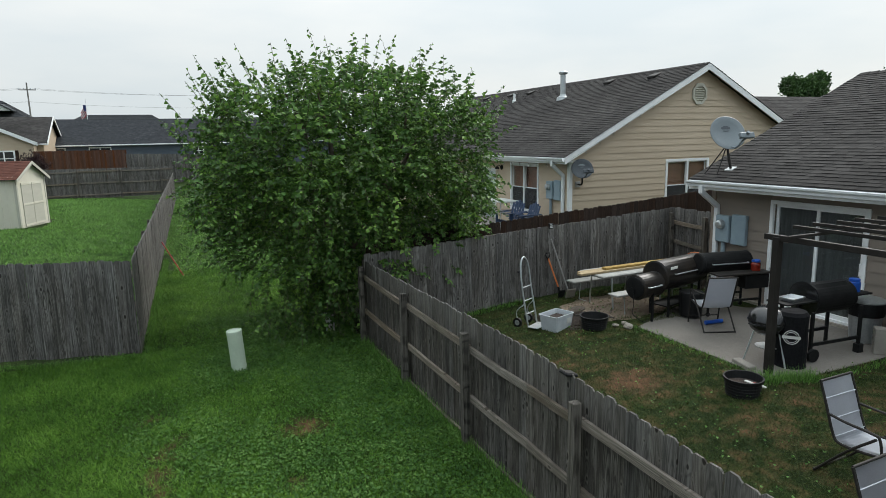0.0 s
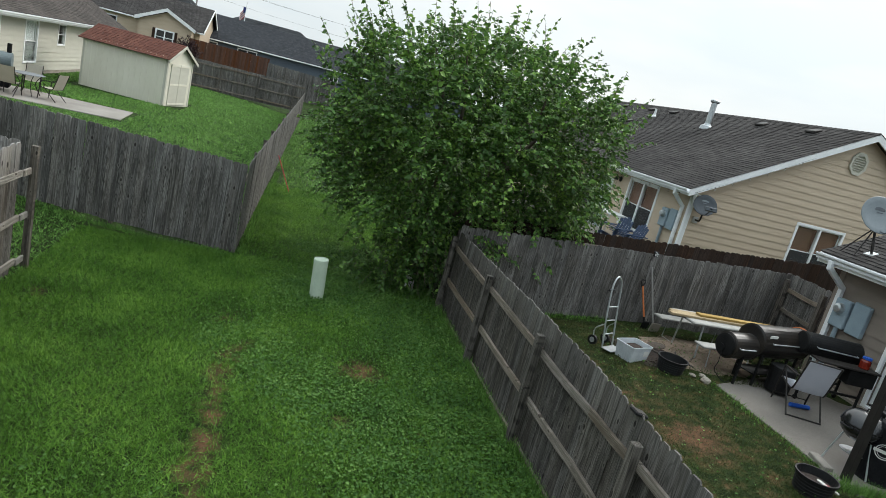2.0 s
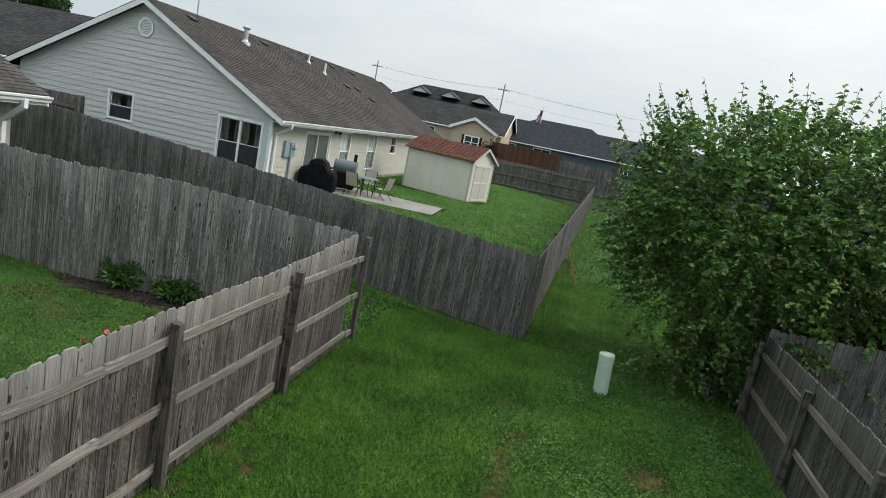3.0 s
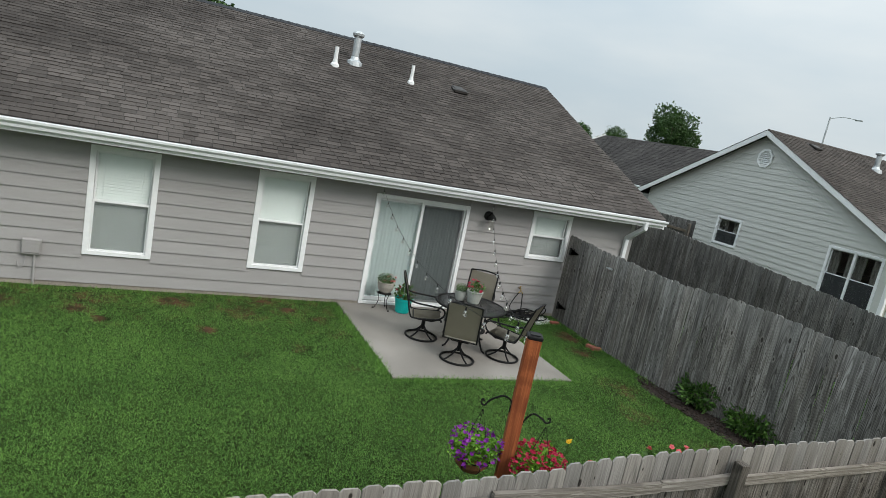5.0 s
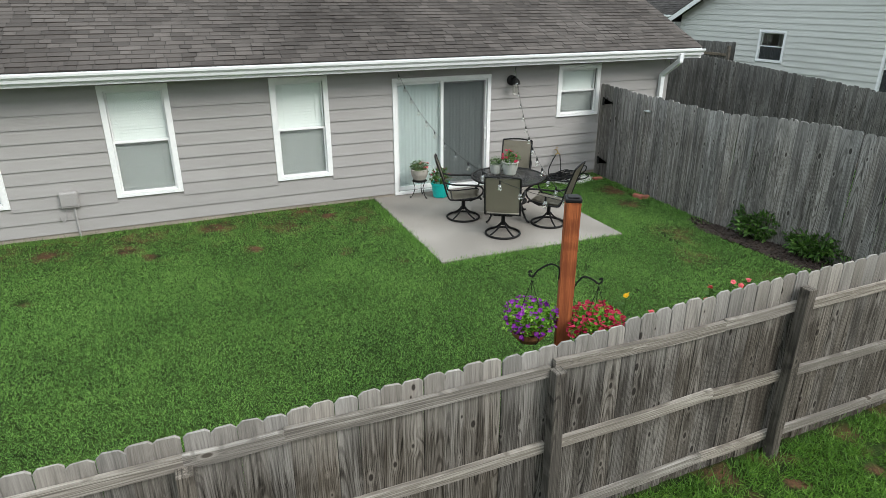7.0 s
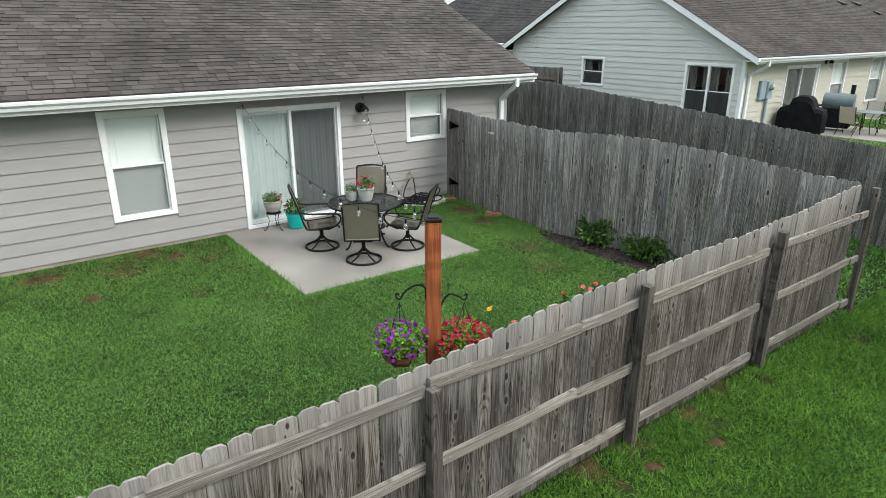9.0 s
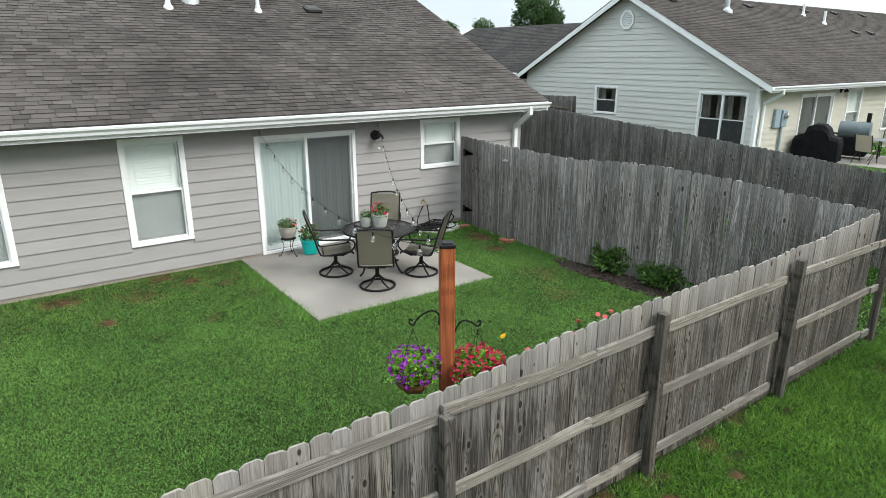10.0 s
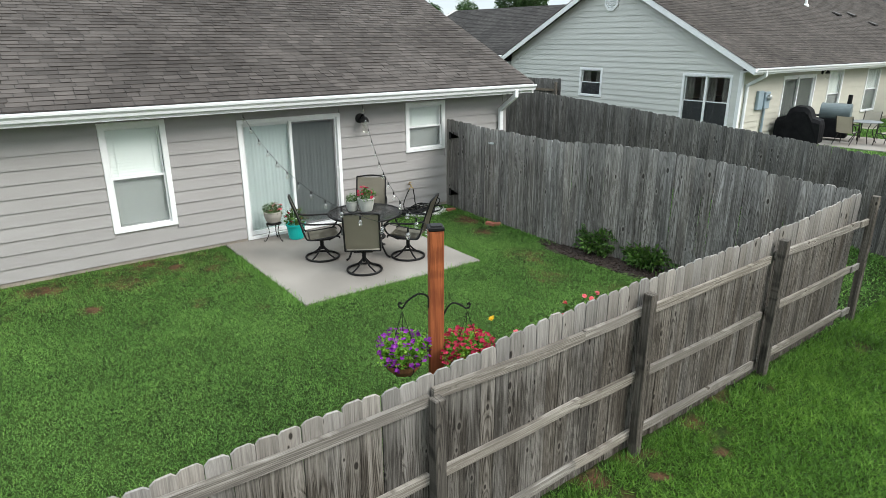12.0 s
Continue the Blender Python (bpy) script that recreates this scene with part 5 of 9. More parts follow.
fence("dark weathered wooden fence along the grass lane", [(-0.5, 12.2), (0.62, 44.5)], [1.8, 1.95], "fence_dark", [2.4 + 2.44 * k for k in range(12)], [0.2, 0.85, 1.5], side=1, seed=5, base=lambda x, y: float(np.interp(y, [12, 45], [0.0, 0.15])))
fence("short wooden fence between two houses", [(-16.6, 18.0), (-20.5, 17.8)], [2.48, 2.42], "fence_dark", [0.15, 2.3], [0.3, 1.0, 1.6], side=1, seed=6)
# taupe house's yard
fence("weathered grey-brown wooden privacy fence", [(3.5, -4.0), (3.5, 2.0), (3.5, 5.0), (3.5, 10.95)], [1.6, 1.6, 1.7, 1.6], "fence_shaded", [1.0, 3.4, 5.8, 8.1, 10.38, 12.6, 14.88], [0.03, 0.63, 1.28], "rail_dark", side=1, base=lambda x, y: 0.01, post_tops=[1.5] * 7, seed=7)
fence("weathered grey wooden fence behind the patio", [(3.5, 10.95), (11.15, 11.05)], [1.72, 2.12], "fence_dark", [0.05, 2.5, 4.9, 7.4], [0.2, 0.85, 1.5], side=1, seed=8)
fence("short wooden fence beside the house corner", [(11.15, 11.05), (10.98, 9.75)], [2.12, 2.14], "fence_dark", [0.1, 1.25], [0.3, 0.9, 1.35], side=-1, seed=9)
fence("dark brown stained wooden fence of the next yard", [(3.7, 11.45), (13.6, 12.0)], [1.86, 2.38], "fence_brown", [0.1, 3, 6, 9], [0.2, 0.85, 1.5], side=1, seed=10, base=lambda x, y: 0.3, post_mat="fence_brown", rail_mat="fence_brown")
# far end of the neighbour's yard
fence("weathered grey wooden fence at the far end of the yard", [(-12.5, 45.4), (0.6, 46.4)], [2.45, 2.3], "fence_dark", [0.2 + 2.44 * k for k in range(6)], [0.25, 1.0, 1.75], side=-1, seed=12, base=lambda x, y: 0.42)
fence("red-brown stained wooden fence", [(-9.0, 57.0), (-2.6, 58.0)], [3.45, 3.4], "fence_red", [0.2, 3.2, 6], [0.3, 1.5], side=1, seed=13, pitch=0.15)
fence("grey wooden fence before the blue house", [(-2.6, 56.0), (3.2, 56.4)], [3.1, 2.9], "fence_dark", [0.2, 2.6, 5], [0.3, 1.5], side=1, seed=14)

# ---------------------------------------------------------------- slabs and beds


def slab(name, label, corners, top, depth=0.1, material="concrete", joint=None):
    bm = nb()
    vs = [bm.verts.new((x, y, top)) for x, y in corners]
    f = bm.faces.new(vs)
    r = bmesh.ops.extrude_face_region(bm, geom=[f])
    bmesh.ops.translate(bm, verts=[v for v in r["geom"] if isinstance(v, bmesh.types.BMVert)], vec=(0, 0, -depth))
    bmesh.ops.recalc_face_normals(bm, faces=bm.faces)
    bmesh.ops.bevel(bm, geom=bm.edges[:], offset=0.008, segments=1, affect="EDGES")
    return tagged(part(name, bm, material, None), label, "patio", "", "structure")


slab("patio", "pale concrete patio slab beside the grey house", [(-10.89, 3.4), (-7.6, 3.37), (-7.55, 6.46), (-10.89, 6.5)], 0.415)
slab("patio", "grey concrete patio slab with barbecues", [(7.78, 5.35), (10.89, 5.35), (10.89, 9.0), (9.4, 9.0), (7.78, 8.28)], 0.425, material="concrete_dirty")
slab("patio", "pale concrete patio in the neighbouring yard", [(-10.9, 22.6), (-5.4, 23.3), (-5.6, 25.9), (-10.9, 25.9)], 0.5, 0.2)


def bed(name, label, category, cx, cy, rx, ry, turn, material, n, size, seed, z_of=gz):
    """A low mound with loose chips on it."""
    rng = random.Random(seed)
    bm = nb()
    ring = []
    k = 28
    c, s = math.cos(radians(turn)), math.sin(radians(turn))
    for i in range(k):
        a = i * math.tau / k
        r = 1 + rng.uniform(-0.12, 0.12)
        x, y = rx * r * math.cos(a), ry * r * math.sin(a)
        X, Y = cx + x * c - y * s, cy + x * s + y * c
        ring.append(bm.verts.new((X, Y, float(z_of(X, Y)) + 0.012)))
    mid = bm.verts.new((cx, cy, float(z_of(cx, cy)) + 0.05))
    for i in range(k):
        bm.faces.new((ring[i], ring[(i + 1) % k], mid))
    for _ in range(n):
        a, q = rng.uniform(0, math.tau), math.sqrt(rng.random())
        x, y = rx * q * math.cos(a), ry * q * math.sin(a)
        X, Y = cx + x * c - y * s, cy + x * s + y * c
        Z = float(z_of(X, Y)) + 0.012 + 0.038 * (1 - q)
        sz = size * rng.uniform(0.5, 1.3)
        m = Matrix.Translation((X, Y, Z)) @ Euler((rng.uniform(-0.5, 0.5), rng.uniform(-0.5, 0.5), rng.uniform(0, 6))).to_matrix().to_4x4() @ Matrix.Diagonal((sz, sz * rng.uniform(0.4, 1), sz * 0.5, 1))
        bmesh.ops.create_cube(bm, size=1.0, matrix=m)
    return tagged(part(name, bm, material, None), label, category, "", "stuff")


bed("mulch_bed", "dark brown bark mulch under two shrubs", "mulch", -6.25, 8.5, 1.55, 0.48, 17, "mulch", 900, 0.045, 1)
bed("stone_bed", "white stone chips beside the house wall", "stones", -10.55, 7.55, 0.28, 0.5, 0, "white_stone", 200, 0.05, 2)
bed("gravel_bed", "brown gravel under the folding tables", "gravel", 8.35, 9.6, 1.25, 0.85, 10, "gravel", 500, 0.03, 3)
bed("mulch_bed", "dark wet mulch beside the black tub", "mulch", 7.05, 9.35, 0.55, 0.7, 40, "mulch", 150, 0.05, 4)

# ---------------------------------------------------------------- roof and wall fittings


def roof_z(spec_eave, spec_ridge, x):
    return spec_eave[1] + (spec_ridge[1] - spec_eave[1]) * (x - spec_eave[0]) / (spec_ridge[0] - spec_eave[0])


def vent_pipe(x, y, z, h, r, material, label, capped=False):
    t = thing("roof_vent", label, "roof vent", (x, y, z))
    fl = nb()
    lathe(fl, [(r * 2.4, -0.1), (r * 2.2, 0.03), (r * 1.35, 0.07), (r * 1.1, 0.14)], 16)
    part("flashing", fl, "metal" if material == "metal" else "pvc_white", t)
    pb = lathe(nb(), [(r, -0.1), (r, h), (r * 0.85, h), (r * 0.85, h - 0.03)], 16)
    part("pipe", pb, material, t, smooth=False)
    if capped:
        part("cap", lathe(nb(), [(r * 1.1, h - 0.04), (r * 1.6, h), (r * 1.65, h + 0.05), (r * 1.2, h + 0.09), (r * 0.4, h + 0.11)], 16), "metal", t)
    return t


def low_vent(x, y, z, slope_out, label="dark low-profile roof vent"):
    t = thing("roof_vent", label, "roof vent", (x, y, z))
    bm = boxed((-0.2, -0.2, -0.06), (0.2, 0.2, 0.05), 0.03)
    for v in bm.verts:
        v.co.z += -slope_out * v.co.x * 0.5
        if v.co.z > 0:
            v.co.x *= 0.8
            v.co.y *= 0.8
    part("hood", bm, "dark_frame", t)
    part("flange", boxed((-0.26, -0.26, -0.05), (0.26, 0.26, -0.02), 0.0, Matrix.Rotation(math.atan(slope_out), 4, "Y")), "underlay", t)
    return t


GE, GR = (-10.42, 2.93), (-16.45, 5.69)
for x, y, h, r, mt, lb, cp in ((-14.55, 3.55, 0.42, 0.045, "pvc_white", "white plastic vent pipe on the shingle roof", False), (-14.95, 4.1, 0.62, 0.085, "metal", "galvanised flue pipe with a round cap", True),
                               (-14.55, 5.43, 0.42, 0.04, "pvc_white", "white plastic vent pipe on the shingle roof", False), (-14.75, -5.7, 0.2, 0.06, "pvc_white", "short white vent pipe on the shingle roof", False)):
    vent_pipe(x, y, roof_z(GE, GR, x), h, r, mt, lb, cp)
low_vent(-14.75, 6.8, roof_z(GE, GR, -14.75) + 0.03, 0.46)
PE, PR = (-10.4, 3.0), (-16.35, 6.2)
for y in (22.0, 27.4, 32.3, 35.3, 38.5):
    low_vent(-15.85, y, roof_z(PE, PR, -15.85) + 0.04, 0.54, "grey low-profile roof vent near the ridge")
vent_pipe(-15.3, 25.0, roof_z(PE, PR, -15.3), 0.6, 0.1, "metal", "galvanised flue pipe with a round cap", True)
vent_pipe(-14.7, 32.0, roof_z(PE, PR, -14.7), 0.55, 0.055, "pvc_white", "white plastic vent pipe on the roof")
vent_pipe(-15.4, 31.4, roof_z(PE, PR, -15.4), 0.5, 0.05, "pvc_white", "white plastic vent pipe on the roof")
for x, y in ((-14.0, 33.6), (-14.0, 35.2), (-13.2, 35.8)):
    low_vent(x, y, roof_z(PE, PR, x) + 0.04, 0.54)
TE, TR = (11.0, 3.2), (16.5, 6.03)
vent_pipe(15.1, 21.4, roof_z(TE, TR, 15.1), 0.95, 0.11, "metal", "tall galvanised flue pipe with a round cap", True)
for y in (17.2, 19.6, 25.2, 27.0, 29.6):
    low_vent(16.0, y, roof_z(TE, TR, 16.0) + 0.04, -0.51, "grey low-profile roof vent near the ridge")
vent_pipe(15.3, 25.6, roof_z(TE, TR, 15.3), 0.35, 0.05, "pvc_white", "white plastic vent pipe on the roof")
vent_pipe(13.0, 27.8, roof_z(TE, TR, 13.0), 0.45, 0.05, "pvc_white", "white plastic vent pipe on the roof")
low_vent(14.4, 26.0, roof_z(TE, TR, 14.4) + 0.04, -0.51)


def gable_vent(x, y, z, material, label):
    """An eight-sided louvred vent set on a gable wall that faces -y."""
    t = thing("gable_vent", label, "vent", (x, y, z))
    r = 0.33
    bm = nb()
    o = [bm.verts.new((r * math.cos(math.tau * (k + 0.5) / 8), -0.05, 1.1 * r * math.sin(math.tau * (k + 0.5) / 8))) for k in range(8)]
    i = [bm.verts.new((0.76 * r * math.cos(math.tau * (k + 0.5) / 8), -0.05, 1.1 * 0.76 * r * math.sin(math.tau * (k + 0.5) / 8))) for k in range(8)]
    ob = [bm.verts.new(v.co + Vector((0, 0.05, 0))) for v in o]
    ib = [bm.verts.new(v.co + Vector((0, 0.04, 0))) for v in i]
    for k in range(8):
        j = (k + 1) % 8
        bm.faces.new((o[k], o[j], i[j], i[k]))
        bm.faces.new((ob[k], ob[j], o[j], o[k]))
        bm.faces.new((i[k], i[j], ib[j], ib[k]))
    bm.faces.new(ib)
    part("rim", bm, material, t)
    for k in range(7):
        z0 = -0.21 + k * 0.07
        w = 0.25 if abs(z0) < 0.12 else 0.19
        part("slat", boxed((-w, -0.03, -0.004), (w, 0.03, 0.004), 0.0, Matrix.Translation((0, -0.03, z0)) @ Matrix.Rotation(radians(-38), 4, "X")), material, t)
    return t


gable_vent(-16.37, 20.28, 5.2, "white", "white octagonal louvred gable vent")
gable_vent(16.42, 15.58, 5.08, "siding_cream", "cream octagonal louvred gable vent")


def meter_box(x, y, z, out, label):
    """Electric meter and breaker box on a wall that faces out (+1: +x)."""
    t = thing("electric_meter", label, "meter box", (x, y, z))
    m = Matrix.Diagonal((out, 1, 1, 1))
    part("meter_socket", boxed((0.0, 0.02, -0.28), (0.14, 0.36, 0.28), 0.02, m), "meter_grey", t)
    g = lathe(nb(), [(0.1, 0.0), (0.1, 0.05), (0.085, 0.1), (0.05, 0.12)], 20)
    g.transform(m @ Matrix.Translation((0.14, 0.19, 0.1)) @ Matrix.Rotation(radians(90), 4, "Y"))
    part("meter_dome", g, "metal", t, "round glass meter dome")
    part("breaker_box", boxed((0.0, -0.36, -0.3), (0.1, -0.01, 0.32), 0.015, m), "meter_grey", t)
    part("conduit", rod(nb(), (0.06 * out, 0.19, -1.7), (0.06 * out, 0.19, -0.27), 0.045, seg=12), "meter_grey", t, "grey conduit down to the ground")
    return t


meter_box(10.88, 9.04, 1.86, -1, "blue-grey electric meter and breaker box on taupe wall")
meter_box(-10.93, 21.65, 1.9, 1, "blue-grey electric meter on cream wall")
meter_box(11.38, 16.3, 2.15, -1, "blue-grey electric meter box on tan wall")


def dish(at, aim, r, material, label, mark):
    """A satellite dish: reflector, arm, feed and its mast."""
    t = thing("satellite_dish", label, "satellite dish", at)
    q = Vector(aim).to_track_quat("Z", "Y").to_matrix().to_4x4()
    b = nb()
    k, rings = 28, []
    for rr, zz in ((0.0, 0.0), (0.35, 0.012), (0.7, 0.045), (0.97, 0.085), (1.0, 0.08), (0.97, 0.07), (0.7, 0.03), (0.35, -0.003)):
        rings.append([b.verts.new((1.12 * r * rr * math.cos(a * math.tau / k), r * rr * math.sin(a * math.tau / k), r * zz * 2)) for a in range(k)] if rr else None)
    c0 = b.verts.new((0, 0, 0))
    seq = [x for x in rings if x]
    for i in range(k):
        b.faces.new((c0, seq[0][i], seq[0][(i + 1) % k]))
    for a, c in zip(seq, seq[1:]):
        for i in range(k):
            b.faces.new((a[i], c[i], c[(i + 1) % k], a[(i + 1) % k]))
    head = Matrix.Translation(mark["head"]) @ q
    b.transform(head)
    part("reflector", b, material, t, smooth=True)
    arm = nb()
    tube(arm, arc([head @ Vector((0, -r * 0.9, 0.1)), head @ Vector((0, -r * 1.05, 0.25)), head @ Vector((0, -r * 0.75, 0.55))], 4), 0.018)
    part("arm", arm, material, t)
    fd = nb()
    rod(fd, head @ Vector((0, -r * 0.78, 0.5)), head @ Vector((0, -r * 0.6, 0.66)), 0.05, 0.035)
    box(fd, (-0.16, -0.06, -0.04), (0.16, 0.06, 0.04), 0.015, head @ Matrix.Translation((0, -r * 0.72, 0.58)))
    part("feed", fd, material, t)
    mast = nb()
    tube(mast, arc(mark["mast"], 5), 0.026)
    part("mast", mast, "dark_frame", t)
    for p in mark.get("struts", []):
        part("strut", rod(nb(), p[0], p[1], 0.013), "dark_frame", t)
    part("base_plate", boxed((-0.09, -0.09, -0.01), (0.09, 0.09, 0.02), 0.004, Matrix.Translation(mark["mast"][0]) @ mark.get("tilt", Matrix.Identity(4))), "metal", t)
    # mark on the dish: plain shapes
    lg = nb()
    box(lg, (-0.1, 0.1, 0.013), (0.1, 0.2, 0.016), 0.0, head)
    box(lg, (-0.06, 0.05, 0.011), (0.06, 0.065, 0.014), 0.0, head)
    part("emblem", lg, mark["ink"], t)
    return t


dish((10.9, 9.27, 3.09), (-0.2, -0.92, 0.36), 0.36, "dish_grey", "pale grey satellite dish on a bent mast on the roof",
     dict(head=(-0.02, 0.1, 0.72), mast=[(0.0, -0.05, 0.0), (-0.02, 0.0, 0.25), (0.02, 0.1, 0.5), (0.02, 0.14, 0.7)], struts=[((0.02, 0.1, 0.5), (-0.35, 0.3, -0.1)), ((0.02, 0.1, 0.5), (-0.3, 0.02, -0.1))],
          ink="dish_dark", tilt=Matrix.Rotation(-0.4, 4, "Y")))
dish((11.68, 15.57, 2.36), (-0.3, -0.9, 0.3), 0.3, "dish_dark", "small slate-coloured satellite dish on tan wall",
     dict(head=(-0.08, -0.3, 0.48), mast=[(0.0, 0.0, 0.0), (0.0, -0.2, 0.02), (-0.02, -0.25, 0.25), (-0.05, -0.25, 0.45)], ink="dish_grey", tilt=Matrix.Rotation(radians(90), 4, "X")))


def wall_lamp(x, y, z, out, label):
    t = thing("wall_lamp", label, "wall lamp", (x, y, z))
    pl = lathe(nb(), [(0.07, 0), (0.07, 0.015), (0.03, 0.03)], 16)
    pl.transform(Matrix.Rotation(radians(90 * out), 4, "Y"))
    part("wall_plate", pl, "black_metal", t)
    part("arm", tube(nb(), arc([(0.02 * out, 0, 0), (0.1 * out, 0, 0.06), (0.14 * out, 0, 0.0)], 5), 0.012), "black_metal", t)
    part("hood", lathe(nb(), [(0.065, -0.04), (0.055, 0.0), (0.03, 0.03), (0.015, 0.04)], 16, (0.14 * out, 0, 0)), "black_metal", t)
    part("shade", lathe(nb(), [(0.035, -0.19), (0.045, -0.17), (0.045, -0.04), (0.04, -0.035)], 16, (0.14 * out, 0, 0)), "bulb", t, "clear glass shade")
    t.scale = (1.35, 1.35, 1.35)
    return t


wall_lamp(-10.88, 6.2, 2.42, 1, "black wall lamp with a clear glass shade")
wall_lamp(-10.92, 25.9, 2.7, 1, "black lantern wall lamp on cream wall")
wall_lamp(11.37, 19.75, 2.75, -1, "black wall lamp on tan wall")


def utility_box(x, y, z):
    t = thing("cable_box", "grey plastic cable box with a conduit on grey siding", "cable box", (x, y, z))
    part("case", boxed((0.0, -0.13, -0.13), (0.07, 0.13, 0.13), 0.018), "siding_gray", t)
    part("lid", boxed((0.071, -0.115, -0.09), (0.085, 0.115, 0.115), 0.006), "siding_gray", t)
    part("conduit", rod(nb(), (0.035, 0.05, -0.66), (0.035, 0.05, -0.12), 0.016), "siding_gray", t)
    part("wire", tube(nb(), arc([(0.04, -0.06, -0.12), (0.05, -0.08, -0.28), (0.04, -0.14, -0.33), (0.02, -0.17, -0.25)], 5), 0.006), "siding_gray", t)
    return t


utility_box(-10.88, -1.47, 0.99)

# ---------------------------------------------------------------- string lights


def string_lights(a, b, sag, n, label, group="string lights of the patio"):
    t = thing("string_lights", label, "string lights", a, group=group)
    A, B = Vector((0, 0, 0)), Vector(b) - Vector(a)
    at = lambda s: A.lerp(B, s) - Vector((0, 0, 4 * sag * s * (1 - s)))
    part("cable", tube(nb(), [at(i / 40) for i in range(41)], 0.0026, 6), "black_plastic", t)
    for k in range(n):
        p = at((k + 0.15) / n)
        so = rod(nb(), p - Vector((0, 0, 0.036)), p, 0.009, 0.008, 8)
        part("socket", so, "black_plastic", t)
        part("bulb", lathe(nb(), [(0.007, -0.1), (0.019, -0.092), (0.025, -0.074), (0.02, -0.055), (0.011, -0.04)], 10, p), "bulb", t, "clear round glass bulb", smooth=True)
    return t


string_lights((-10.82, 3.9, 2.66), (-3.72, 2.72, 2.52), 0.44, 13, "black cable with clear glass bulbs, sagging to the wooden post")
string_lights((-10.78, 6.22, 2.68), (-3.72, 2.76, 2.52), 0.48, 13, "black cable with clear glass bulbs hung from the lamp")
string_lights((11.12, 15.2, 3.13), (14.6, 15.2, 4.92), 0.04, 7, "black cable with small bulbs along the tan gable's edge", "string lights of the tan house")
string_lights((10.97, 15.6, 3.02), (10.97, 22.0, 3.02), 0.04, 12, "black cable with small bulbs under the tan house's gutter", "string lights of the tan house")

# ---------------------------------------------------------------- flowers and shrubs


def leaf_quads(rng, centers, dirs, size, fold=0.25, wide=0.36, flat=1.1):
    """Pointed, folded leaves: two triangles each side of the midrib joined as one six-cornered piece."""
    n = len(centers)
    d = dirs / np.linalg.norm(dirs, axis=1)[:, None]
    ref = rng.normal(size=(n, 3)) + np.array([0, 0, flat])
    s = np.cross(d, ref)
    s /= np.linalg.norm(s, axis=1)[:, None] + 1e-9
    u = np.cross(s, d)
    L = (size * rng.uniform(0.7, 1.25, n))[:, None]
    w = L * wide
    tip = centers + d * L - u * L * 0.12
    a = centers + d * L * 0.36 + s * w + u * L * fold * 0.4
    b = centers + d * L * 0.36 - s * w + u * L * fold * 0.4
    m = centers + d * L * 0.45
    return np.stack([centers, a, tip, b], 1)


def leaf_mesh(name, quads, material, parent, label="", extra=None):
    me = bpy.data.meshes.new(name)
    n = len(quads)
    co = quads.reshape(-1, 3)
    me.vertices.add(len(co))
    me.vertices.foreach_set("co", co.astype(np.float32).ravel())
    base = np.arange(n, dtype=np.int32)[:, None] * 4
    # two triangles that share the midrib, so that the leaf folds
    tri = np.concatenate([base + np.array([[0, 1, 2]]), base + np.array([[0, 2, 3]])], 1).reshape(-1)
    me.loops.add(len(tri))
    me.loops.foreach_set("vertex_index", tri.astype(np.int32))
    me.polygons.add(2 * n)
    me.polygons.foreach_set("loop_start", np.arange(0, 6 * n, 3, dtype=np.int32))
    me.update(calc_edges=True)
    me.materials.append(M[material])
    ob = new(name, me)
    ob.parent = parent
    if label:
        tagged(ob, label)
    return ob


def ball_points(rng, n, center, rx, rz, shell=0.55):
    v = rng.normal(size=(n, 3))
    v /= np.linalg.norm(v, axis=1)[:, None]
    q = (shell + (1 - shell) * rng.random(n))[:, None]
    lump = 1 + 0.18 * np.sin(v[:, :1] * 7 + 1) * np.cos(v[:, 1:2] * 6)
    return np.array(center) + v * q * lump * np.array([rx, rx, rz]), v


def petals(rng, centers, size):
    """Small open blooms: five petals round a centre, each a little quad."""
    out = []
    for c in centers:
        ax = rng.normal(size=3) * 0.45 + np.array([0, 0, 1.0])
        ax /= np.linalg.norm(ax)
        s = np.cross(ax, [1, 0.3, 0])
        s /= np.linalg.norm(s)
        t = np.cross(ax, s)
        sz = size * rng.uniform(0.7, 1.2)
        for k in range(5):
            a = k * math.tau / 5 + rng.uniform(0, 0.3)
            d = math.cos(a) * s + math.sin(a) * t
            e = -math.sin(a) * s + math.cos(a) * t
            out.append([c, c + d * sz * 0.6 + e * sz * 0.45 + ax * sz * 0.2, c + d * sz + ax * sz * 0.25, c + d * sz * 0.6 - e * sz * 0.45 + ax * sz * 0.2])
    return np.array(out)


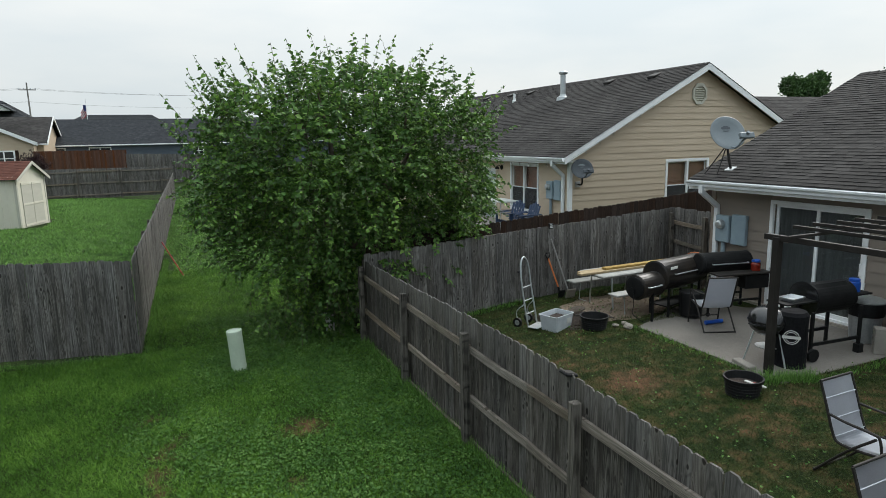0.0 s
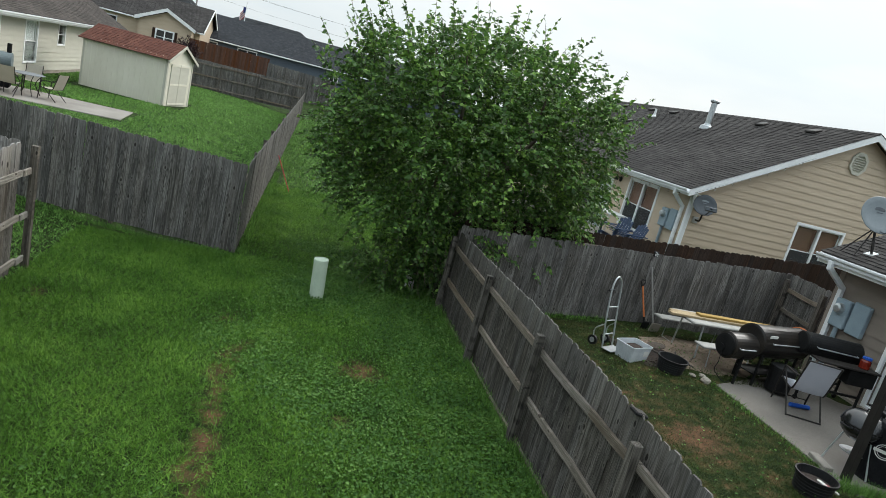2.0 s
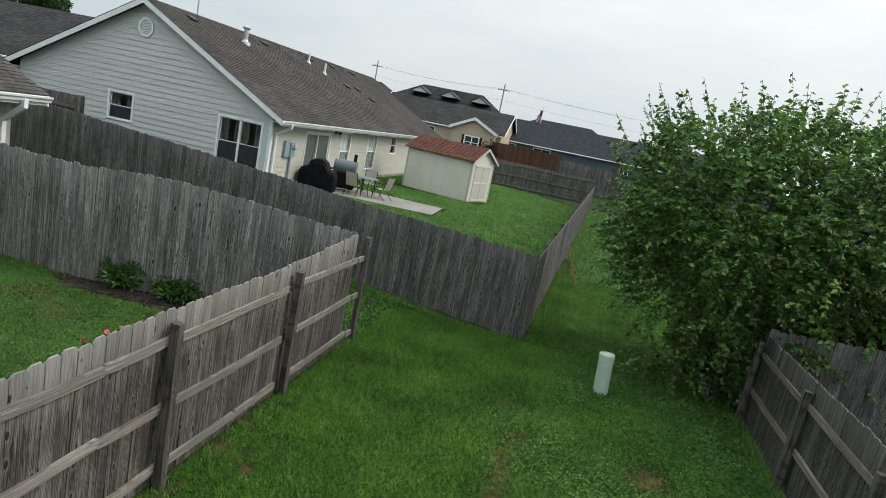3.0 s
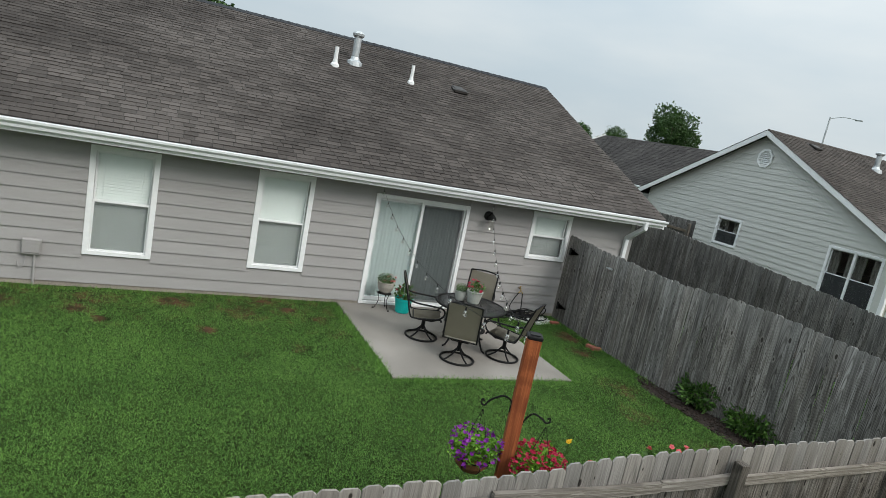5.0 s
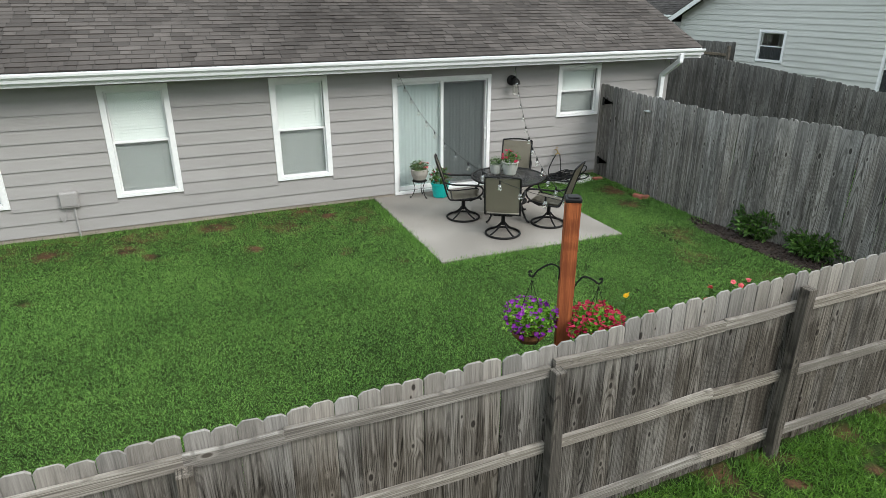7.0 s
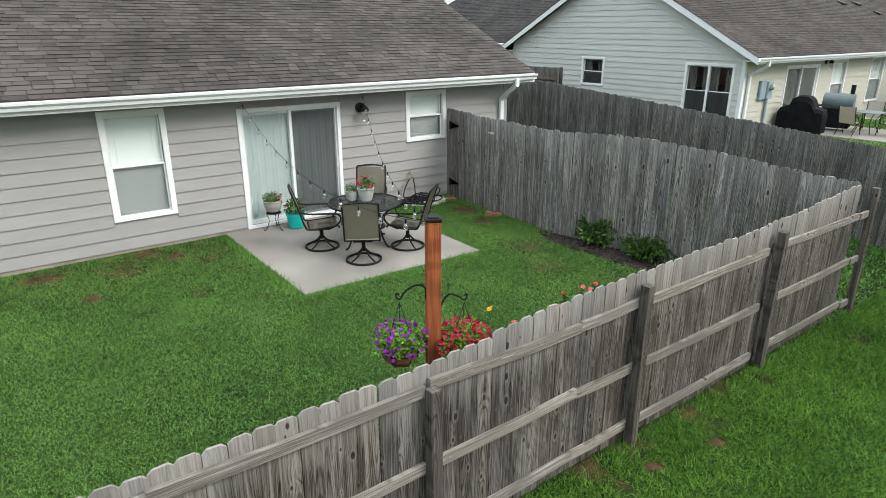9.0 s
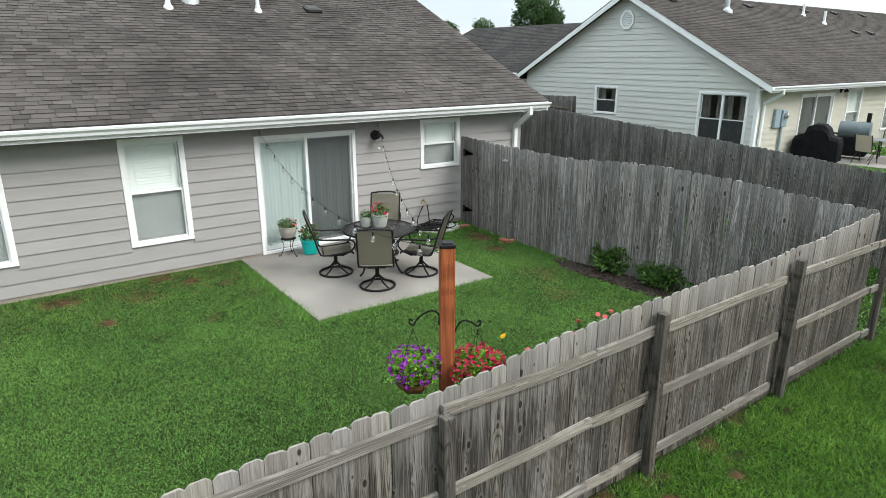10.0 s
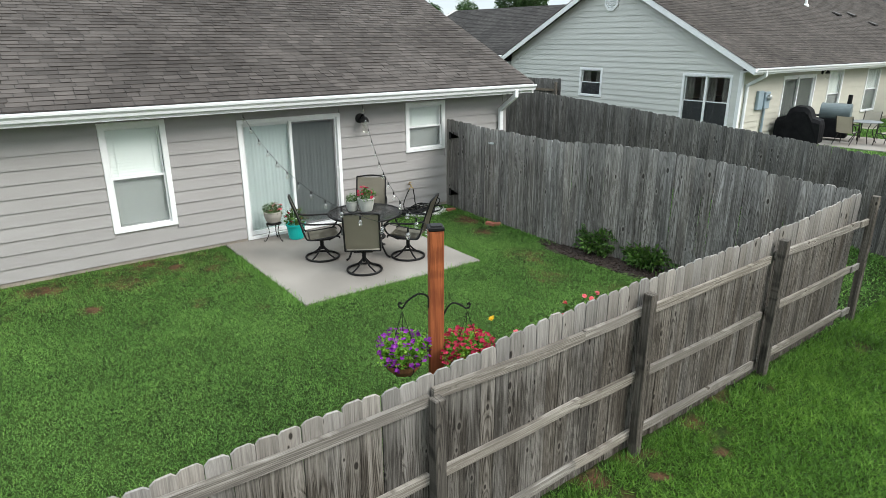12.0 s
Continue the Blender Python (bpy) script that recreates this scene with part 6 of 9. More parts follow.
def potted(name, label, at, pot_mat, pot_profile, plant_r, plant_h, bloom=None, blooms=0, seed=1, leaf=0.05, n=260, bloom_size=0.03):
    rng = np.random.default_rng(seed)
    t = thing(name, label, "potted plant", at)
    part("pot", lathe(nb(), pot_profile, 24), pot_mat, t, smooth=False)
    top = pot_profile[-1][1]
    c, d = ball_points(rng, n, (0, 0, top + plant_h * 0.45), plant_r, plant_h * 0.6, 0.3)
    leaf_mesh("foliage", leaf_quads(rng, c, d + rng.normal(size=d.shape) * 0.6, leaf), "leaf_shrub", t, "fresh green leaves")
    if bloom:
        c, d = ball_points(rng, blooms, (0, 0, top + plant_h * 0.55), plant_r, plant_h * 0.6, 0.85)
        c = c[c[:, 2] > top + plant_h * 0.2]
        tagged(leaf_mesh("flowering_mound", petals(rng, c, bloom_size), bloom, t), "clustered small open blooms", "", "", "stuff")
    return t


POT = [(0.075, 0.0), (0.1, 0.02), (0.125, 0.12), (0.135, 0.2), (0.145, 0.215), (0.14, 0.23), (0.12, 0.225), (0.11, 0.19)]
SMALL = [(0.06, 0.0), (0.08, 0.02), (0.1, 0.1), (0.108, 0.16), (0.112, 0.17), (0.095, 0.165)]
potted("flower_pot", "small grey pot with a green plant on the table", (-9.17, 5.02, 1.137), "pot_grey", SMALL, 0.1, 0.12, seed=2, leaf=0.035, n=160)
potted("flower_pot", "grey pot with red geraniums on the table", (-9.02, 5.2, 1.137), "pot_grey", POT, 0.15, 0.2, "petal_red", 26, seed=3, leaf=0.045, n=170, bloom_size=0.035)
potted("flower_pot", "teal pot with red and white flowers on the patio", (-10.5, 4.57, 0.417), "teal", [(0.12, 0.0), (0.135, 0.02), (0.165, 0.24), (0.18, 0.25), (0.18, 0.285), (0.16, 0.28), (0.15, 0.25)], 0.2, 0.28, "petal_red", 16, seed=4, leaf=0.06, n=260)
potted("flower_pot", "mottled stone pot with a leafy plant on a wire stand", (-10.6, 4.2, 0.75), "pot_stone", [(0.08, 0.0), (0.12, 0.03), (0.155, 0.12), (0.16, 0.2), (0.13, 0.21), (0.12, 0.18)], 0.17, 0.16, "petal_pink", 10, seed=5, leaf=0.045, n=220)
st = thing("plant_stand", "black wire plant stand with curled feet", "plant stand", (-10.6, 4.2, 0.417))
part("top_ring", tube(nb(), [(0.13 * math.cos(a * math.tau / 20), 0.13 * math.sin(a * math.tau / 20), 0.32) for a in range(20)], 0.007, 6, True), "black_metal", st)
part("top_plate", lathe(nb(), [(0.125, 0.315), (0.125, 0.328)], 20), "black_metal", st)
for k in range(3):
    a = k * math.tau / 3 + 0.4
    c, s = math.cos(a), math.sin(a)
    part("leg", tube(nb(), arc([(0.13 * c, 0.13 * s, 0.32), (0.09 * c, 0.09 * s, 0.18), (0.15 * c, 0.15 * s, 0.03), (0.19 * c, 0.19 * s, 0.012), (0.18 * c, 0.18 * s, 0.04)], 4), 0.007, 6), "black_metal", st)


def hanging_basket(at, hook_z, bloom, label, seed, extra=None):
    """Wire basket with a coconut liner, three chains and trailing flowers. at: the rim's centre."""
    rng = np.random.default_rng(seed)
    t = thing("hanging_basket", label, "hanging basket", at)
    r = 0.145
    part("liner", lathe(nb(), [(0.04, -0.125), (0.09, -0.11), (0.13, -0.06), (r, 0.0), (r - 0.015, 0.002), (0.12, -0.03)], 22), "coco", t, "brown coconut fibre liner")
    part("rim", tube(nb(), [(1.02 * r * math.cos(a * math.tau / 24), 1.02 * r * math.sin(a * math.tau / 24), 0) for a in range(24)], 0.006, 6, True), "black_metal", t)
    for k in range(6):
        a = k * math.tau / 6
        c, s = math.cos(a), math.sin(a)
        part("wire", tube(nb(), arc([(1.02 * r * c, 1.02 * r * s, 0), (0.137 * c, 0.137 * s, -0.06), (0.095 * c, 0.095 * s, -0.113), (0.03 * c, 0.03 * s, -0.132)], 3), 0.003, 5), "black_metal", t)
    for k in range(3):
        a = k * math.tau / 3 + 0.5
        part("chain", rod(nb(), (r * math.cos(a), r * math.sin(a), 0), (0, 0, hook_z - at[2]), 0.0026, seg=6), "black_metal", t)
    c, d = ball_points(rng, 2200, (0, 0, 0.08), 0.215, 0.13, 0.35)
    c = c[c[:, 2] > 0.015]
    leaf_mesh("foliage", leaf_quads(rng, c, rng.normal(size=c.shape) + np.array([0, 0, 0.4]), 0.032), "leaf_lime", t, "bright green leaves")
    c, d = ball_points(rng, 230 if extra is None else 380, (0, 0, 0.085), 0.225, 0.14, 0.9)
    c = c[c[:, 2] > 0.0]
    tagged(leaf_mesh("flowering_mound", petals(rng, c, 0.0205), bloom, t), "clustered small open blooms", "", "", "stuff")
    if extra:
        c, d = ball_points(rng, 1, (0, 0, 0.17), 0.08, 0.08, 0.9)
        tagged(leaf_mesh("yellow_bloom", petals(rng, c, 0.03), extra, t), "scattered yellow blooms", "", "", "stuff")
    return t


hp = thing("garden_post", "orange-stained square timber post with a black cap", "post", (-3.72, 2.73, 0.03), -28)
part("shaft", boxed((-0.055, -0.055, -0.05), (0.055, 0.055, 2.5), 0.006), "cedar", hp)
cp = nb()
box(cp, (-0.06, -0.06, 2.5), (0.06, 0.06, 2.53), 0.007)
box(cp, (-0.042, -0.042, 2.53), (0.042, 0.042, 2.54), 0.005)
part("cap", cp, "black_metal", hp, "black metal post cap")
for s, z0, z1, reach in ((-1, 1.88, 1.905, 0.255), (1, 1.73, 1.865, 0.235)):
    pts = arc([(0, s * 0.058, z0), (0, s * 0.062, z0 + 0.09), (0, s * (0.06 + 0.35 * (reach - 0.06)), z1 + (0.095 if s < 0 else 0.04)), (0, s * (reach - 0.04), z1 + (0.045 if s < 0 else 0.02)), (0, s * reach, z1 - 0.01), (0, s * (reach + 0.028), z1 + 0.005), (0, s * (reach + 0.024), z1 + 0.035), (0, s * (reach + 0.006), z1 + 0.022)], 5)
    part("plant_hook", tube(nb(), pts, 0.0075), "black_metal", hp, "curled black iron plant hook")
hanging_basket((-3.84, 2.5, 1.495), 1.895, "petal_purple", "hanging basket of purple petunias in a coconut liner", 21)
hanging_basket((-3.606, 2.945, 1.465), 1.86, "petal_red", "hanging basket of crimson flowers in a coconut liner", 22, "petal_yellow")



def shrub(at, r, h, label, seed, n=900, material="leaf_shrub", leaf=0.09):
    rng = np.random.default_rng(seed)
    t = thing("shrub", label, "shrub", at)
    st = nb()
    for k in range(9):
        a = rng.uniform(0, math.tau)
        tube(st, arc([(0.03 * math.cos(a), 0.03 * math.sin(a), 0), (0.3 * r * math.cos(a), 0.3 * r * math.sin(a), 0.5 * h), (0.75 * r * math.cos(a), 0.75 * r * math.sin(a), 0.85 * h)], 3), 0.008, 5)
    part("stems", st, "bark", t)
    c, d = ball_points(rng, n, (0, 0, h * 0.55), r, h * 0.5, 0.45)
    leaf_mesh("foliage", leaf_quads(rng, c, d * 0.9 + rng.normal(size=d.shape) * 0.45 + np.array([0, 0, 0.3]), leaf, wide=0.2), material, t)
    return t


shrub((-6.78, 8.6, 0.28), 0.48, 0.52, "leafy green peony shrub in mulch", 31, 2600, leaf=0.1)
shrub((-5.95, 8.85, 0.24), 0.52, 0.44, "spreading green peony shrub in mulch", 32, 2800, leaf=0.1)
shrub((-5.2, 9.0, 0.2), 0.22, 0.3, "small green shrub in mulch", 33, 350)
shrub((-8.2, 51.2, 0.9), 1.05, 2.4, "dark purple-leaved shrub by the fence", 34, 2600, "leaf_purple", 0.16)


def zinnia(at, h, bloom, seed):
    rng = np.random.default_rng(seed)
    t = thing("zinnia", "tall garden flower with a round bloom behind the fence", "flower", at, group="flowers behind the fence")
    lean = rng.normal(size=2) * 0.06
    part("stem", tube(nb(), arc([(0, 0, 0), (lean[0] * 0.4, lean[1] * 0.4, h * 0.5), (lean[0], lean[1], h)], 4), 0.006, 5), "leaf_shrub", t)
    n = 26
    z = rng.uniform(0.15, 0.92, n)
    c = np.stack([lean[0] * z, lean[1] * z, z * h], 1)
    a = rng.uniform(0, math.tau, n)
    leaf_mesh("leaves", leaf_quads(rng, c, np.stack([np.cos(a), np.sin(a), np.full(n, 0.35)], 1), 0.08), "leaf_shrub", t)
    cs = np.repeat(np.array([[lean[0], lean[1], h]]), 4, 0) + rng.normal(size=(4, 3)) * 0.004
    cs[:, 2] += np.arange(4) * 0.007
    leaf_mesh("bloom", petals(rng, cs, 0.032), bloom, t)
    return t


zr = random.Random(5)
for k in range(14):
    y = zr.uniform(5.6, 6.6)
    zinnia((-4.92 + zr.uniform(-0.22, 0.22), y, 0.13), zr.uniform(0.38, 0.58), zr.choice(["petal_pink", "petal_pink", "petal_red"]), 100 + k)
for k, (y, h) in enumerate(((4.05, 0.93), (4.35, 0.6), (4.6, 0.7))):
    zinnia((-4.6, y, 0.13), h, "petal_yellow" if k == 0 else "petal_pink", 140 + k)

# ---------------------------------------------------------------- patio set of the grey house


def mesh_metal():
    m, n, l, b = nodes_of("black_expanded_metal")
    b.inputs["Base Color"].default_value = (0.02, 0.02, 0.02, 1)
    b.inputs["Roughness"].default_value = 0.45
    t = n.new("ShaderNodeBsdfTransparent")
    mx = n.new("ShaderNodeMixShader")
    mx.inputs["Fac"].default_value = 0.62
    l.new(t.outputs["BSDF"], mx.inputs[1])
    l.new(b.outputs["BSDF"], mx.inputs[2])
    l.new(mx.outputs["Shader"], n["Material Output"].inputs["Surface"])
    return m


M["mesh_metal"] = mesh_metal()
tb = thing("patio_table", "round black metal mesh patio table", "table", (-9.0, 5.16, 0.417))
part("rim", tube(nb(), [(0.6 * math.cos(a * math.tau / 48), 0.6 * math.sin(a * math.tau / 48), 0.7) for a in range(48)], 0.018, 8, True), "black_metal", tb)
part("tabletop", lathe(nb(), [(0.6, 0.7), (0.6, 0.708), (0.3, 0.712), (0.02, 0.712)], 48), "mesh_metal", tb, "black expanded metal mesh top")
for rr in (0.2, 0.4):
    part("ring", tube(nb(), [(rr * math.cos(a * math.tau / 36), rr * math.sin(a * math.tau / 36), 0.695) for a in range(36)], 0.008, 6, True), "black_metal", tb)
for k in range(4):
    a = k * math.tau / 4 + 0.35
    c, s = math.cos(a), math.sin(a)
    part("leg", tube(nb(), arc([(0.55 * c, 0.55 * s, 0.69), (0.36 * c, 0.36 * s, 0.5), (0.3 * c, 0.3 * s, 0.3), (0.42 * c, 0.42 * s, 0.06), (0.5 * c, 0.5 * s, 0.015)], 5), 0.016), "black_metal", tb)
part("lower_ring", tube(nb(), [(0.3 * math.cos(a * math.tau / 30), 0.3 * math.sin(a * math.tau / 30), 0.3) for a in range(30)], 0.009, 6, True), "black_metal", tb)


def sling_surface(curve, half, thick=0.012):
    bm = nb()
    rows = [[bm.verts.new((s * half, p[1], p[2] - (0.012 if abs(s) < 0.9 else 0))) for s in (-1, -0.5, 0, 0.5, 1)] for p in curve]
    for a, b in zip(rows, rows[1:]):
        for i in range(4):
            bm.faces.new((a[i], a[i + 1], b[i + 1], b[i]))
    bmesh.ops.solidify(bm, geom=bm.faces[:], thickness=thick)
    return bm


def swivel_chair(at, turn):
    """Faces +y: ring base, spokes, post, sling seat and back, looped arms."""
    t = thing("patio_chair", "black metal swivel chair with an olive sling seat", "chair", at, turn, "chairs round the patio table")
    part("base_ring", tube(nb(), [(0.27 * math.cos(a * math.tau / 36), 0.27 * math.sin(a * math.tau / 36), 0.018) for a in range(36)], 0.018, 8, True), "black_metal", t)
    for k in range(4):
        a = k * math.tau / 4 + math.pi / 4
        c, s = math.cos(a), math.sin(a)
        part("spoke", tube(nb(), arc([(0.27 * c, 0.27 * s, 0.02), (0.13 * c, 0.13 * s, 0.09), (0.03 * c, 0.03 * s, 0.19)], 4), 0.014), "black_metal", t)
    part("post", rod(nb(), (0, 0, 0.15), (0, 0, 0.34), 0.032), "black_metal", t)
    part("swivel_plate", boxed((-0.15, -0.13, 0.33), (0.15, 0.13, 0.365), 0.01), "black_metal", t)
    curve = arc([(0, 0.27, 0.39), (0, 0.24, 0.425), (0, 0.0, 0.4), (0, -0.2, 0.39), (0, -0.27, 0.45), (0, -0.36, 0.75), (0, -0.46, 1.03)], 4)
    for s in (-1, 1):
        part("side_rail", tube(nb(), [(s * 0.265, p[1], p[2]) for p in curve], 0.014), "black_metal", t)
        arm = arc([(s * 0.265, -0.35, 0.7), (s * 0.3, -0.2, 0.66), (s * 0.315, 0.1, 0.65), (s * 0.31, 0.25, 0.63), (s * 0.3, 0.3, 0.55), (s * 0.28, 0.24, 0.45), (s * 0.2, 0.1, 0.355)], 4)
        part("armrest", tube(nb(), arm, 0.015), "black_metal", t)
    part("crossbar", rod(nb(), (-0.265, -0.2, 0.385), (0.265, -0.2, 0.385), 0.012), "black_metal", t)
    top = arc([(-0.265, -0.46, 1.03), (0, -0.475, 1.055), (0.265, -0.46, 1.03)], 5)
    part("top_rail", tube(nb(), top, 0.014), "black_metal", t)
    seat = [p for p in curve if p[1] > -0.24 and p[2] < 0.45]
    back = [p for p in curve if p[2] >= 0.43 and p[1] < -0.2]
    part("seat", sling_surface(seat, 0.258), "sling", t, "olive-grey woven sling")
    part("backrest", sling_surface(back, 0.258), "sling", t, "olive-grey woven sling")
    return t


def aim(x, y, tx, ty):
    """Turn, in degrees, that points +y of a thing at (x, y) towards (tx, ty)."""
    return math.degrees(math.atan2(-(tx - x), ty - y))


swivel = swivel_chair((-8.28, 4.7, 0.417), aim(-8.28, 4.7, -9.0, 5.16))
for x, y, tx, ty in ((-9.24, 4.46, -8.95, 5.2), (-8.42, 5.62, -9.1, 5.05), (-9.72, 5.66, -9.0, 5.1)):
    copy_thing(swivel, pose(x, y, 0.417, 0, 0, aim(x, y, tx, ty)))

tp = thing("wall_faucet", "small brass garden faucet on grey siding", "faucet", (-10.87, 7.3, 0.98))
part("spout", tube(nb(), arc([(-0.03, 0, 0), (0.05, 0, 0.005), (0.085, 0, -0.01), (0.095, 0, -0.05)], 4), 0.012, 8), "brass", tp)
part("valve", rod(nb(), (0.05, 0, 0), (0.05, 0, 0.045), 0.008), "brass", tp)
part("handle", lathe(nb(), [(0.008, 0.045), (0.026, 0.047), (0.026, 0.055), (0.008, 0.057)], 12, (0.05, 0, 0)), "brass", tp)
part("splitter", tube(nb(), arc([(0.095, -0.05, -0.09), (0.095, -0.03, -0.06), (0.095, 0.03, -0.06), (0.095, 0.05, -0.09)], 4), 0.011, 8), "brass", tp)


def loose_loops(rng, start, n, reach):
    """A hose dropped in uneven loops: ring after ring, each one shifted, some standing up."""
    pts, c = list(start), Vector((0.28, 0.05, 0))
    for k in range(n):
        r, tilt, a0 = rng.uniform(0.12, 0.24), rng.uniform(0, 0.5), rng.uniform(0, math.tau)
        c = Vector((rng.uniform(0.16, 0.42), rng.uniform(-reach, reach), 0.014 + 0.012 * (k % 4)))
        for j in range(7):
            a = a0 + j * math.tau / 8
            pts.append(c + Vector((0.8 * r * math.cos(a), r * math.sin(a), r * tilt * (1 + math.sin(a + a0)))))
    return pts


hr = thing("garden_hose", "black garden hose in loose loops below the faucet", "garden hose", (-10.87, 7.3, 0.43))
hose_rng = random.Random(5)
part("hose", tube(nb(), arc(loose_loops(hose_rng, [(0.095, -0.05, 0.46), (0.1, -0.12, 0.36), (0.13, -0.22, 0.18), (0.2, -0.2, 0.04)], 7, 0.3), 4), 0.0115, 7), "black_plastic", hr, smooth=True)
part("hose", tube(nb(), arc(loose_loops(hose_rng, [(0.095, 0.05, 0.46), (0.12, 0.06, 0.3), (0.2, 0.04, 0.1), (0.26, 0.1, 0.03)], 6, 0.42), 4), 0.0115, 7), "black_plastic", hr, smooth=True)
part("hose", tube(nb(), arc([(0.2, 0.3, 0.02), (0.2, 0.42, 0.1), (0.2, 0.56, 0.2), (0.2, 0.66, 0.17), (0.2, 0.62, 0.08), (0.24, 0.46, 0.03), (0.3, 0.3, 0.02)], 5), 0.0115, 7), "black_plastic", hr, smooth=True)
part("hose", tube(nb(), arc([(0.2, -0.3, 0.02), (0.2, -0.42, 0.09), (0.2, -0.54, 0.15), (0.22, -0.58, 0.06), (0.26, -0.42, 0.02), (0.3, -0.2, 0.02)], 5), 0.0115, 7), "black_plastic", hr, smooth=True)
for x, y, tr in ((-10.35, 8.02, 80), (-8.95, 8.05, 75), (-9.05, 8.0, 20)):
    bm = boxed((-0.1, -0.05, 0), (0.1, 0.05, 0.085), 0.012)
    b = part("brick", bm, "brick", None)
    b.matrix_basis = pose(x, y, 0.37, 0, 0, tr)
    tagged(b, "red garden brick lying by the gate", "brick", "bricks by the gate")
# gate fittings on the side fence
for z in (0.75, 1.95):
    g = thing("strap_hinge", "black T-shaped strap hinge fixed on grey gate boards", "strap hinge", (-10.55, 8.2, z))
    bm = nb()
    vs = [bm.verts.new(p) for p in ((0, -0.03, 0.06), (0, -0.03, -0.06), (0.26, -0.03, -0.008), (0.26, -0.03, 0.008))]
    bm.faces.new(vs)
    bmesh.ops.solidify(bm, geom=bm.faces[:], thickness=0.006)
    part("strap", bm, "black_metal", g)
    part("leaf", boxed((-0.06, -0.04, -0.08), (0.0, -0.03, 0.08), 0.002), "black_metal", g)
gl = thing("gate_latch", "galvanised gate latch on grey boards", "latch", (-9.25, 8.2, 1.95))
part("plate", boxed((-0.06, -0.045, -0.02), (0.06, -0.03, 0.02), 0.003), "metal", gl)
part("bolt", rod(nb(), (-0.1, -0.05, 0), (0.06, -0.05, 0), 0.01), "metal", gl)

# ---------------------------------------------------------------- grass lane


def standpipe(x, y, h, r, material, label):
    t = thing("standpipe", label, "pipe", (x, y, 0.0))
    # it leans a little
    t.rotation_euler = (0, radians(-3.5), 0)
    part("pipe", lathe(nb(), [(r, -0.1), (r, h - 0.07), (r * 0.98, h - 0.06)], 28), material, t, smooth=False)
    part("cap", lathe(nb(), [(r * 1.03, h - 0.07), (r * 1.04, h - 0.012), (r * 0.98, h), (r * 0.86, h + 0.004), (r * 0.8, h - 0.012)], 28), material, t, "slightly wider cap")
    return t


standpipe(1.09, 10.52, 0.72, 0.125, "pvc", "pale green plastic standpipe with a cap in the grass")
standpipe(3.02, 11.9, 0.42, 0.09, "pvc_white", "white plastic standpipe under the tree")
os_ = thing("marker_stake", "leaning orange marker stake by the fence", "stake", (0.05, 19.4, 0.0))
part("rod", rod(nb(), (0.4, -0.1, -0.02), (-0.12, 0.6, 0.95), 0.014), "red_plastic", os_)

# ---------------------------------------------------------------- yard of the taupe house


def sling_chair(at, turn, label):
    """Stackable garden chair, faces +y: tube frame, padded sling, flat arms."""
    t = thing("garden_chair", label, "chair", at, turn, "grey garden chairs")
    curve = arc([(0, 0.3, 0.4), (0, 0.24, 0.43), (0, 0.0, 0.4), (0, -0.2, 0.4), (0, -0.27, 0.48), (0, -0.36, 0.75), (0, -0.44, 0.98)], 4)
    for s in (-1, 1):
        part("side_rail", tube(nb(), [(s * 0.25, p[1], p[2]) for p in curve], 0.014), "dark_frame", t)
        part("front_leg", tube(nb(), arc([(s * 0.27, 0.28, 0.0), (s * 0.275, 0.24, 0.3), (s * 0.28, 0.2, 0.6), (s * 0.28, 0.12, 0.645), (s * 0.275, -0.15, 0.655), (s * 0.255, -0.33, 0.67)], 4), 0.014), "dark_frame", t)
        part("back_leg", tube(nb(), arc([(s * 0.275, 0.16, 0.6), (s * 0.272, -0.1, 0.36), (s * 0.27, -0.42, 0.0)], 4), 0.014), "dark_frame", t)
    part("crossbar", rod(nb(), (-0.26, 0.27, 0.12), (0.26, 0.27, 0.12), 0.01), "dark_frame", t)
    part("crossbar", rod(nb(), (-0.27, -0.42, 0.014), (0.27, -0.42, 0.014), 0.013), "dark_frame", t)
    part("crossbar", rod(nb(), (-0.25, -0.44, 0.98), (0.25, -0.44, 0.98), 0.013), "dark_frame", t)
    n = len(curve)
    part("seat", sling_surface([p for p in curve if p[1] > -0.235 and p[2] < 0.47], 0.245, 0.02), "sling_grey", t, "silver-grey padded sling")
    back = [p for p in curve if p[2] >= 0.4 and p[1] < -0.19]
    part("backrest", sling_surface(back, 0.245, 0.022), "sling_grey", t, "silver-grey padded sling")
    for f in (0.3, 0.55, 0.8):
        p = back[int(f * (len(back) - 1))]
        part("seam", rod(nb(), (-0.24, p[1] + 0.004, p[2]), (0.24, p[1] + 0.004, p[2]), 0.006, seg=6), "sling_grey", t)
    return t


c0 = sling_chair((8.93, 7.73, 0.427), aim(0, 0, 0.39, 0.92), "grey padded garden chair with a dark frame")
copy_thing(c0, pose(6.49, 3.33, 0.33, 0, 0, aim(0, 0, 0.03, -1.0)))
copy_thing(c0, pose(5.3, 2.2, 0.23, 0, 0, aim(0, 0, 0.03, -1.0)))


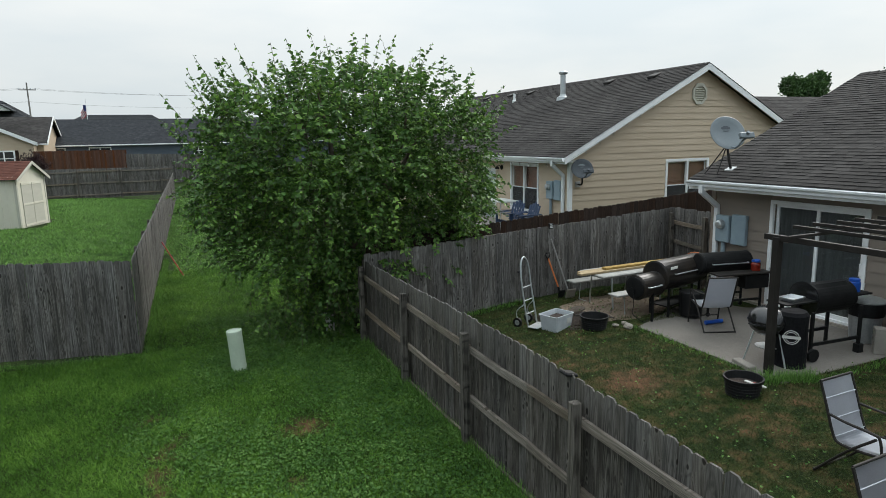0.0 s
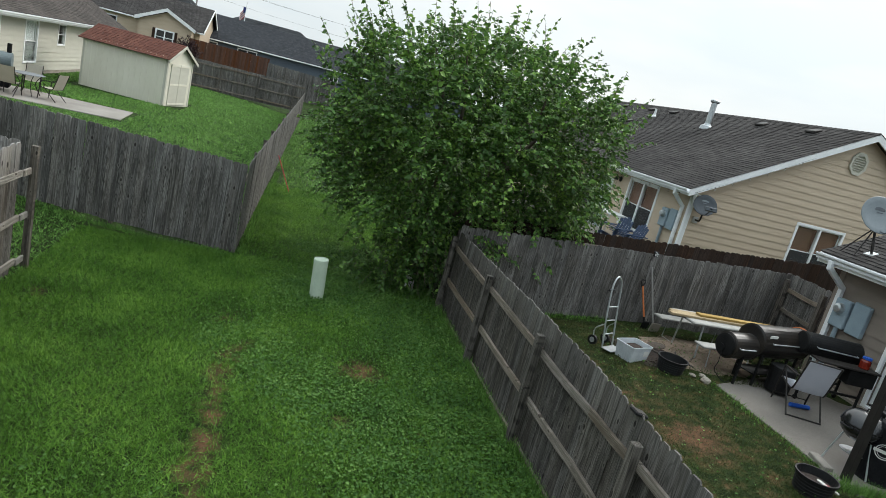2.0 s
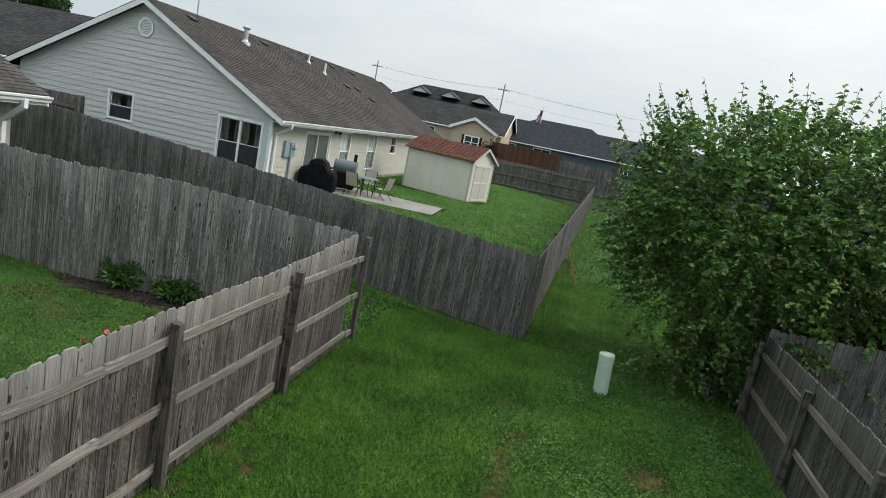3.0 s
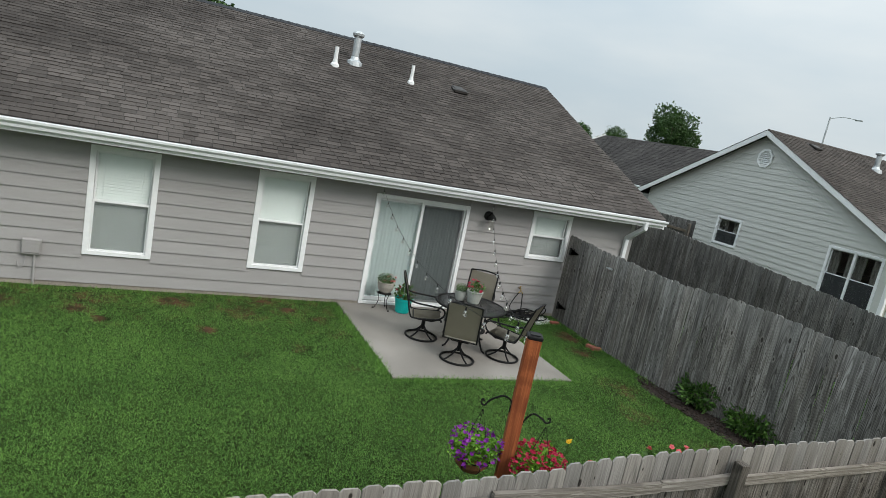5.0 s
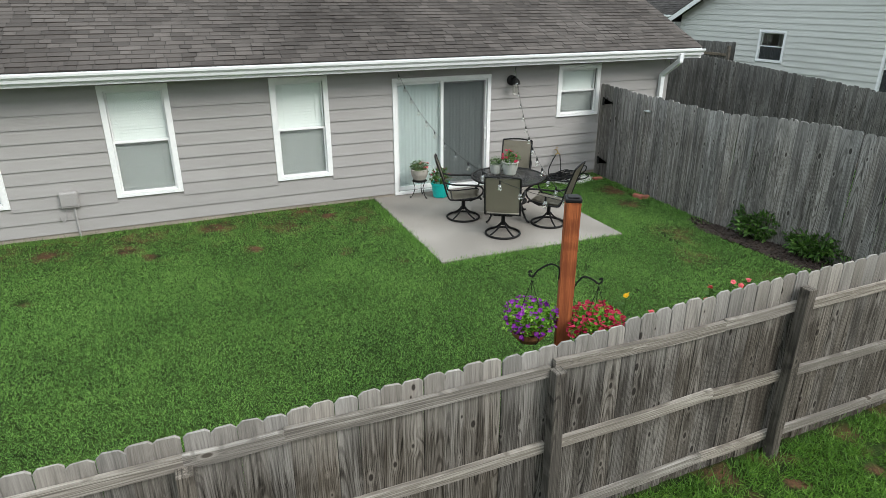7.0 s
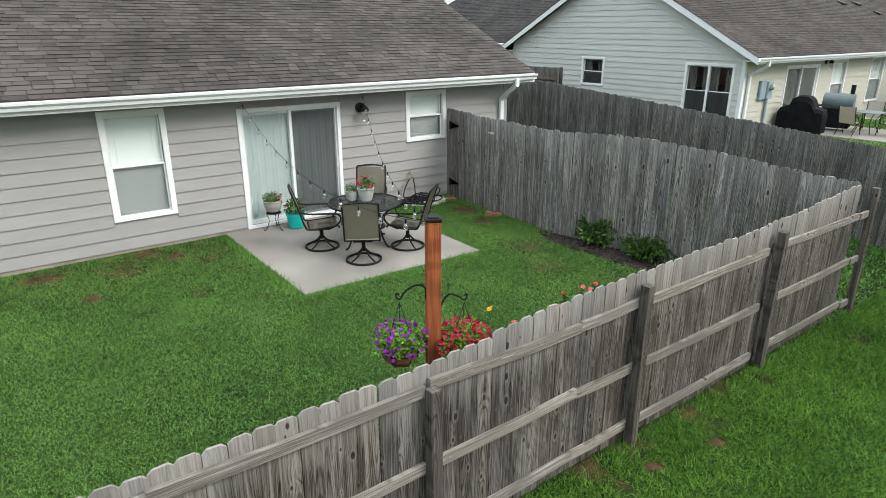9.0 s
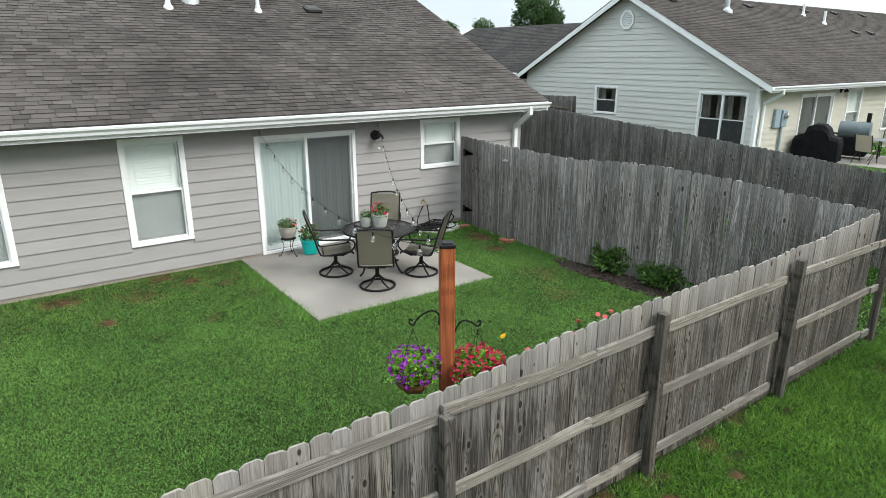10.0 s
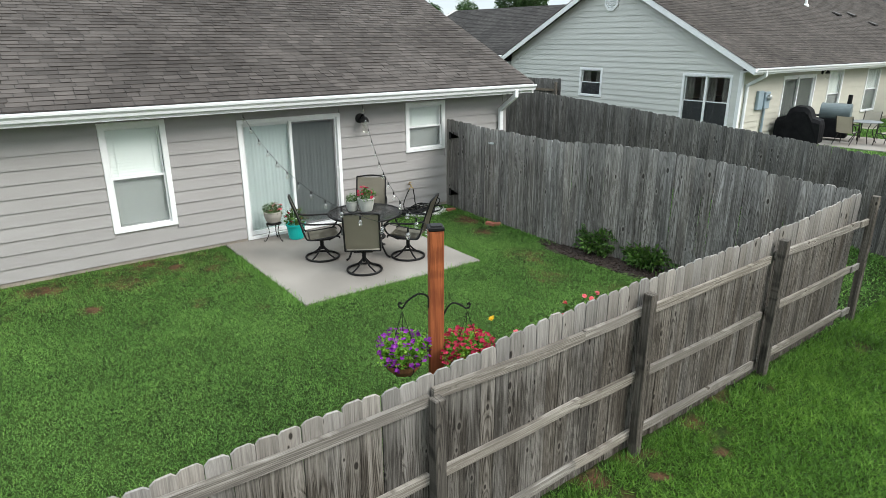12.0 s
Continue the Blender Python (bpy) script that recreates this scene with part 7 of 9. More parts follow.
def barrel(bm, p0, p1, r, seg=28):
    """A drum with slightly domed, rimmed ends."""
    p0, p1 = Vector(p0), Vector(p1)
    L = (p1 - p0).length
    prof = [(r * 0.4, -0.025), (r * 0.9, -0.015), (r * 1.02, 0.0), (r * 1.02, 0.03), (r, 0.035), (r, L - 0.035), (r * 1.02, L - 0.03), (r * 1.02, L), (r * 0.9, L + 0.015), (r * 0.4, L + 0.025)]
    b = lathe(nb(), prof, seg)
    b.transform(Matrix.Translation(p0) @ (p1 - p0).to_track_quat("Z", "Y").to_matrix().to_4x4())
    me = bpy.data.meshes.new("tmp_barrel")
    b.to_mesh(me)
    b.free()
    bm.from_mesh(me)
    bpy.data.meshes.remove(me)
    return bm


def wheel(bm, c, axis, r, w=0.04):
    c, a = Vector(c), Vector(axis).normalized()
    return rod(bm, c - a * w / 2, c + a * w / 2, r, seg=18)


sm = thing("offset_smoker", "black steel offset smoker, smoke-stained, with firebox", "smoker", (8.28, 8.6, 0.427), 11)
part("cooking_chamber", barrel(nb(), (0.2, 0, 0.78), (1.45, 0, 0.78), 0.29), "smoker_steel", sm, "large smoke-stained drum")
part("firebox", barrel(nb(), (-0.36, 0, 0.65), (0.2, 0, 0.65), 0.23), "smoker_steel", sm, "smaller drum set lower")
part("firebox_door", lathe(nb(), [(0.2, 0.0), (0.2, 0.02), (0.16, 0.028)], 24), "black_metal", sm).matrix_basis = Matrix.Translation((-0.385, 0, 0.65)) @ Matrix.Rotation(radians(-90), 4, "Y")
for x0, x1, y, z in ((-0.3, 0.05, -0.27, 0.68), (0.4, 1.2, -0.31, 0.84)):
    part("handle", tube(nb(), [(x0, y + 0.06, z), (x0, y, z), (x1, y, z), (x1, y + 0.06, z)], 0.012), "metal", sm, "bright steel handle bar")
part("name_plate", boxed((0.3, -0.262, 0.93), (0.5, -0.25, 0.98), 0.004), "plate", sm, "small pale maker's plate")
part("edge_wrap", tube(nb(), [(1.46, 0.3 * math.cos(a), 0.78 + 0.3 * math.sin(a)) for a in np.linspace(0.1, 2.6, 12)], 0.014), "orange", sm, "orange heat-stained strip")
for x, y in ((-0.1, -0.18), (0.35, -0.2), (0.35, 0.2), (1.3, -0.2), (1.3, 0.2)):
    part("leg", boxed((x - 0.02, y - 0.02, 0.0), (x + 0.02, y + 0.02, 0.6), 0.003), "black_metal", sm)
part("lower_shelf", boxed((0.3, -0.2, 0.2), (1.35, 0.2, 0.225), 0.004), "black_metal", sm)
for y in (-0.25, 0.25):
    part("wheel", wheel(nb(), (1.3, y, 0.09), (0, 1, 0), 0.09), "black_plastic", sm)
part("air_valve", wheel(nb(), (-0.45, 0.02, 0.6), (1, 0, 0), 0.06, 0.02), "black_metal", sm)
part("power_cord", tube(nb(), arc([(-0.43, 0.0, 0.6), (-0.46, -0.04, 0.35), (-0.4, 0.02, 0.15), (-0.3, -0.15, 0.02), (-0.1, -0.1, 0.015)], 5), 0.007, 6), "black_plastic", sm)

pg = thing("pellet_grill", "black pellet grill with a side shelf on a wheeled stand", "grill", (9.95, 8.35, 0.427), -12)
part("barrel", barrel(nb(), (-0.56, 0.05, 0.95), (0.47, 0.05, 0.95), 0.2), "black_metal", pg)
part("lid_handle", tube(nb(), [(-0.4, -0.12, 0.97), (-0.4, -0.19, 0.96), (0.35, -0.19, 0.96), (0.35, -0.12, 0.97)], 0.012), "metal", pg, "bright steel handle")
part("front_shelf", boxed((-0.5, -0.5, 0.8), (0.62, -0.2, 0.83), 0.006), "dark_frame", pg)
part("hopper", boxed((0.1, -0.46, 0.52), (0.6, -0.12, 0.79), 0.012), "black_metal", pg)
for x, y in ((-0.55, -0.3), (0.55, -0.3), (-0.55, 0.25), (0.55, 0.25)):
    part("leg", boxed((x - 0.018, y - 0.018, 0.06), (x + 0.018, y + 0.018, 0.8), 0.003), "black_metal", pg)
    part("caster", wheel(nb(), (x, y, 0.04), (0, 1, 0), 0.04, 0.03), "black_plastic", pg)
part("stretcher", boxed((-0.55, -0.31, 0.25), (0.55, -0.27, 0.29), 0.003), "black_metal", pg)
part("stretcher", boxed((-0.55, 0.23, 0.25), (0.55, 0.27, 0.29), 0.003), "black_metal", pg)
part("side_bin", lathe(nb(), [(0.2, 0.0), (0.22, 0.45), (0.2, 0.46)], 20, (-0.85, -0.2, 0.03)), "black_plastic", pg, "black round bin beside the stand")
part("gas_bottle", rod(nb(), (-0.9, -0.75, 0.04), (-0.55, -0.72, 0.04), 0.038, seg=14), "blue_lid", pg, "small blue bottle lying on the slab")

jar = thing("sauce_jar", "glass jar of red sauce with a blue lid", "jar", (10.27, 7.95, 1.258))
part("jar_body", lathe(nb(), [(0.075, 0.0), (0.085, 0.01), (0.085, 0.13), (0.06, 0.17)], 20), "amber", jar, "dark red contents")
part("lid", lathe(nb(), [(0.07, 0.168), (0.075, 0.172), (0.075, 0.205), (0.068, 0.21)], 20), "blue_lid", jar)

pt = thing("picnic_table", "grimy white plastic folding picnic table with benches", "table", (8.68, 9.72, 0.4), 2)
part("tabletop", boxed((-0.9, -0.37, 0.69), (0.9, 0.37, 0.735), 0.015), "dirty_plastic", pt)
for s in (-1, 1):
    part("bench", boxed((-0.9, s * 0.66 - 0.14, 0.41), (0.9, s * 0.66 + 0.14, 0.45), 0.012), "dirty_plastic", pt)
    x = s * 0.62
    part("leg_frame", tube(nb(), [(x, -0.3, 0.69), (x, -0.36, 0.02), (x, -0.7, 0.02), (x, -0.66, 0.41)], 0.017), "metal", pt)
    part("leg_frame", tube(nb(), [(x, 0.3, 0.69), (x, 0.36, 0.02), (x, 0.7, 0.02), (x, 0.66, 0.41)], 0.017), "metal", pt)
    part("cross_tube", rod(nb(), (x, -0.36, 0.02), (x, 0.36, 0.02), 0.015), "metal", pt)
for k, (dy, dz, x0, x1) in enumerate(((0.0, 0.0, -1.55, 1.72), (0.13, 0.0, -1.45, 1.78), (0.05, 0.042, -0.9, 1.75))):
    lb = thing("lumber_board", "new yellow pine board lying on the picnic table", "board", (9.0, 9.66, 1.14 + dz), 1.5, "boards on the picnic table")
    bm = boxed((-0.068, -0.021, x0), (0.068, 0.021, x1), 0.004)
    ob = part("board", bm, "lumber", lb)
    ob.matrix_basis = Matrix.Translation((0, dy, 0.02)) @ Matrix.Rotation(radians(90), 4, "Y") @ Matrix.Rotation(radians(90), 4, "Z")

ht = thing("hand_truck", "silver tube hand truck leaning beside the plastic tub", "hand truck", (6.22, 9.5, 0.34), 28)
loop = arc([(-0.16, -0.1, 0.05), (-0.16, 0.02, 0.7), (-0.13, 0.08, 1.15), (0.0, 0.1, 1.3), (0.13, 0.08, 1.15), (0.16, 0.02, 0.7), (0.16, -0.1, 0.05)], 5)
part("frame_loop", tube(nb(), loop, 0.016), "metal", ht)
for z in (0.25, 0.5, 0.75):
    part("cross_tube", rod(nb(), (-0.16, -0.07 + z * 0.13, z), (0.16, -0.07 + z * 0.13, z), 0.011), "metal", ht)
part("toe_plate", boxed((-0.2, -0.32, 0.03), (0.2, -0.1, 0.042), 0.004), "metal", ht)
part("grip", rod(nb(), (-0.2, 0.09, 1.05), (-0.02, 0.1, 1.05), 0.018), "black_plastic", ht)
for s in (-1, 1):
    part("strut", tube(nb(), arc([(s * 0.15, -0.02, 0.45), (s * 0.2, 0.12, 0.3), (s * 0.2, 0.1, 0.11)], 4), 0.011), "metal", ht)
    w = part("wheel", wheel(nb(), (s * 0.2, 0.1, 0.09), (1, 0, 0), 0.09, 0.045), "black_plastic", ht)
    part("hub", wheel(nb(), (s * 0.2, 0.1, 0.09), (1, 0, 0), 0.05, 0.052), "metal", w)


def tub_mesh(w, d, h, wall=0.012, flare=1.15):
    bm = nb()
    rings = []
    for sx, z in ((1, 0), (flare, h), (flare * 1.05, h), (flare * 1.05, h + 0.015), (flare * 0.97, h + 0.015), (0.97, wall)):
        rings.append([bm.verts.new((x * w / 2 * sx, y * d / 2 * sx, z)) for x, y in ((-0.9, -1), (0.9, -1), (1, -0.9), (1, 0.9), (0.9, 1), (-0.9, 1), (-1, 0.9), (-1, -0.9))])
    for a, b in zip(rings, rings[1:]):
        for i in range(8):
            bm.faces.new((a[i], a[(i + 1) % 8], b[(i + 1) % 8], b[i]))
    bm.faces.new(list(reversed(rings[0])))
    bm.faces.new(rings[-1])
    return bm


tu = thing("plastic_tub", "cloudy plastic storage tub half full of soil", "tub", (6.6, 9.12, 0.33), 20)
part("shell", tub_mesh(0.46, 0.35, 0.28), "clear_plastic", tu)
part("soil", boxed((-0.22, -0.165, 0.1), (0.22, 0.165, 0.23), 0.03), "mulch", tu, "dark soil")
part("paper_label", boxed((0.05, -0.205, 0.12), (0.18, -0.199, 0.22), 0.0), "plate", tu, "torn pale paper label")


def round_tub(at, r, h, label, filled=False):
    t = thing("round_tub", label, "tub", at)
    part("shell", lathe(nb(), [(r * 0.82, 0), (r * 0.86, 0.02), (r * 0.95, h * 0.85), (r * 1.03, h * 0.87), (r * 1.05, h), (r * 0.97, h), (r * 0.93, h * 0.8), (r * 0.8, 0.03)], 30), "black_plastic", t)
    for k in range(5):
        z = h * (0.15 + 0.15 * k)
        part("rib", tube(nb(), [(r * (0.86 + 0.11 * z / h) * math.cos(a * math.tau / 30), r * (0.86 + 0.11 * z / h) * math.sin(a * math.tau / 30), z) for a in range(30)], 0.006, 5, True), "black_plastic", t)
    if filled:
        part("soil", lathe(nb(), [(r * 0.9, h * 0.5), (r * 0.91, h * 0.62), (r * 0.5, h * 0.68)], 20), "mulch", t, "dark soil")
        part("paper_bag", boxed((-0.02, -0.16, h * 0.68), (0.22, 0.04, h * 0.8), 0.02, Matrix.Rotation(0.35, 4, "Y")), "plate", t, "crumpled white and red bag")
        part("bag_print", boxed((0.03, -0.12, h * 0.8 + 0.001), (0.16, -0.06, h * 0.8 + 0.004), 0.0, Matrix.Rotation(0.35, 4, "Y")), "red_plastic", t)
    return t


round_tub((7.15, 8.72, 0.36), 0.25, 0.25, "black rubber tub standing on mulch")
round_tub((7.1, 5.42, 0.34), 0.245, 0.27, "black rubber tub with soil and a crumpled bag", True)

sv = thing("shovel", "shovel with an orange shaft leaning on the fence", "shovel", (7.74, 10.72, 0.35))
part("shaft", rod(nb(), (0.0, 0.0, 0.25), (-0.16, 0.18, 0.9), 0.018), "orange", sv)
part("grip", tube(nb(), [(-0.16, 0.18, 0.88), (-0.22, 0.19, 0.98), (-0.2, 0.2, 1.02), (-0.12, 0.2, 1.02), (-0.12, 0.19, 0.97), (-0.16, 0.18, 0.88)], 0.014), "black_plastic", sv)
part("socket", rod(nb(), (0.02, -0.03, 0.12), (-0.01, 0.01, 0.3), 0.022), "black_metal", sv)
part("blade", boxed((-0.085, -0.015, -0.14), (0.085, 0.01, 0.14), 0.02, Matrix.Translation((0.03, -0.04, 0.1)) @ Matrix.Rotation(0.2, 4, "X")), "black_metal", sv)
fk = thing("shovel", "shovel with a long pale wooden shaft leaning on the fence", "shovel", (7.9, 10.6, 0.35))
part("shaft", rod(nb(), (0.0, 0.0, 0.2), (-0.24, 0.32, 1.32), 0.017), "pole_wood", fk)
part("blade", boxed((-0.12, -0.012, -0.16), (0.12, 0.012, 0.16), 0.03, Matrix.Translation((0.02, -0.04, 0.12)) @ Matrix.Rotation(0.28, 4, "X")), "foundation", fk, "clay-stained blade")

kg = thing("kettle_grill", "black enamel kettle grill on a tripod", "grill", (8.27, 6.02, 0.427))
part("bowl", lathe(nb(), [(0.05, 0.42), (0.16, 0.45), (0.25, 0.53), (0.285, 0.64), (0.28, 0.645)], 30), "black_gloss", kg, smooth=True)
part("lid", lathe(nb(), [(0.292, 0.648), (0.29, 0.665), (0.26, 0.76), (0.18, 0.83), (0.06, 0.86), (0.01, 0.862)], 30), "black_gloss", kg, smooth=True)
part("lid_handle", tube(nb(), [(-0.06, 0, 0.855), (-0.05, 0, 0.9), (0.05, 0, 0.9), (0.06, 0, 0.855)], 0.011), "black_plastic", kg)
part("side_handle", tube(nb(), [(-0.28, -0.08, 0.63), (-0.34, -0.06, 0.63), (-0.34, 0.06, 0.63), (-0.28, 0.08, 0.63)], 0.012), "black_plastic", kg)
part("ash_catcher", lathe(nb(), [(0.16, 0.24), (0.17, 0.255), (0.05, 0.25)], 24), "metal", kg)
for k in range(3):
    a = k * math.tau / 3 + 0.5
    part("leg", rod(nb(), (0.2 * math.cos(a), 0.2 * math.sin(a), 0.48), (0.33 * math.cos(a), 0.33 * math.sin(a), 0.0), 0.012), "metal", kg)

dc = thing("covered_drum_smoker", "drum smoker under a black cloth cover with a round emblem", "smoker", (8.47, 5.78, 0.427))
part("cover", lathe(nb(), [(0.222, 0.0), (0.21, 0.05), (0.216, 0.3), (0.205, 0.6), (0.212, 0.78), (0.178, 0.83), (0.08, 0.845)], 26), "black_cloth", dc)
emb = nb()
tube(emb, [(0.1 * math.cos(a * math.tau / 24), 0.0, 0.1 * math.sin(a * math.tau / 24)) for a in range(24)], 0.006, 5, True)
tube(emb, [(0.075 * math.cos(a * math.tau / 24), 0.0, 0.075 * math.sin(a * math.tau / 24)) for a in range(24)], 0.004, 5, True)
box(emb, (-0.12, -0.005, -0.02), (0.12, 0.005, 0.02))
eo = part("emblem", emb, "plate", dc, "round white emblem with a bar")
eo.matrix_basis = Matrix.Translation((-0.172, -0.125, 0.48)) @ Matrix.Rotation(radians(-54), 4, "Z")

bg = thing("barrel_grill", "black barrel grill with a front shelf on wheels", "grill", (9.33, 5.97, 0.427), -4)
part("body", barrel(nb(), (-0.22, 0.1, 0.84), (0.6, 0.1, 0.84), 0.24), "black_metal", bg)
part("hood", boxed((-0.18, -0.03, 0.98), (0.56, 0.2, 1.09), 0.05), "black_metal", bg)
part("end_plate", lathe(nb(), [(0.27, 0), (0.27, 0.02), (0.2, 0.025)], 24), "black_gloss", bg).matrix_basis = Matrix.Translation((-0.24, 0.1, 0.86)) @ Matrix.Rotation(radians(-90), 4, "Y")
part("front_shelf", boxed((-0.85, -0.14, 0.86), (-0.24, 0.24, 0.885), 0.005), "black_metal", bg)
part("side_shelf", boxed((0.64, -0.1, 0.85), (0.98, 0.25, 0.875), 0.005), "black_metal", bg)
for x, y in ((-0.45, -0.25), (0.55, -0.25), (-0.45, 0.3), (0.55, 0.3)):
    part("leg", boxed((x - 0.025, y - 0.02, 0.0), (x + 0.025, y + 0.02, 0.75), 0.003), "black_metal", bg)
part("lower_rail", boxed((-0.45, -0.26, 0.22), (0.55, -0.23, 0.27), 0.003), "black_metal", bg)
part("lower_rail", boxed((-0.45, 0.27, 0.22), (0.55, 0.3, 0.27), 0.003), "black_metal", bg)
for y in (-0.3, 0.33):
    part("wheel", wheel(nb(), (-0.45, y, 0.1), (0, 1, 0), 0.1, 0.05), "black_plastic", bg)
part("foot_plate", boxed((0.5, -0.3, 0.0), (0.62, -0.2, 0.14), 0.01), "black_metal", bg)
ft = thing("foil_tray", "crinkled aluminium foil tray on the grill shelf", "tray", (8.78, 6.05, 1.313), 5)
part("tray", tub_mesh(0.26, 0.2, 0.04, 0.003), "foil", ft)
bt = thing("plastic_jar", "clear jar with a blue lid on the grill shelf", "jar", (10.12, 5.99, 1.304))
part("jar_body", lathe(nb(), [(0.08, 0.0), (0.09, 0.01), (0.09, 0.15), (0.07, 0.17)], 18), "blue_lid", bt)
part("lid", lathe(nb(), [(0.075, 0.168), (0.08, 0.172), (0.08, 0.205), (0.07, 0.21)], 18), "blue_lid", bt)

tc_ = thing("trash_can", "ribbed galvanised trash can with a black bag", "trash can", (10.5, 6.0, 0.427))
part("can", lathe(nb(), [(0.2, 0.0), (0.21, 0.02), (0.25, 0.64), (0.255, 0.66)], 30), "metal", tc_)
for k in range(18):
    a = k * math.tau / 18
    part("rib", rod(nb(), (0.206 * math.cos(a), 0.206 * math.sin(a), 0.05), (0.243 * math.cos(a), 0.243 * math.sin(a), 0.5), 0.006, seg=5), "metal", tc_)
part("bag", lathe(nb(), [(0.258, 0.44), (0.268, 0.5), (0.27, 0.64), (0.262, 0.67)], 24), "black_plastic", tc_, "black bag folded over the rim")
part("lid", lathe(nb(), [(0.275, 0.665), (0.28, 0.685), (0.25, 0.71), (0.1, 0.75), (0.02, 0.755)], 30), "metal", tc_)
part("lid_handle", tube(nb(), [(-0.05, 0, 0.75), (-0.045, 0, 0.79), (0.045, 0, 0.79), (0.05, 0, 0.75)], 0.008), "metal", tc_)


def cinder_block(at, turn):
    t = thing("concrete_block", "grey hollow concrete block standing on end", "concrete block", at, turn)
    bm = nb()
    for lo, hi in (((-0.1, -0.1, 0), (-0.065, 0.1, 0.4)), ((0.065, -0.1, 0), (0.1, 0.1, 0.4)), ((-0.065, -0.1, 0), (0.065, 0.1, 0.035)), ((-0.065, -0.1, 0.18), (0.065, 0.1, 0.22)), ((-0.065, -0.1, 0.365), (0.065, 0.1, 0.4))):
        box(bm, lo, hi, 0.006)
    part("body", bm, "block", t)
    return t


cinder_block((10.12, 5.5, 0.427), 40)
bm = boxed((-0.2, -0.07, 0), (0.2, 0.07, 0.08), 0.012)
kb = part("edging_block", bm, "block", None)
kb.matrix_basis = pose(7.85, 6.05, 0.4, 0, 0, 75)
tagged(kb, "pale concrete edging block by the slab", "concrete block")
tn = thing("storage_tote", "grey-green plastic tote with a lid", "tote", (10.5, 5.05, 0.41), 10)
part("shell", tub_mesh(0.55, 0.42, 0.38), "grey_plastic", tn)
part("lid", boxed((-0.34, -0.26, 0.39), (0.34, 0.26, 0.425), 0.012), "grey_plastic", tn)
part("sticker", boxed((-0.1, -0.252, 0.2), (0.02, -0.245, 0.3), 0.0), "blue_lid", tn, "small blue sticker")
rp = thing("red_pail", "red plastic pail with a printed band", "pail", (10.55, 5.12, 0.836))
part("pail", lathe(nb(), [(0.11, 0), (0.135, 0.25), (0.142, 0.26), (0.142, 0.285), (0.125, 0.28)], 20), "red_plastic", rp)
part("print_band", lathe(nb(), [(0.127, 0.1), (0.1335, 0.16)], 20), "plate", rp, "pale printed band")
s3 = thing("barrel_smoker", "dark grey barrel smoker with a chimney", "smoker", (10.35, 4.4, 0.39), 80)
part("barrel", barrel(nb(), (-0.35, 0, 0.85), (0.75, 0, 0.85), 0.24), "dark_frame", s3)
part("chimney", rod(nb(), (0.55, 0.1, 1.0), (0.55, 0.1, 1.75), 0.06, seg=14), "black_metal", s3)
part("shelf", boxed((-0.3, -0.45, 0.6), (0.6, -0.2, 0.63), 0.005), "black_metal", s3)
for x, y in ((-0.25, -0.2), (0.65, -0.2), (-0.25, 0.2), (0.65, 0.2)):
    part("leg", boxed((x - 0.02, y - 0.02, 0.0), (x + 0.02, y + 0.02, 0.7), 0.003), "black_metal", s3)
part("wood_sack", boxed((-0.1, -0.3, 0.12), (0.4, 0.1, 0.32), 0.06), "plate", s3, "pale paper sack on the lower shelf")

gz_ = thing("gazebo_frame", "dark metal gazebo frame without its canopy", "gazebo", (7.9, 5.68, 0.38))
for x, y, z in ((0.0, 0.0, 2.03), (2.36, -0.28, 2.03), (0.0, -3.3, 2.03)):
    part("post", boxed((x - 0.05, y - 0.05, -0.05), (x + 0.05, y + 0.05, z), 0.006), "dark_frame", gz_)
part("beam", boxed((-0.03, -4.2, 1.98), (0.03, 0.2, 2.06), 0.005), "dark_frame", gz_)
part("beam", boxed((2.33, -4.2, 1.98), (2.39, 0.1, 2.06), 0.005), "dark_frame", gz_)
part("cross_beam", boxed((-0.2, -0.33, 2.06), (2.7, -0.29, 2.1), 0.004), "dark_frame", gz_)
part("cross_beam", boxed((-0.2, -2.0, 2.06), (2.7, -1.96, 2.1), 0.004), "dark_frame", gz_)
for k in range(5):
    x = 0.45 + k * 0.47
    part("slat", boxed((x - 0.018, -4.2, 2.1), (x + 0.018, 0.12 + 0.04 * (k % 2), 2.15), 0.004), "dark_frame", gz_)
fp = thing("fire_pit", "low round stone fire pit with an ash-grey top", "fire pit", (7.35, 3.05, 0.33))
part("ring", lathe(nb(), [(0.32, -0.05), (0.34, 0.0), (0.34, 0.12), (0.3, 0.15), (0.24, 0.15), (0.22, 0.08)], 14), "concrete_dirty", fp)
part("plate", lathe(nb(), [(0.225, 0.1), (0.235, 0.148), (0.1, 0.158)], 18), "concrete_dirty", fp)
sl_ = thing("solar_light", "small black solar light on the fence top", "solar light", (3.5, 4.33, 1.66))
part("case", boxed((-0.07, -0.06, 0.0), (0.07, 0.06, 0.03), 0.008, Matrix.Rotation(0.25, 4, "Y")), "black_plastic", sl_)
part("panel", boxed((-0.055, -0.048, 0.031), (0.055, 0.048, 0.034), 0.0, Matrix.Rotation(0.25, 4, "Y")), "dark_frame", sl_)
tg = thing("fence_ornament", "small black square ornament with white dots on the fence", "ornament", (7.65, 10.94, 1.95))
part("case", boxed((-0.05, -0.045, -0.055), (0.05, 0.0, 0.055), 0.006), "black_plastic", tg)
for k in range(8):
    x, z = -0.027 + 0.027 * (k % 3), -0.03 + 0.03 * (k // 3)
    part("dot", boxed((x - 0.009, -0.049, z - 0.009), (x + 0.009, -0.0455, z + 0.009)), "white_plastic", tg)

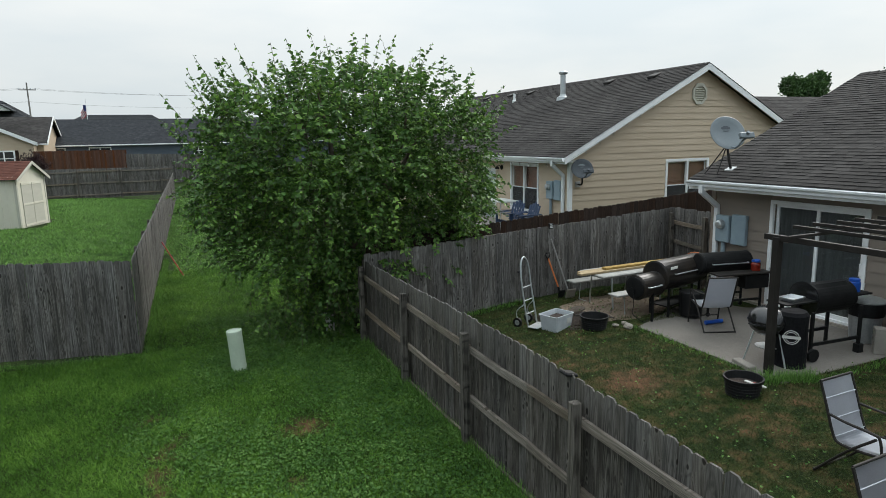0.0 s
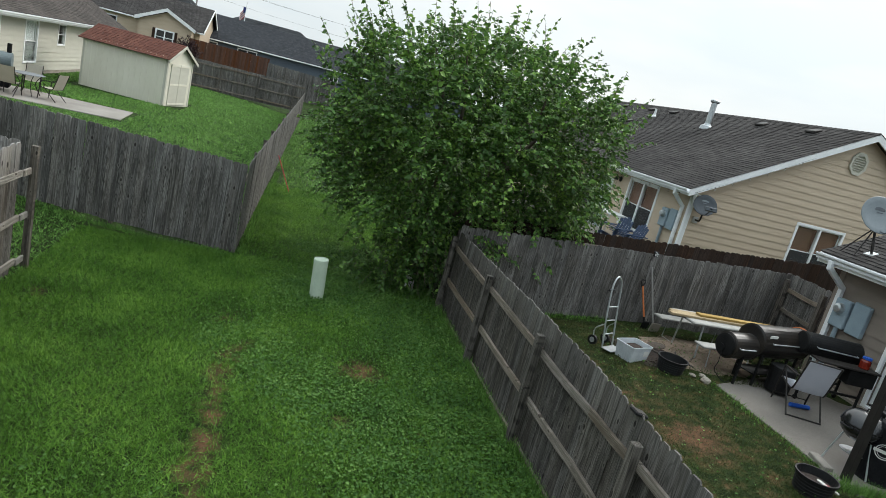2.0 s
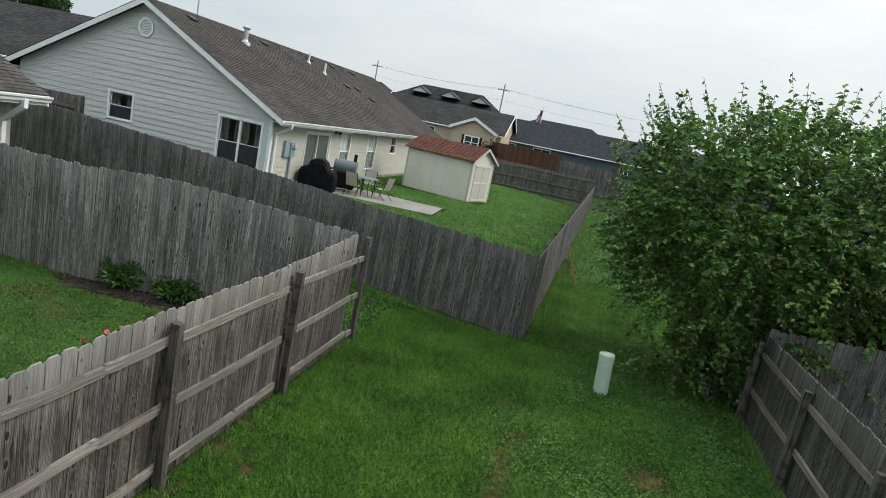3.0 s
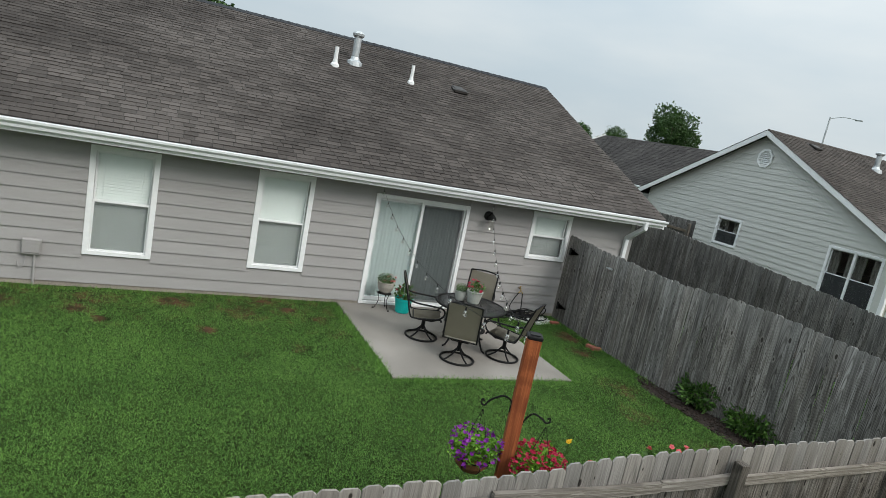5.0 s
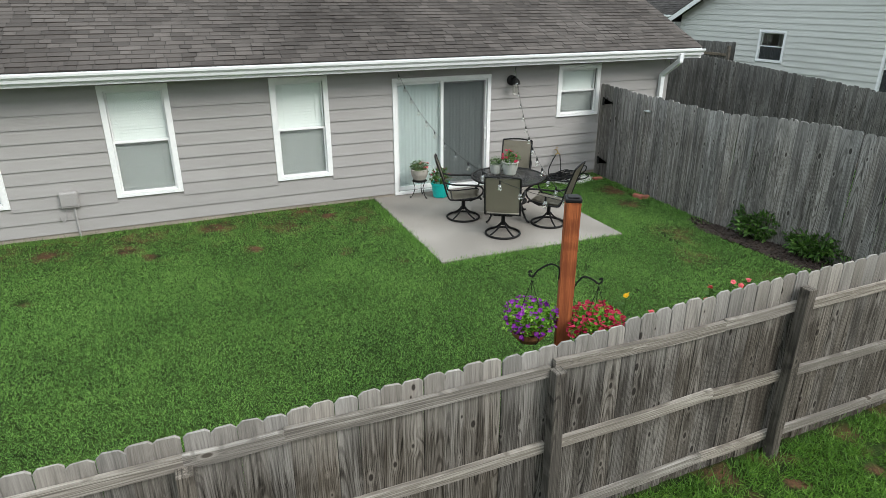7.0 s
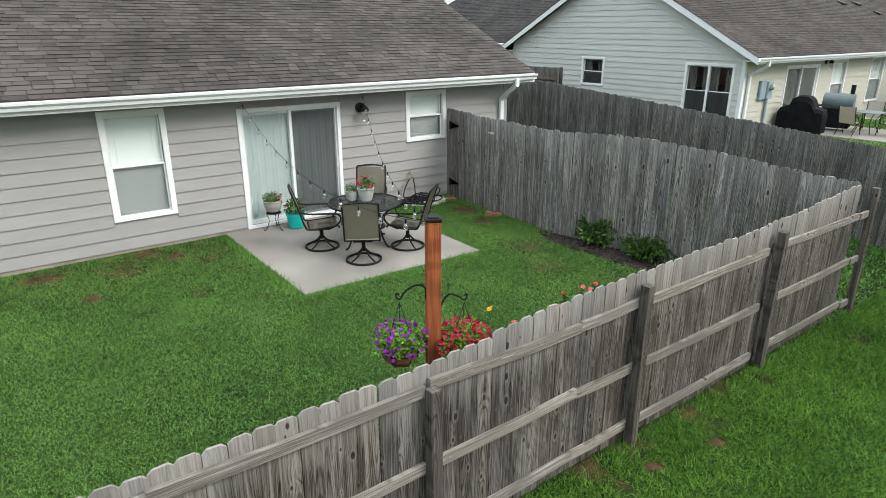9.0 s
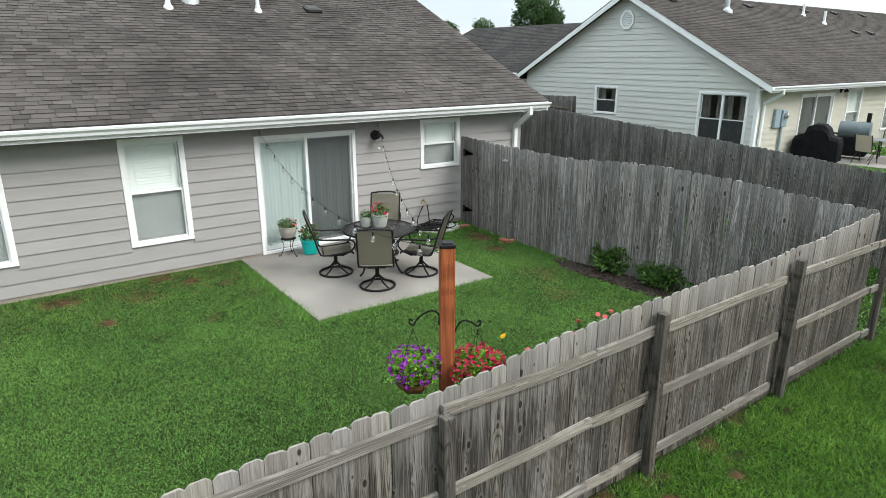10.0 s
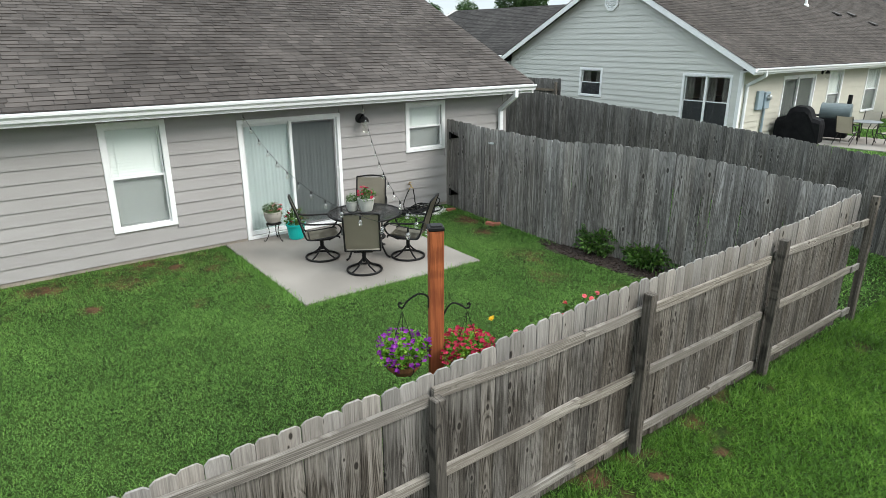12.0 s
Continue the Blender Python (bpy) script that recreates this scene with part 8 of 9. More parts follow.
# ---------------------------------------------------------------- beyond the brown fence: tan house's yard


def adirondack(at, turn):
    t = thing("adirondack_chair", "navy blue plastic adirondack chair", "chair", at, turn, "navy chairs by the tan house")
    for k in range(5):
        x = -0.22 + k * 0.11
        h = 0.95 - 0.05 * abs(k - 2)
        part("back_slat", boxed((x - 0.048, -0.012, 0.0), (x + 0.048, 0.012, h - 0.3), 0.01, Matrix.Translation((0, -0.22, 0.3)) @ Matrix.Rotation(0.35, 4, "X")), "navy_plastic", t)
    for k in range(5):
        y = -0.2 + k * 0.12
        part("seat_slat", boxed((-0.27, y - 0.05, 0.0), (0.27, y + 0.05, 0.02), 0.006, Matrix.Translation((0, 0, 0.3 + 0.15 * k * 0.12 * 4)) ), "navy_plastic", t)
    for s in (-1, 1):
        part("armrest", boxed((s * 0.34 - 0.07, -0.35, 0.55), (s * 0.34 + 0.07, 0.38, 0.575), 0.01), "navy_plastic", t)
        part("front_leg", boxed((s * 0.33 - 0.02, 0.28, 0.0), (s * 0.33 + 0.02, 0.37, 0.55), 0.006), "navy_plastic", t)
        part("back_leg", boxed((s * 0.31 - 0.02, -0.6, 0.0), (s * 0.31 + 0.02, 0.3, 0.09), 0.006, Matrix.Translation((0, 0, 0.16)) @ Matrix.Rotation(0.25, 4, "X")), "navy_plastic", t)
    return t


sl2 = part("patio_slab", boxed((8.9, 16.1, 0.3), (11.37, 23.0, 0.86), 0.01), "concrete", None)
tagged(sl2, "concrete patio slab of the tan house", "patio")
ad = adirondack((10.4, 17.4, 0.865), aim(0, 0, -0.9, -0.3))
copy_thing(ad, pose(10.45, 16.6, 0.865, 0, 0, aim(0, 0, -0.95, -0.1)))
ft2 = thing("folding_table", "white plastic folding table by the tan house", "table", (10.65, 18.5, 0.865), 0)
part("tabletop", boxed((-0.35, -0.6, 0.8), (0.35, 0.6, 0.85), 0.015), "white_plastic", ft2)
for y in (-0.45, 0.45):
    part("leg_frame", tube(nb(), [(-0.28, y, 0.8), (-0.28, y, 0.0), (0.28, y, 0.0), (0.28, y, 0.8)], 0.014), "metal", ft2)

# ---------------------------------------------------------------- neighbouring yard


def covered_grill(at, turn, w, d, h):
    t = thing("covered_grill", "large grill under a black cloth cover", "grill", at, turn)
    bm = nb()
    rng = random.Random(4)
    prof = [(-1.0, 0.0), (-1.0, 0.55), (-0.92, 0.66), (-0.55, 0.72), (-0.42, 0.92), (-0.2, 1.0), (0.25, 0.99), (0.45, 0.9), (0.6, 0.7), (0.95, 0.64), (1.0, 0.52), (1.0, 0.0)]
    rows = []
    for v in (-1, -0.8, -0.3, 0.3, 0.8, 1):
        k = 1.0 if abs(v) < 0.9 else 0.86
        rows.append([bm.verts.new((a * w / 2 * (1 + rng.uniform(-0.02, 0.02)), v * d / 2 * (1 + 0.05 * rng.uniform(-1, 1)), b * h * (k if b > 0.3 else 1))) for a, b in prof])
    for a, b in zip(rows, rows[1:]):
        for i in range(len(prof) - 1):
            bm.faces.new((a[i], a[i + 1], b[i + 1], b[i]))
    bm.faces.new(rows[0])
    bm.faces.new(list(reversed(rows[-1])))
    bmesh.ops.recalc_face_normals(bm, faces=bm.faces)
    part("cover", bm, "black_cloth", t, "draped black cover")
    return t


covered_grill((-10.15, 23.0, 0.5), 12, 1.4, 0.75, 1.2)
sg = thing("barrel_grill", "grey and black barrel grill with a chimney", "grill", (-9.6, 24.35, 0.5), 15)
part("barrel", barrel(nb(), (-0.45, 0, 0.95), (0.45, 0, 0.95), 0.3), "grey_plastic", sg)
part("cabinet", boxed((-0.45, -0.28, 0.1), (0.45, 0.28, 0.75), 0.03), "black_cloth", sg)
part("chimney", rod(nb(), (0.35, 0, 1.2), (0.35, 0, 1.55), 0.07, seg=14), "black_metal", sg)
part("shelf", boxed((-0.8, -0.25, 0.8), (-0.45, 0.25, 0.83), 0.005), "black_metal", sg)


def plain_chair(at, turn):
    t = thing("garden_chair", "beige sling garden chair with a dark frame", "chair", at, turn, "beige chairs in the neighbouring yard")
    curve = arc([(0, 0.25, 0.42), (0, 0.0, 0.4), (0, -0.2, 0.4), (0, -0.27, 0.5), (0, -0.42, 0.95)], 4)
    for s in (-1, 1):
        part("side_rail", tube(nb(), [(s * 0.25, p[1], p[2]) for p in curve], 0.014), "dark_frame", t)
        part("front_leg", tube(nb(), [(s * 0.26, 0.28, 0.0), (s * 0.27, 0.2, 0.6), (s * 0.26, 0.1, 0.65), (s * 0.25, -0.3, 0.66)], 0.014), "dark_frame", t)
        part("back_leg", rod(nb(), (s * 0.26, 0.1, 0.45), (s * 0.26, -0.38, 0.0), 0.014), "dark_frame", t)
    part("sling", sling_surface(curve, 0.245), "sling_tan", t, "beige woven sling")
    return t


pc = plain_chair((-8.85, 23.6, 0.5), aim(0, 0, 0.0, 1.0))
copy_thing(pc, pose(-7.85, 24.25, 0.5, 0, 0, aim(0, 0, -0.9, 0.3)))
copy_thing(pc, pose(-8.8, 25.25, 0.5, 0, 0, aim(0, 0, 0.2, -0.9)))
gt = thing("glass_table", "small glass-topped garden table with dark legs", "table", (-8.65, 24.45, 0.5))
part("tabletop", lathe(nb(), [(0.5, 0.7), (0.5, 0.712), (0.1, 0.714)], 28), "screen_mesh", gt)
for k in range(4):
    a = k * math.tau / 4 + 0.7
    part("leg", tube(nb(), arc([(0.44 * math.cos(a), 0.44 * math.sin(a), 0.7), (0.25 * math.cos(a), 0.25 * math.sin(a), 0.4), (0.42 * math.cos(a), 0.42 * math.sin(a), 0.0)], 4), 0.014), "dark_frame", gt)


def garden_shed():
    L, D, h, rz = 3.9, 2.35, 2.2, 2.78
    t = thing("garden_shed", "cream panelled garden shed with a red-brown shingle roof", "shed", (-5.5, 30.5, 0.4), 0)
    u = Vector((-0.955, 0.296, 0)).normalized()
    t.rotation_euler = (0, 0, math.atan2(u.y, u.x) - math.pi)
    # local: x runs to the near end (x = 0), -L at the far end; y from 0 (front) to D
    bm = nb()
    prof = [(0.0, 0.0), (D, 0.0), (D, h), (D / 2, rz), (0.0, h)]
    a = [bm.verts.new((0, y, z)) for y, z in prof]
    b = [bm.verts.new((-L, y, z)) for y, z in prof]
    bm.faces.new(a)
    bm.faces.new(list(reversed(b)))
    for i in range(5):
        j = (i + 1) % 5
        bm.faces.new((a[i], b[i], b[j], a[j]))
    bmesh.ops.recalc_face_normals(bm, faces=bm.faces)
    part("wall", bm, "shed_wall", t)
    for k in range(15):
        x = -L * (k + 0.5) / 15
        part("batten", boxed((x - 0.022, -0.015, 0.02), (x + 0.022, 0.0, h - 0.02), 0.003), "shed_wall", t)
    for x0, x1, y0, y1 in ((0, 0.02, -0.02, 0.09), (0, 0.02, D - 0.09, D + 0.02), (-0.09, 0.02, -0.02, 0), (-L, -L + 0.09, -0.02, 0)):
        part("corner_trim", boxed((x0, y0, 0.0), (x1, y1, h), 0.003), "siding_cream", t)
    for y0, y1 in ((0.35, 1.15), (1.18, 1.98)):
        dr = part("door", boxed((0.003, y0, 0.1), (0.03, y1, 1.95), 0.004), "siding_cream", t, "cream double door, shut")
        for z in (0.12, 1.0, 1.85):
            part("door_batten", boxed((0.031, y0, z), (0.045, y1, z + 0.09), 0.003), "shed_wall", dr)
    for y0, z0, y1, z1 in ((-0.18, h - 0.1, D / 2, rz + 0.05), (D + 0.18, h - 0.1, D / 2, rz + 0.05)):
        rb = nb()
        vs = [rb.verts.new(p) for p in ((0.15, y0, z0), (0.15, y1, z1), (-L - 0.15, y1, z1), (-L - 0.15, y0, z0))]
        rb.faces.new(vs)
        bmesh.ops.solidify(rb, geom=rb.faces[:], thickness=0.07)
        rf = part("roof", rb, "underlay", t, "red-brown shingle roof")
        sh = roof_plane(None, (0.16, y0, z0 + 0.01), (-L - 0.16, y0, z0 + 0.01), (0.16, y1, z1 + 0.01), (-L - 0.16, y1, z1 + 0.01), "shingle_red", seed=61, name="roof_shingles")
        sh.parent = rf
        part("fascia", prism([(0.155, y0, z0 + 0.01), (0.155, y1, z1 + 0.01), (0.155, y1, z1 - 0.12), (0.155, y0, z0 - 0.12)], (0.025, 0, 0)), "siding_cream", t, "cream fascia board")
    part("skid", boxed((-L, 0.0, -0.15), (0, D, 0.005), 0.0), "foundation", t)
    return t


garden_shed()

# stones, a bark slab and sticks at the edge of the taupe house's slab
def rock(at, r, seed, label):
    rng = random.Random(seed)
    bm = nb()
    bmesh.ops.create_icosphere(bm, subdivisions=2, radius=1.0)
    for v in bm.verts:
        k = 1 + rng.uniform(-0.14, 0.14)
        v.co = Vector((v.co.x * r * 1.2 * k, v.co.y * r * k, v.co.z * r * 0.6 * k + r * 0.4))
    ob = part("stone", bm, "foundation", None)
    ob.matrix_basis = pose(*at, 0, 0, seed * 40)
    return tagged(ob, label, "stone", "stones by the slab")


rock((7.62, 8.35, 0.4), 0.09, 1, "rough tan stone at the slab's edge")
rock((7.7, 8.55, 0.4), 0.06, 2, "small tan stone at the slab's edge")
rock((7.5, 8.55, 0.4), 0.05, 3, "small tan stone at the slab's edge")
bk = thing("bark_slab", "curved tan slab of bark lying on mulch", "bark", (7.5, 9.75, 0.4), 25)
part("slab", lathe(nb(), [(0.34, 0.0), (0.37, 0.015), (0.35, 0.035), (0.15, 0.045)], 14), "bark", bk).scale = (0.7, 0.4, 1.0)
for k, (x, y, a, L) in enumerate(((7.55, 9.05, 65, 0.55), (7.75, 8.9, 100, 0.4), (7.85, 9.15, 40, 0.5), (7.35, 9.3, 130, 0.35))):
    sk = thing("stick", "grey-brown stick on the ground by the slab", "stick", (x, y, 0.425), a, "sticks by the slab")
    part("wood", tube(nb(), [(0, 0, 0), (L * 0.4, 0.02, 0.008), (L, -0.015, 0.0)], 0.017, 6), "fence_post", sk)

# ---------------------------------------------------------------- houses and poles further off


def far_house(label, cx, cy, lx, ly, g, eave, ridge, wall_mat, roof_mat, turn=0.0, windows=(), over=0.35, hip=0.0):
    """A gable (or hipped) house with its ridge along its own x. windows: (face, along, z0, z1, width), face 's' looks to -y, 'e' to +x."""
    t = thing("house", label, "house", (cx, cy, g), turn)
    hx, hy = lx / 2, ly / 2
    e, r = eave - g, ridge - g
    bm = boxed((-hx, -hy, -0.4), (hx, hy, e))
    if hip == 0:
        tv = [bm.verts.new(p) for p in ((-hx, -hy, e), (-hx, hy, e), (-hx, 0, r - 0.12), (hx, -hy, e), (hx, hy, e), (hx, 0, r - 0.12))]
        for f in ((0, 1, 2), (5, 4, 3), (0, 2, 5, 3), (1, 4, 5, 2)):
            bm.faces.new([tv[i] for i in f])
    part("wall", bm, wall_mat, t)
    ox, oy = hx + over, hy + over
    ez = e - 0.1
    for s in (-1, 1):
        rb = nb()
        vs = [rb.verts.new(p) for p in ((-ox, s * oy, ez), (ox, s * oy, ez), (ox - hip, 0, r), (-ox + hip, 0, r))]
        rb.faces.new(vs if s < 0 else list(reversed(vs)))
        if hip and s > 0:
            for q in (-1, 1):
                vs = [rb.verts.new(p) for p in ((q * ox, -oy, ez), (q * ox, oy, ez), (q * (ox - hip), 0, r))]
                rb.faces.new(vs if q > 0 else list(reversed(vs)))
        bmesh.ops.solidify(rb, geom=rb.faces[:], thickness=0.1)
        rf = part("roof", rb, roof_mat, t)
        if not hip:
            sh = roof_plane(None, (-ox, s * oy, ez + 0.012), (ox, s * oy, ez + 0.012), (-ox, 0, r + 0.012), (ox, 0, r + 0.012), roof_mat, seed=int(abs(cx * 7)) + 10 + s, expo=0.22, name="roof_shingles")
            sh.parent = rf
        part("gutter", boxed((-ox, s * oy - 0.06, ez - 0.13), (ox, s * oy + 0.06, ez - 0.01), 0.02), "white", t)
        if not hip:
            for q in (-1, 1):
                e_ = q * (ox + 0.005)
                part("rake_board", prism([(e_, s * oy, ez + 0.1), (e_, 0, r + 0.1), (e_, 0, r - 0.16), (e_, s * oy, ez - 0.16)], (q * 0.05, 0, 0)), "white", t)
    for face, u, z0, z1, w in windows:
        if face == "s":
            m = Matrix.Translation((u, -hy, 0))
        else:
            m = Matrix.Translation((hx, u, 0)) @ Matrix.Rotation(radians(90), 4, "Z")
        wn_ = ring(nb(), -w / 2, z0, w / 2, z1, (0.09, 0.1, 0.09, 0.1), -0.04, 0.0, 0)
        wn_.transform(m)
        wi = part("window", wn_, "white", t)
        for nm, lo, hi in (("mullion", (-0.04, -0.035, z0 + 0.1), (0.04, 0.0, z1 - 0.1)), ("meeting_rail", (-w / 2 + 0.09, -0.03, (z0 + z1) / 2 - 0.03), (w / 2 - 0.09, 0.0, (z0 + z1) / 2 + 0.03))):
            bar = boxed(lo, hi)
            bar.transform(m)
            part(nm, bar, "white", wi)
        p = boxed((-w / 2 + 0.09, -0.02, z0 + 0.1), (w / 2 - 0.09, -0.012, z1 - 0.1))
        p.transform(m)
        part("pane", p, "dark_gloss", wi)
    return t


M["dark_gloss"] = surf("dark_window_glass", (0.02, 0.022, 0.025), (0.035, 0.037, 0.04), 2, 0.08, 0.0, spec=0.6)
far_house("long house with slate-blue siding and black shingle roof", 0.0, 76.5, 38.0, 10.0, 1.5, 3.95, 6.5, "siding_blue", "shingle_blue",
          windows=[("s", -5.6, 1.0, 2.1, 2.0), ("s", 3.6, 1.0, 2.0, 1.0), ("s", -9.5, 0.6, 2.1, 1.8), ("s", 9.0, 1.0, 2.0, 1.6)])
bh = far_house("beige house with dark shutters and brown shingle roof", -16.2, 69.5, 13.6, 9.6, 1.3, 4.15, 6.5, "siding_tan", "shingle_dark", windows=[("s", 3.9, 0.9, 2.3, 1.5), ("s", -1.0, 0.3, 2.4, 1.5)])
pg_ = nb()
vs = [pg_.verts.new(p) for p in ((1.6, -6.6, 2.75), (4.1, -6.6, 3.95), (6.6, -6.6, 2.75), (1.6, -2.0, 2.75), (4.1, -2.0, 3.95), (6.6, -2.0, 2.75))]
for f in ((0, 1, 4, 3), (1, 2, 5, 4)):
    pg_.faces.new([vs[i] for i in f])
bmesh.ops.solidify(pg_, geom=pg_.faces[:], thickness=0.12)
part("porch_roof", pg_, "shingle_dark", bh)
pw = nb()
box(pw, (1.9, -6.3, -0.3), (6.3, -4.8, 2.7))
vs = [pw.verts.new(p) for p in ((1.9, -6.3, 2.7), (6.3, -6.3, 2.7), (4.1, -6.3, 3.75))]
pw.faces.new(vs)
part("porch_wall", pw, "siding_tan", bh)
for x0, x1 in ((1.55, 4.1), (6.65, 4.1)):
    part("rake_board", prism([(x0, -6.61, 2.84), (x1, -6.61, 4.08), (x1, -6.61, 3.78), (x0, -6.61, 2.54)], (0, -0.06, 0)), "white", bh)
w2 = part("window", ring(nb(), 3.3, 0.9, 4.9, 2.22, (0.12, 0.1, 0.12, 0.12), -6.36, -6.3, 0), "white", bh)
part("mullion", boxed((4.05, -6.35, 1.0), (4.15, -6.3, 2.1)), "white", w2)
part("meeting_rail", boxed((3.42, -6.345, 1.52), (4.78, -6.3, 1.58)), "white", w2)
part("pane", boxed((3.42, -6.33, 1.0), (4.78, -6.305, 2.1)), "dark_gloss", w2)
for x in (3.05, 4.92):
    part("shutter", boxed((x, -6.36, 0.9), (x + 0.24, -6.305, 2.22), 0.01), "fence_brown", bh, "dark brown shutter")
far_house("brown-roofed house across the street", -31.5, 32.0, 17.5, 12.0, 0.6, 3.1, 5.95, "siding_gray", "shingle_dark", hip=0.0)
far_house("dark-roofed house across the street", 35.5, 29.5, 12.0, 11.0, 0.6, 3.2, 6.0, "siding_tan", "shingle_dark")
ap = far_house("large grey apartment building with a dark hipped roof", -35.0, 148.0, 24.0, 14.0, 1.8, 9.0, 12.6, "siding_pale", "shingle_far", hip=5.0,
               windows=[("s", x, z, z + 1.4, 1.6) for x in (-9, -5, 0, 5, 9) for z in (1.0, 4.0)])
for x in (-6.0, 1.0, 8.0):
    dm = part("dormer", prism([(x - 1.9, -7.6, 8.6), (x + 1.9, -7.6, 8.6), (x, -7.6, 9.75)], (0, 4.0, 0)), "siding_pale", ap, "pale gabled dormer")
    for s in (-1, 1):
        part("dormer_roof", prism([(x, -7.8, 9.82), (x + s * 2.2, -7.8, 8.52), (x + s * 2.2, -7.8, 8.7), (x, -7.8, 10.0)], (0, 5.0, 0)), "shingle_far", dm)
far_house("long apartment building with a dark hipped roof", -8.0, 150.0, 22.0, 13.0, 1.8, 6.9, 9.9, "siding_pale", "shingle_far", hip=5.0)
far_house("apartment building with a dark hipped roof", -58.0, 150.0, 18.0, 13.0, 1.8, 8.0, 11.3, "siding_pale", "shingle_far", hip=5.0)


def utility_pole(x, y, z, top):
    t = thing("utility_pole", "weathered grey utility pole with a crossarm", "utility pole", (x, y, z))
    part("pole", rod(nb(), (0, 0, -0.5), (0, 0, top - z), 0.17, 0.11, 12), "pole_wood", t)
    part("crossarm", boxed((-1.3, -0.08, top - z - 1.3), (1.3, 0.08, top - z - 1.15), 0.01), "pole_wood", t)
    for dx in (-1.2, -0.5, 0.5, 1.2):
        part("insulator", lathe(nb(), [(0.05, 0), (0.07, 0.08), (0.04, 0.22)], 8, (dx, 0, top - z - 1.15)), "meter_grey", t)
    return t


P1, P2, P3 = (-20.4, 130.0), (-51.0, 138.0), (35.0, 122.0)
for (x, y), top in ((P1, 14.6), (P2, 15.2), (P3, 14.2)):
    utility_pole(x, y, float(gz(x, y)), top)


def wire(a, b, sag):
    A, B = Vector(a), Vector(b)
    t = thing("power_line", "black overhead power line between poles", "power line", a, group="overhead power lines")
    part("cable", tube(nb(), [(B - A) * (i / 14) - Vector((0, 0, 4 * sag * (i / 14) * (1 - i / 14))) for i in range(15)], 0.013, 5), "black_plastic", t)


for dz, dx in ((-1.0, -1.2), (-1.0, 1.2), (-3.2, 0.0)):
    wire((P2[0] + dx, P2[1], 15.2 + dz), (P1[0] + dx, P1[1], 14.6 + dz), 0.7)
    wire((P1[0] + dx, P1[1], 14.6 + dz), (P3[0] + dx, P3[1], 14.2 + dz), 1.1)

fl = thing("flag_pole", "white flag pole with a striped flag", "flag pole", (-8.1, 90.0, 2.3))
part("pole", rod(nb(), (0, 0, 0), (0, 0, 7.1), 0.05, 0.035), "white", fl)
for k in range(7):
    bm = nb()
    n = 6
    z1, z0 = 6.4 - k * 0.17, 6.4 - (k + 1) * 0.17
    top = [bm.verts.new((-0.05 - 1.1 * i / n * 0.55, 0.12 * math.sin(i * 1.4), z1 - 0.9 * i / n)) for i in range(n + 1)]
    bot = [bm.verts.new((v.co.x, v.co.y, v.co.z - 0.17)) for v in top]
    for i in range(n):
        bm.faces.new((top[i], top[i + 1], bot[i + 1], bot[i]))
    bmesh.ops.solidify(bm, geom=bm.faces[:], thickness=0.01)
    part("stripe", bm, "flag_red" if k % 2 == 0 else "flag_white", fl)
part("canton", boxed((-0.34, -0.04, 5.7), (-0.05, 0.14, 6.4), 0.0), "flag_blue", fl, "dark blue corner field")

lp = thing("street_lamp", "grey street lamp with a curved arm", "street lamp", (-38.3, 54.0, 0.5))
part("pole", rod(nb(), (0, 0, 0), (0, 0, 11.2), 0.11, 0.07), "metal", lp)
part("arm", tube(nb(), arc([(0, 0, 11.1), (0.8, 0.6, 11.35), (1.6, 1.2, 11.3)], 4), 0.04), "metal", lp)
part("lamp_head", boxed((1.5, 1.1, 11.2), (2.1, 1.4, 11.32), 0.04), "metal", lp)

# ---------------------------------------------------------------- trees


def far_tree(x, y, top, width, seed, label="leafy green broad-leaved tree", n=12500, leaf=0.26):
    rng = np.random.default_rng(seed)
    g = float(gz(x, y))
    h = top - g
    t = thing("tree", label, "tree", (x, y, g))
    tr = nb()
    rod(tr, (0, 0, -0.2), (0, 0, h * 0.55), width * 0.035, width * 0.018, 9)
    r = width / 2
    lobes = []
    for k in range(11):
        a, q = rng.uniform(0, math.tau), rng.uniform(0.15, 0.62)
        zz = rng.uniform(0.38, 0.86)
        c = np.array([r * q * math.cos(a), r * q * math.sin(a), h * zz])
        rr = r * rng.uniform(0.34, 0.52) * (1.15 - 0.55 * abs(zz - 0.55))
        lobes.append((c, rr))
        tube(tr, arc([(0, 0, h * 0.3), (c[0] * 0.5, c[1] * 0.5, h * 0.3 + (c[2] - h * 0.3) * 0.55), tuple(c)], 3), width * 0.008, 5)
    part("trunk", tr, "bark", t)
    pts, dirs = [], []
    for c, rr in lobes:
        p, d = ball_points(rng, n // 11, c, rr, rr * 0.85, 0.6)
        pts.append(p)
        dirs.append(d)
    pts, dirs = np.concatenate(pts), np.concatenate(dirs)
    leaf_mesh("crown", leaf_quads(rng, pts, dirs * 0.6 + rng.normal(size=dirs.shape) * 0.6, leaf), "leaf_far", t)
    return t


def at_bearing(az, dist):
    return -dist * math.sin(radians(az)), dist * math.cos(radians(az))


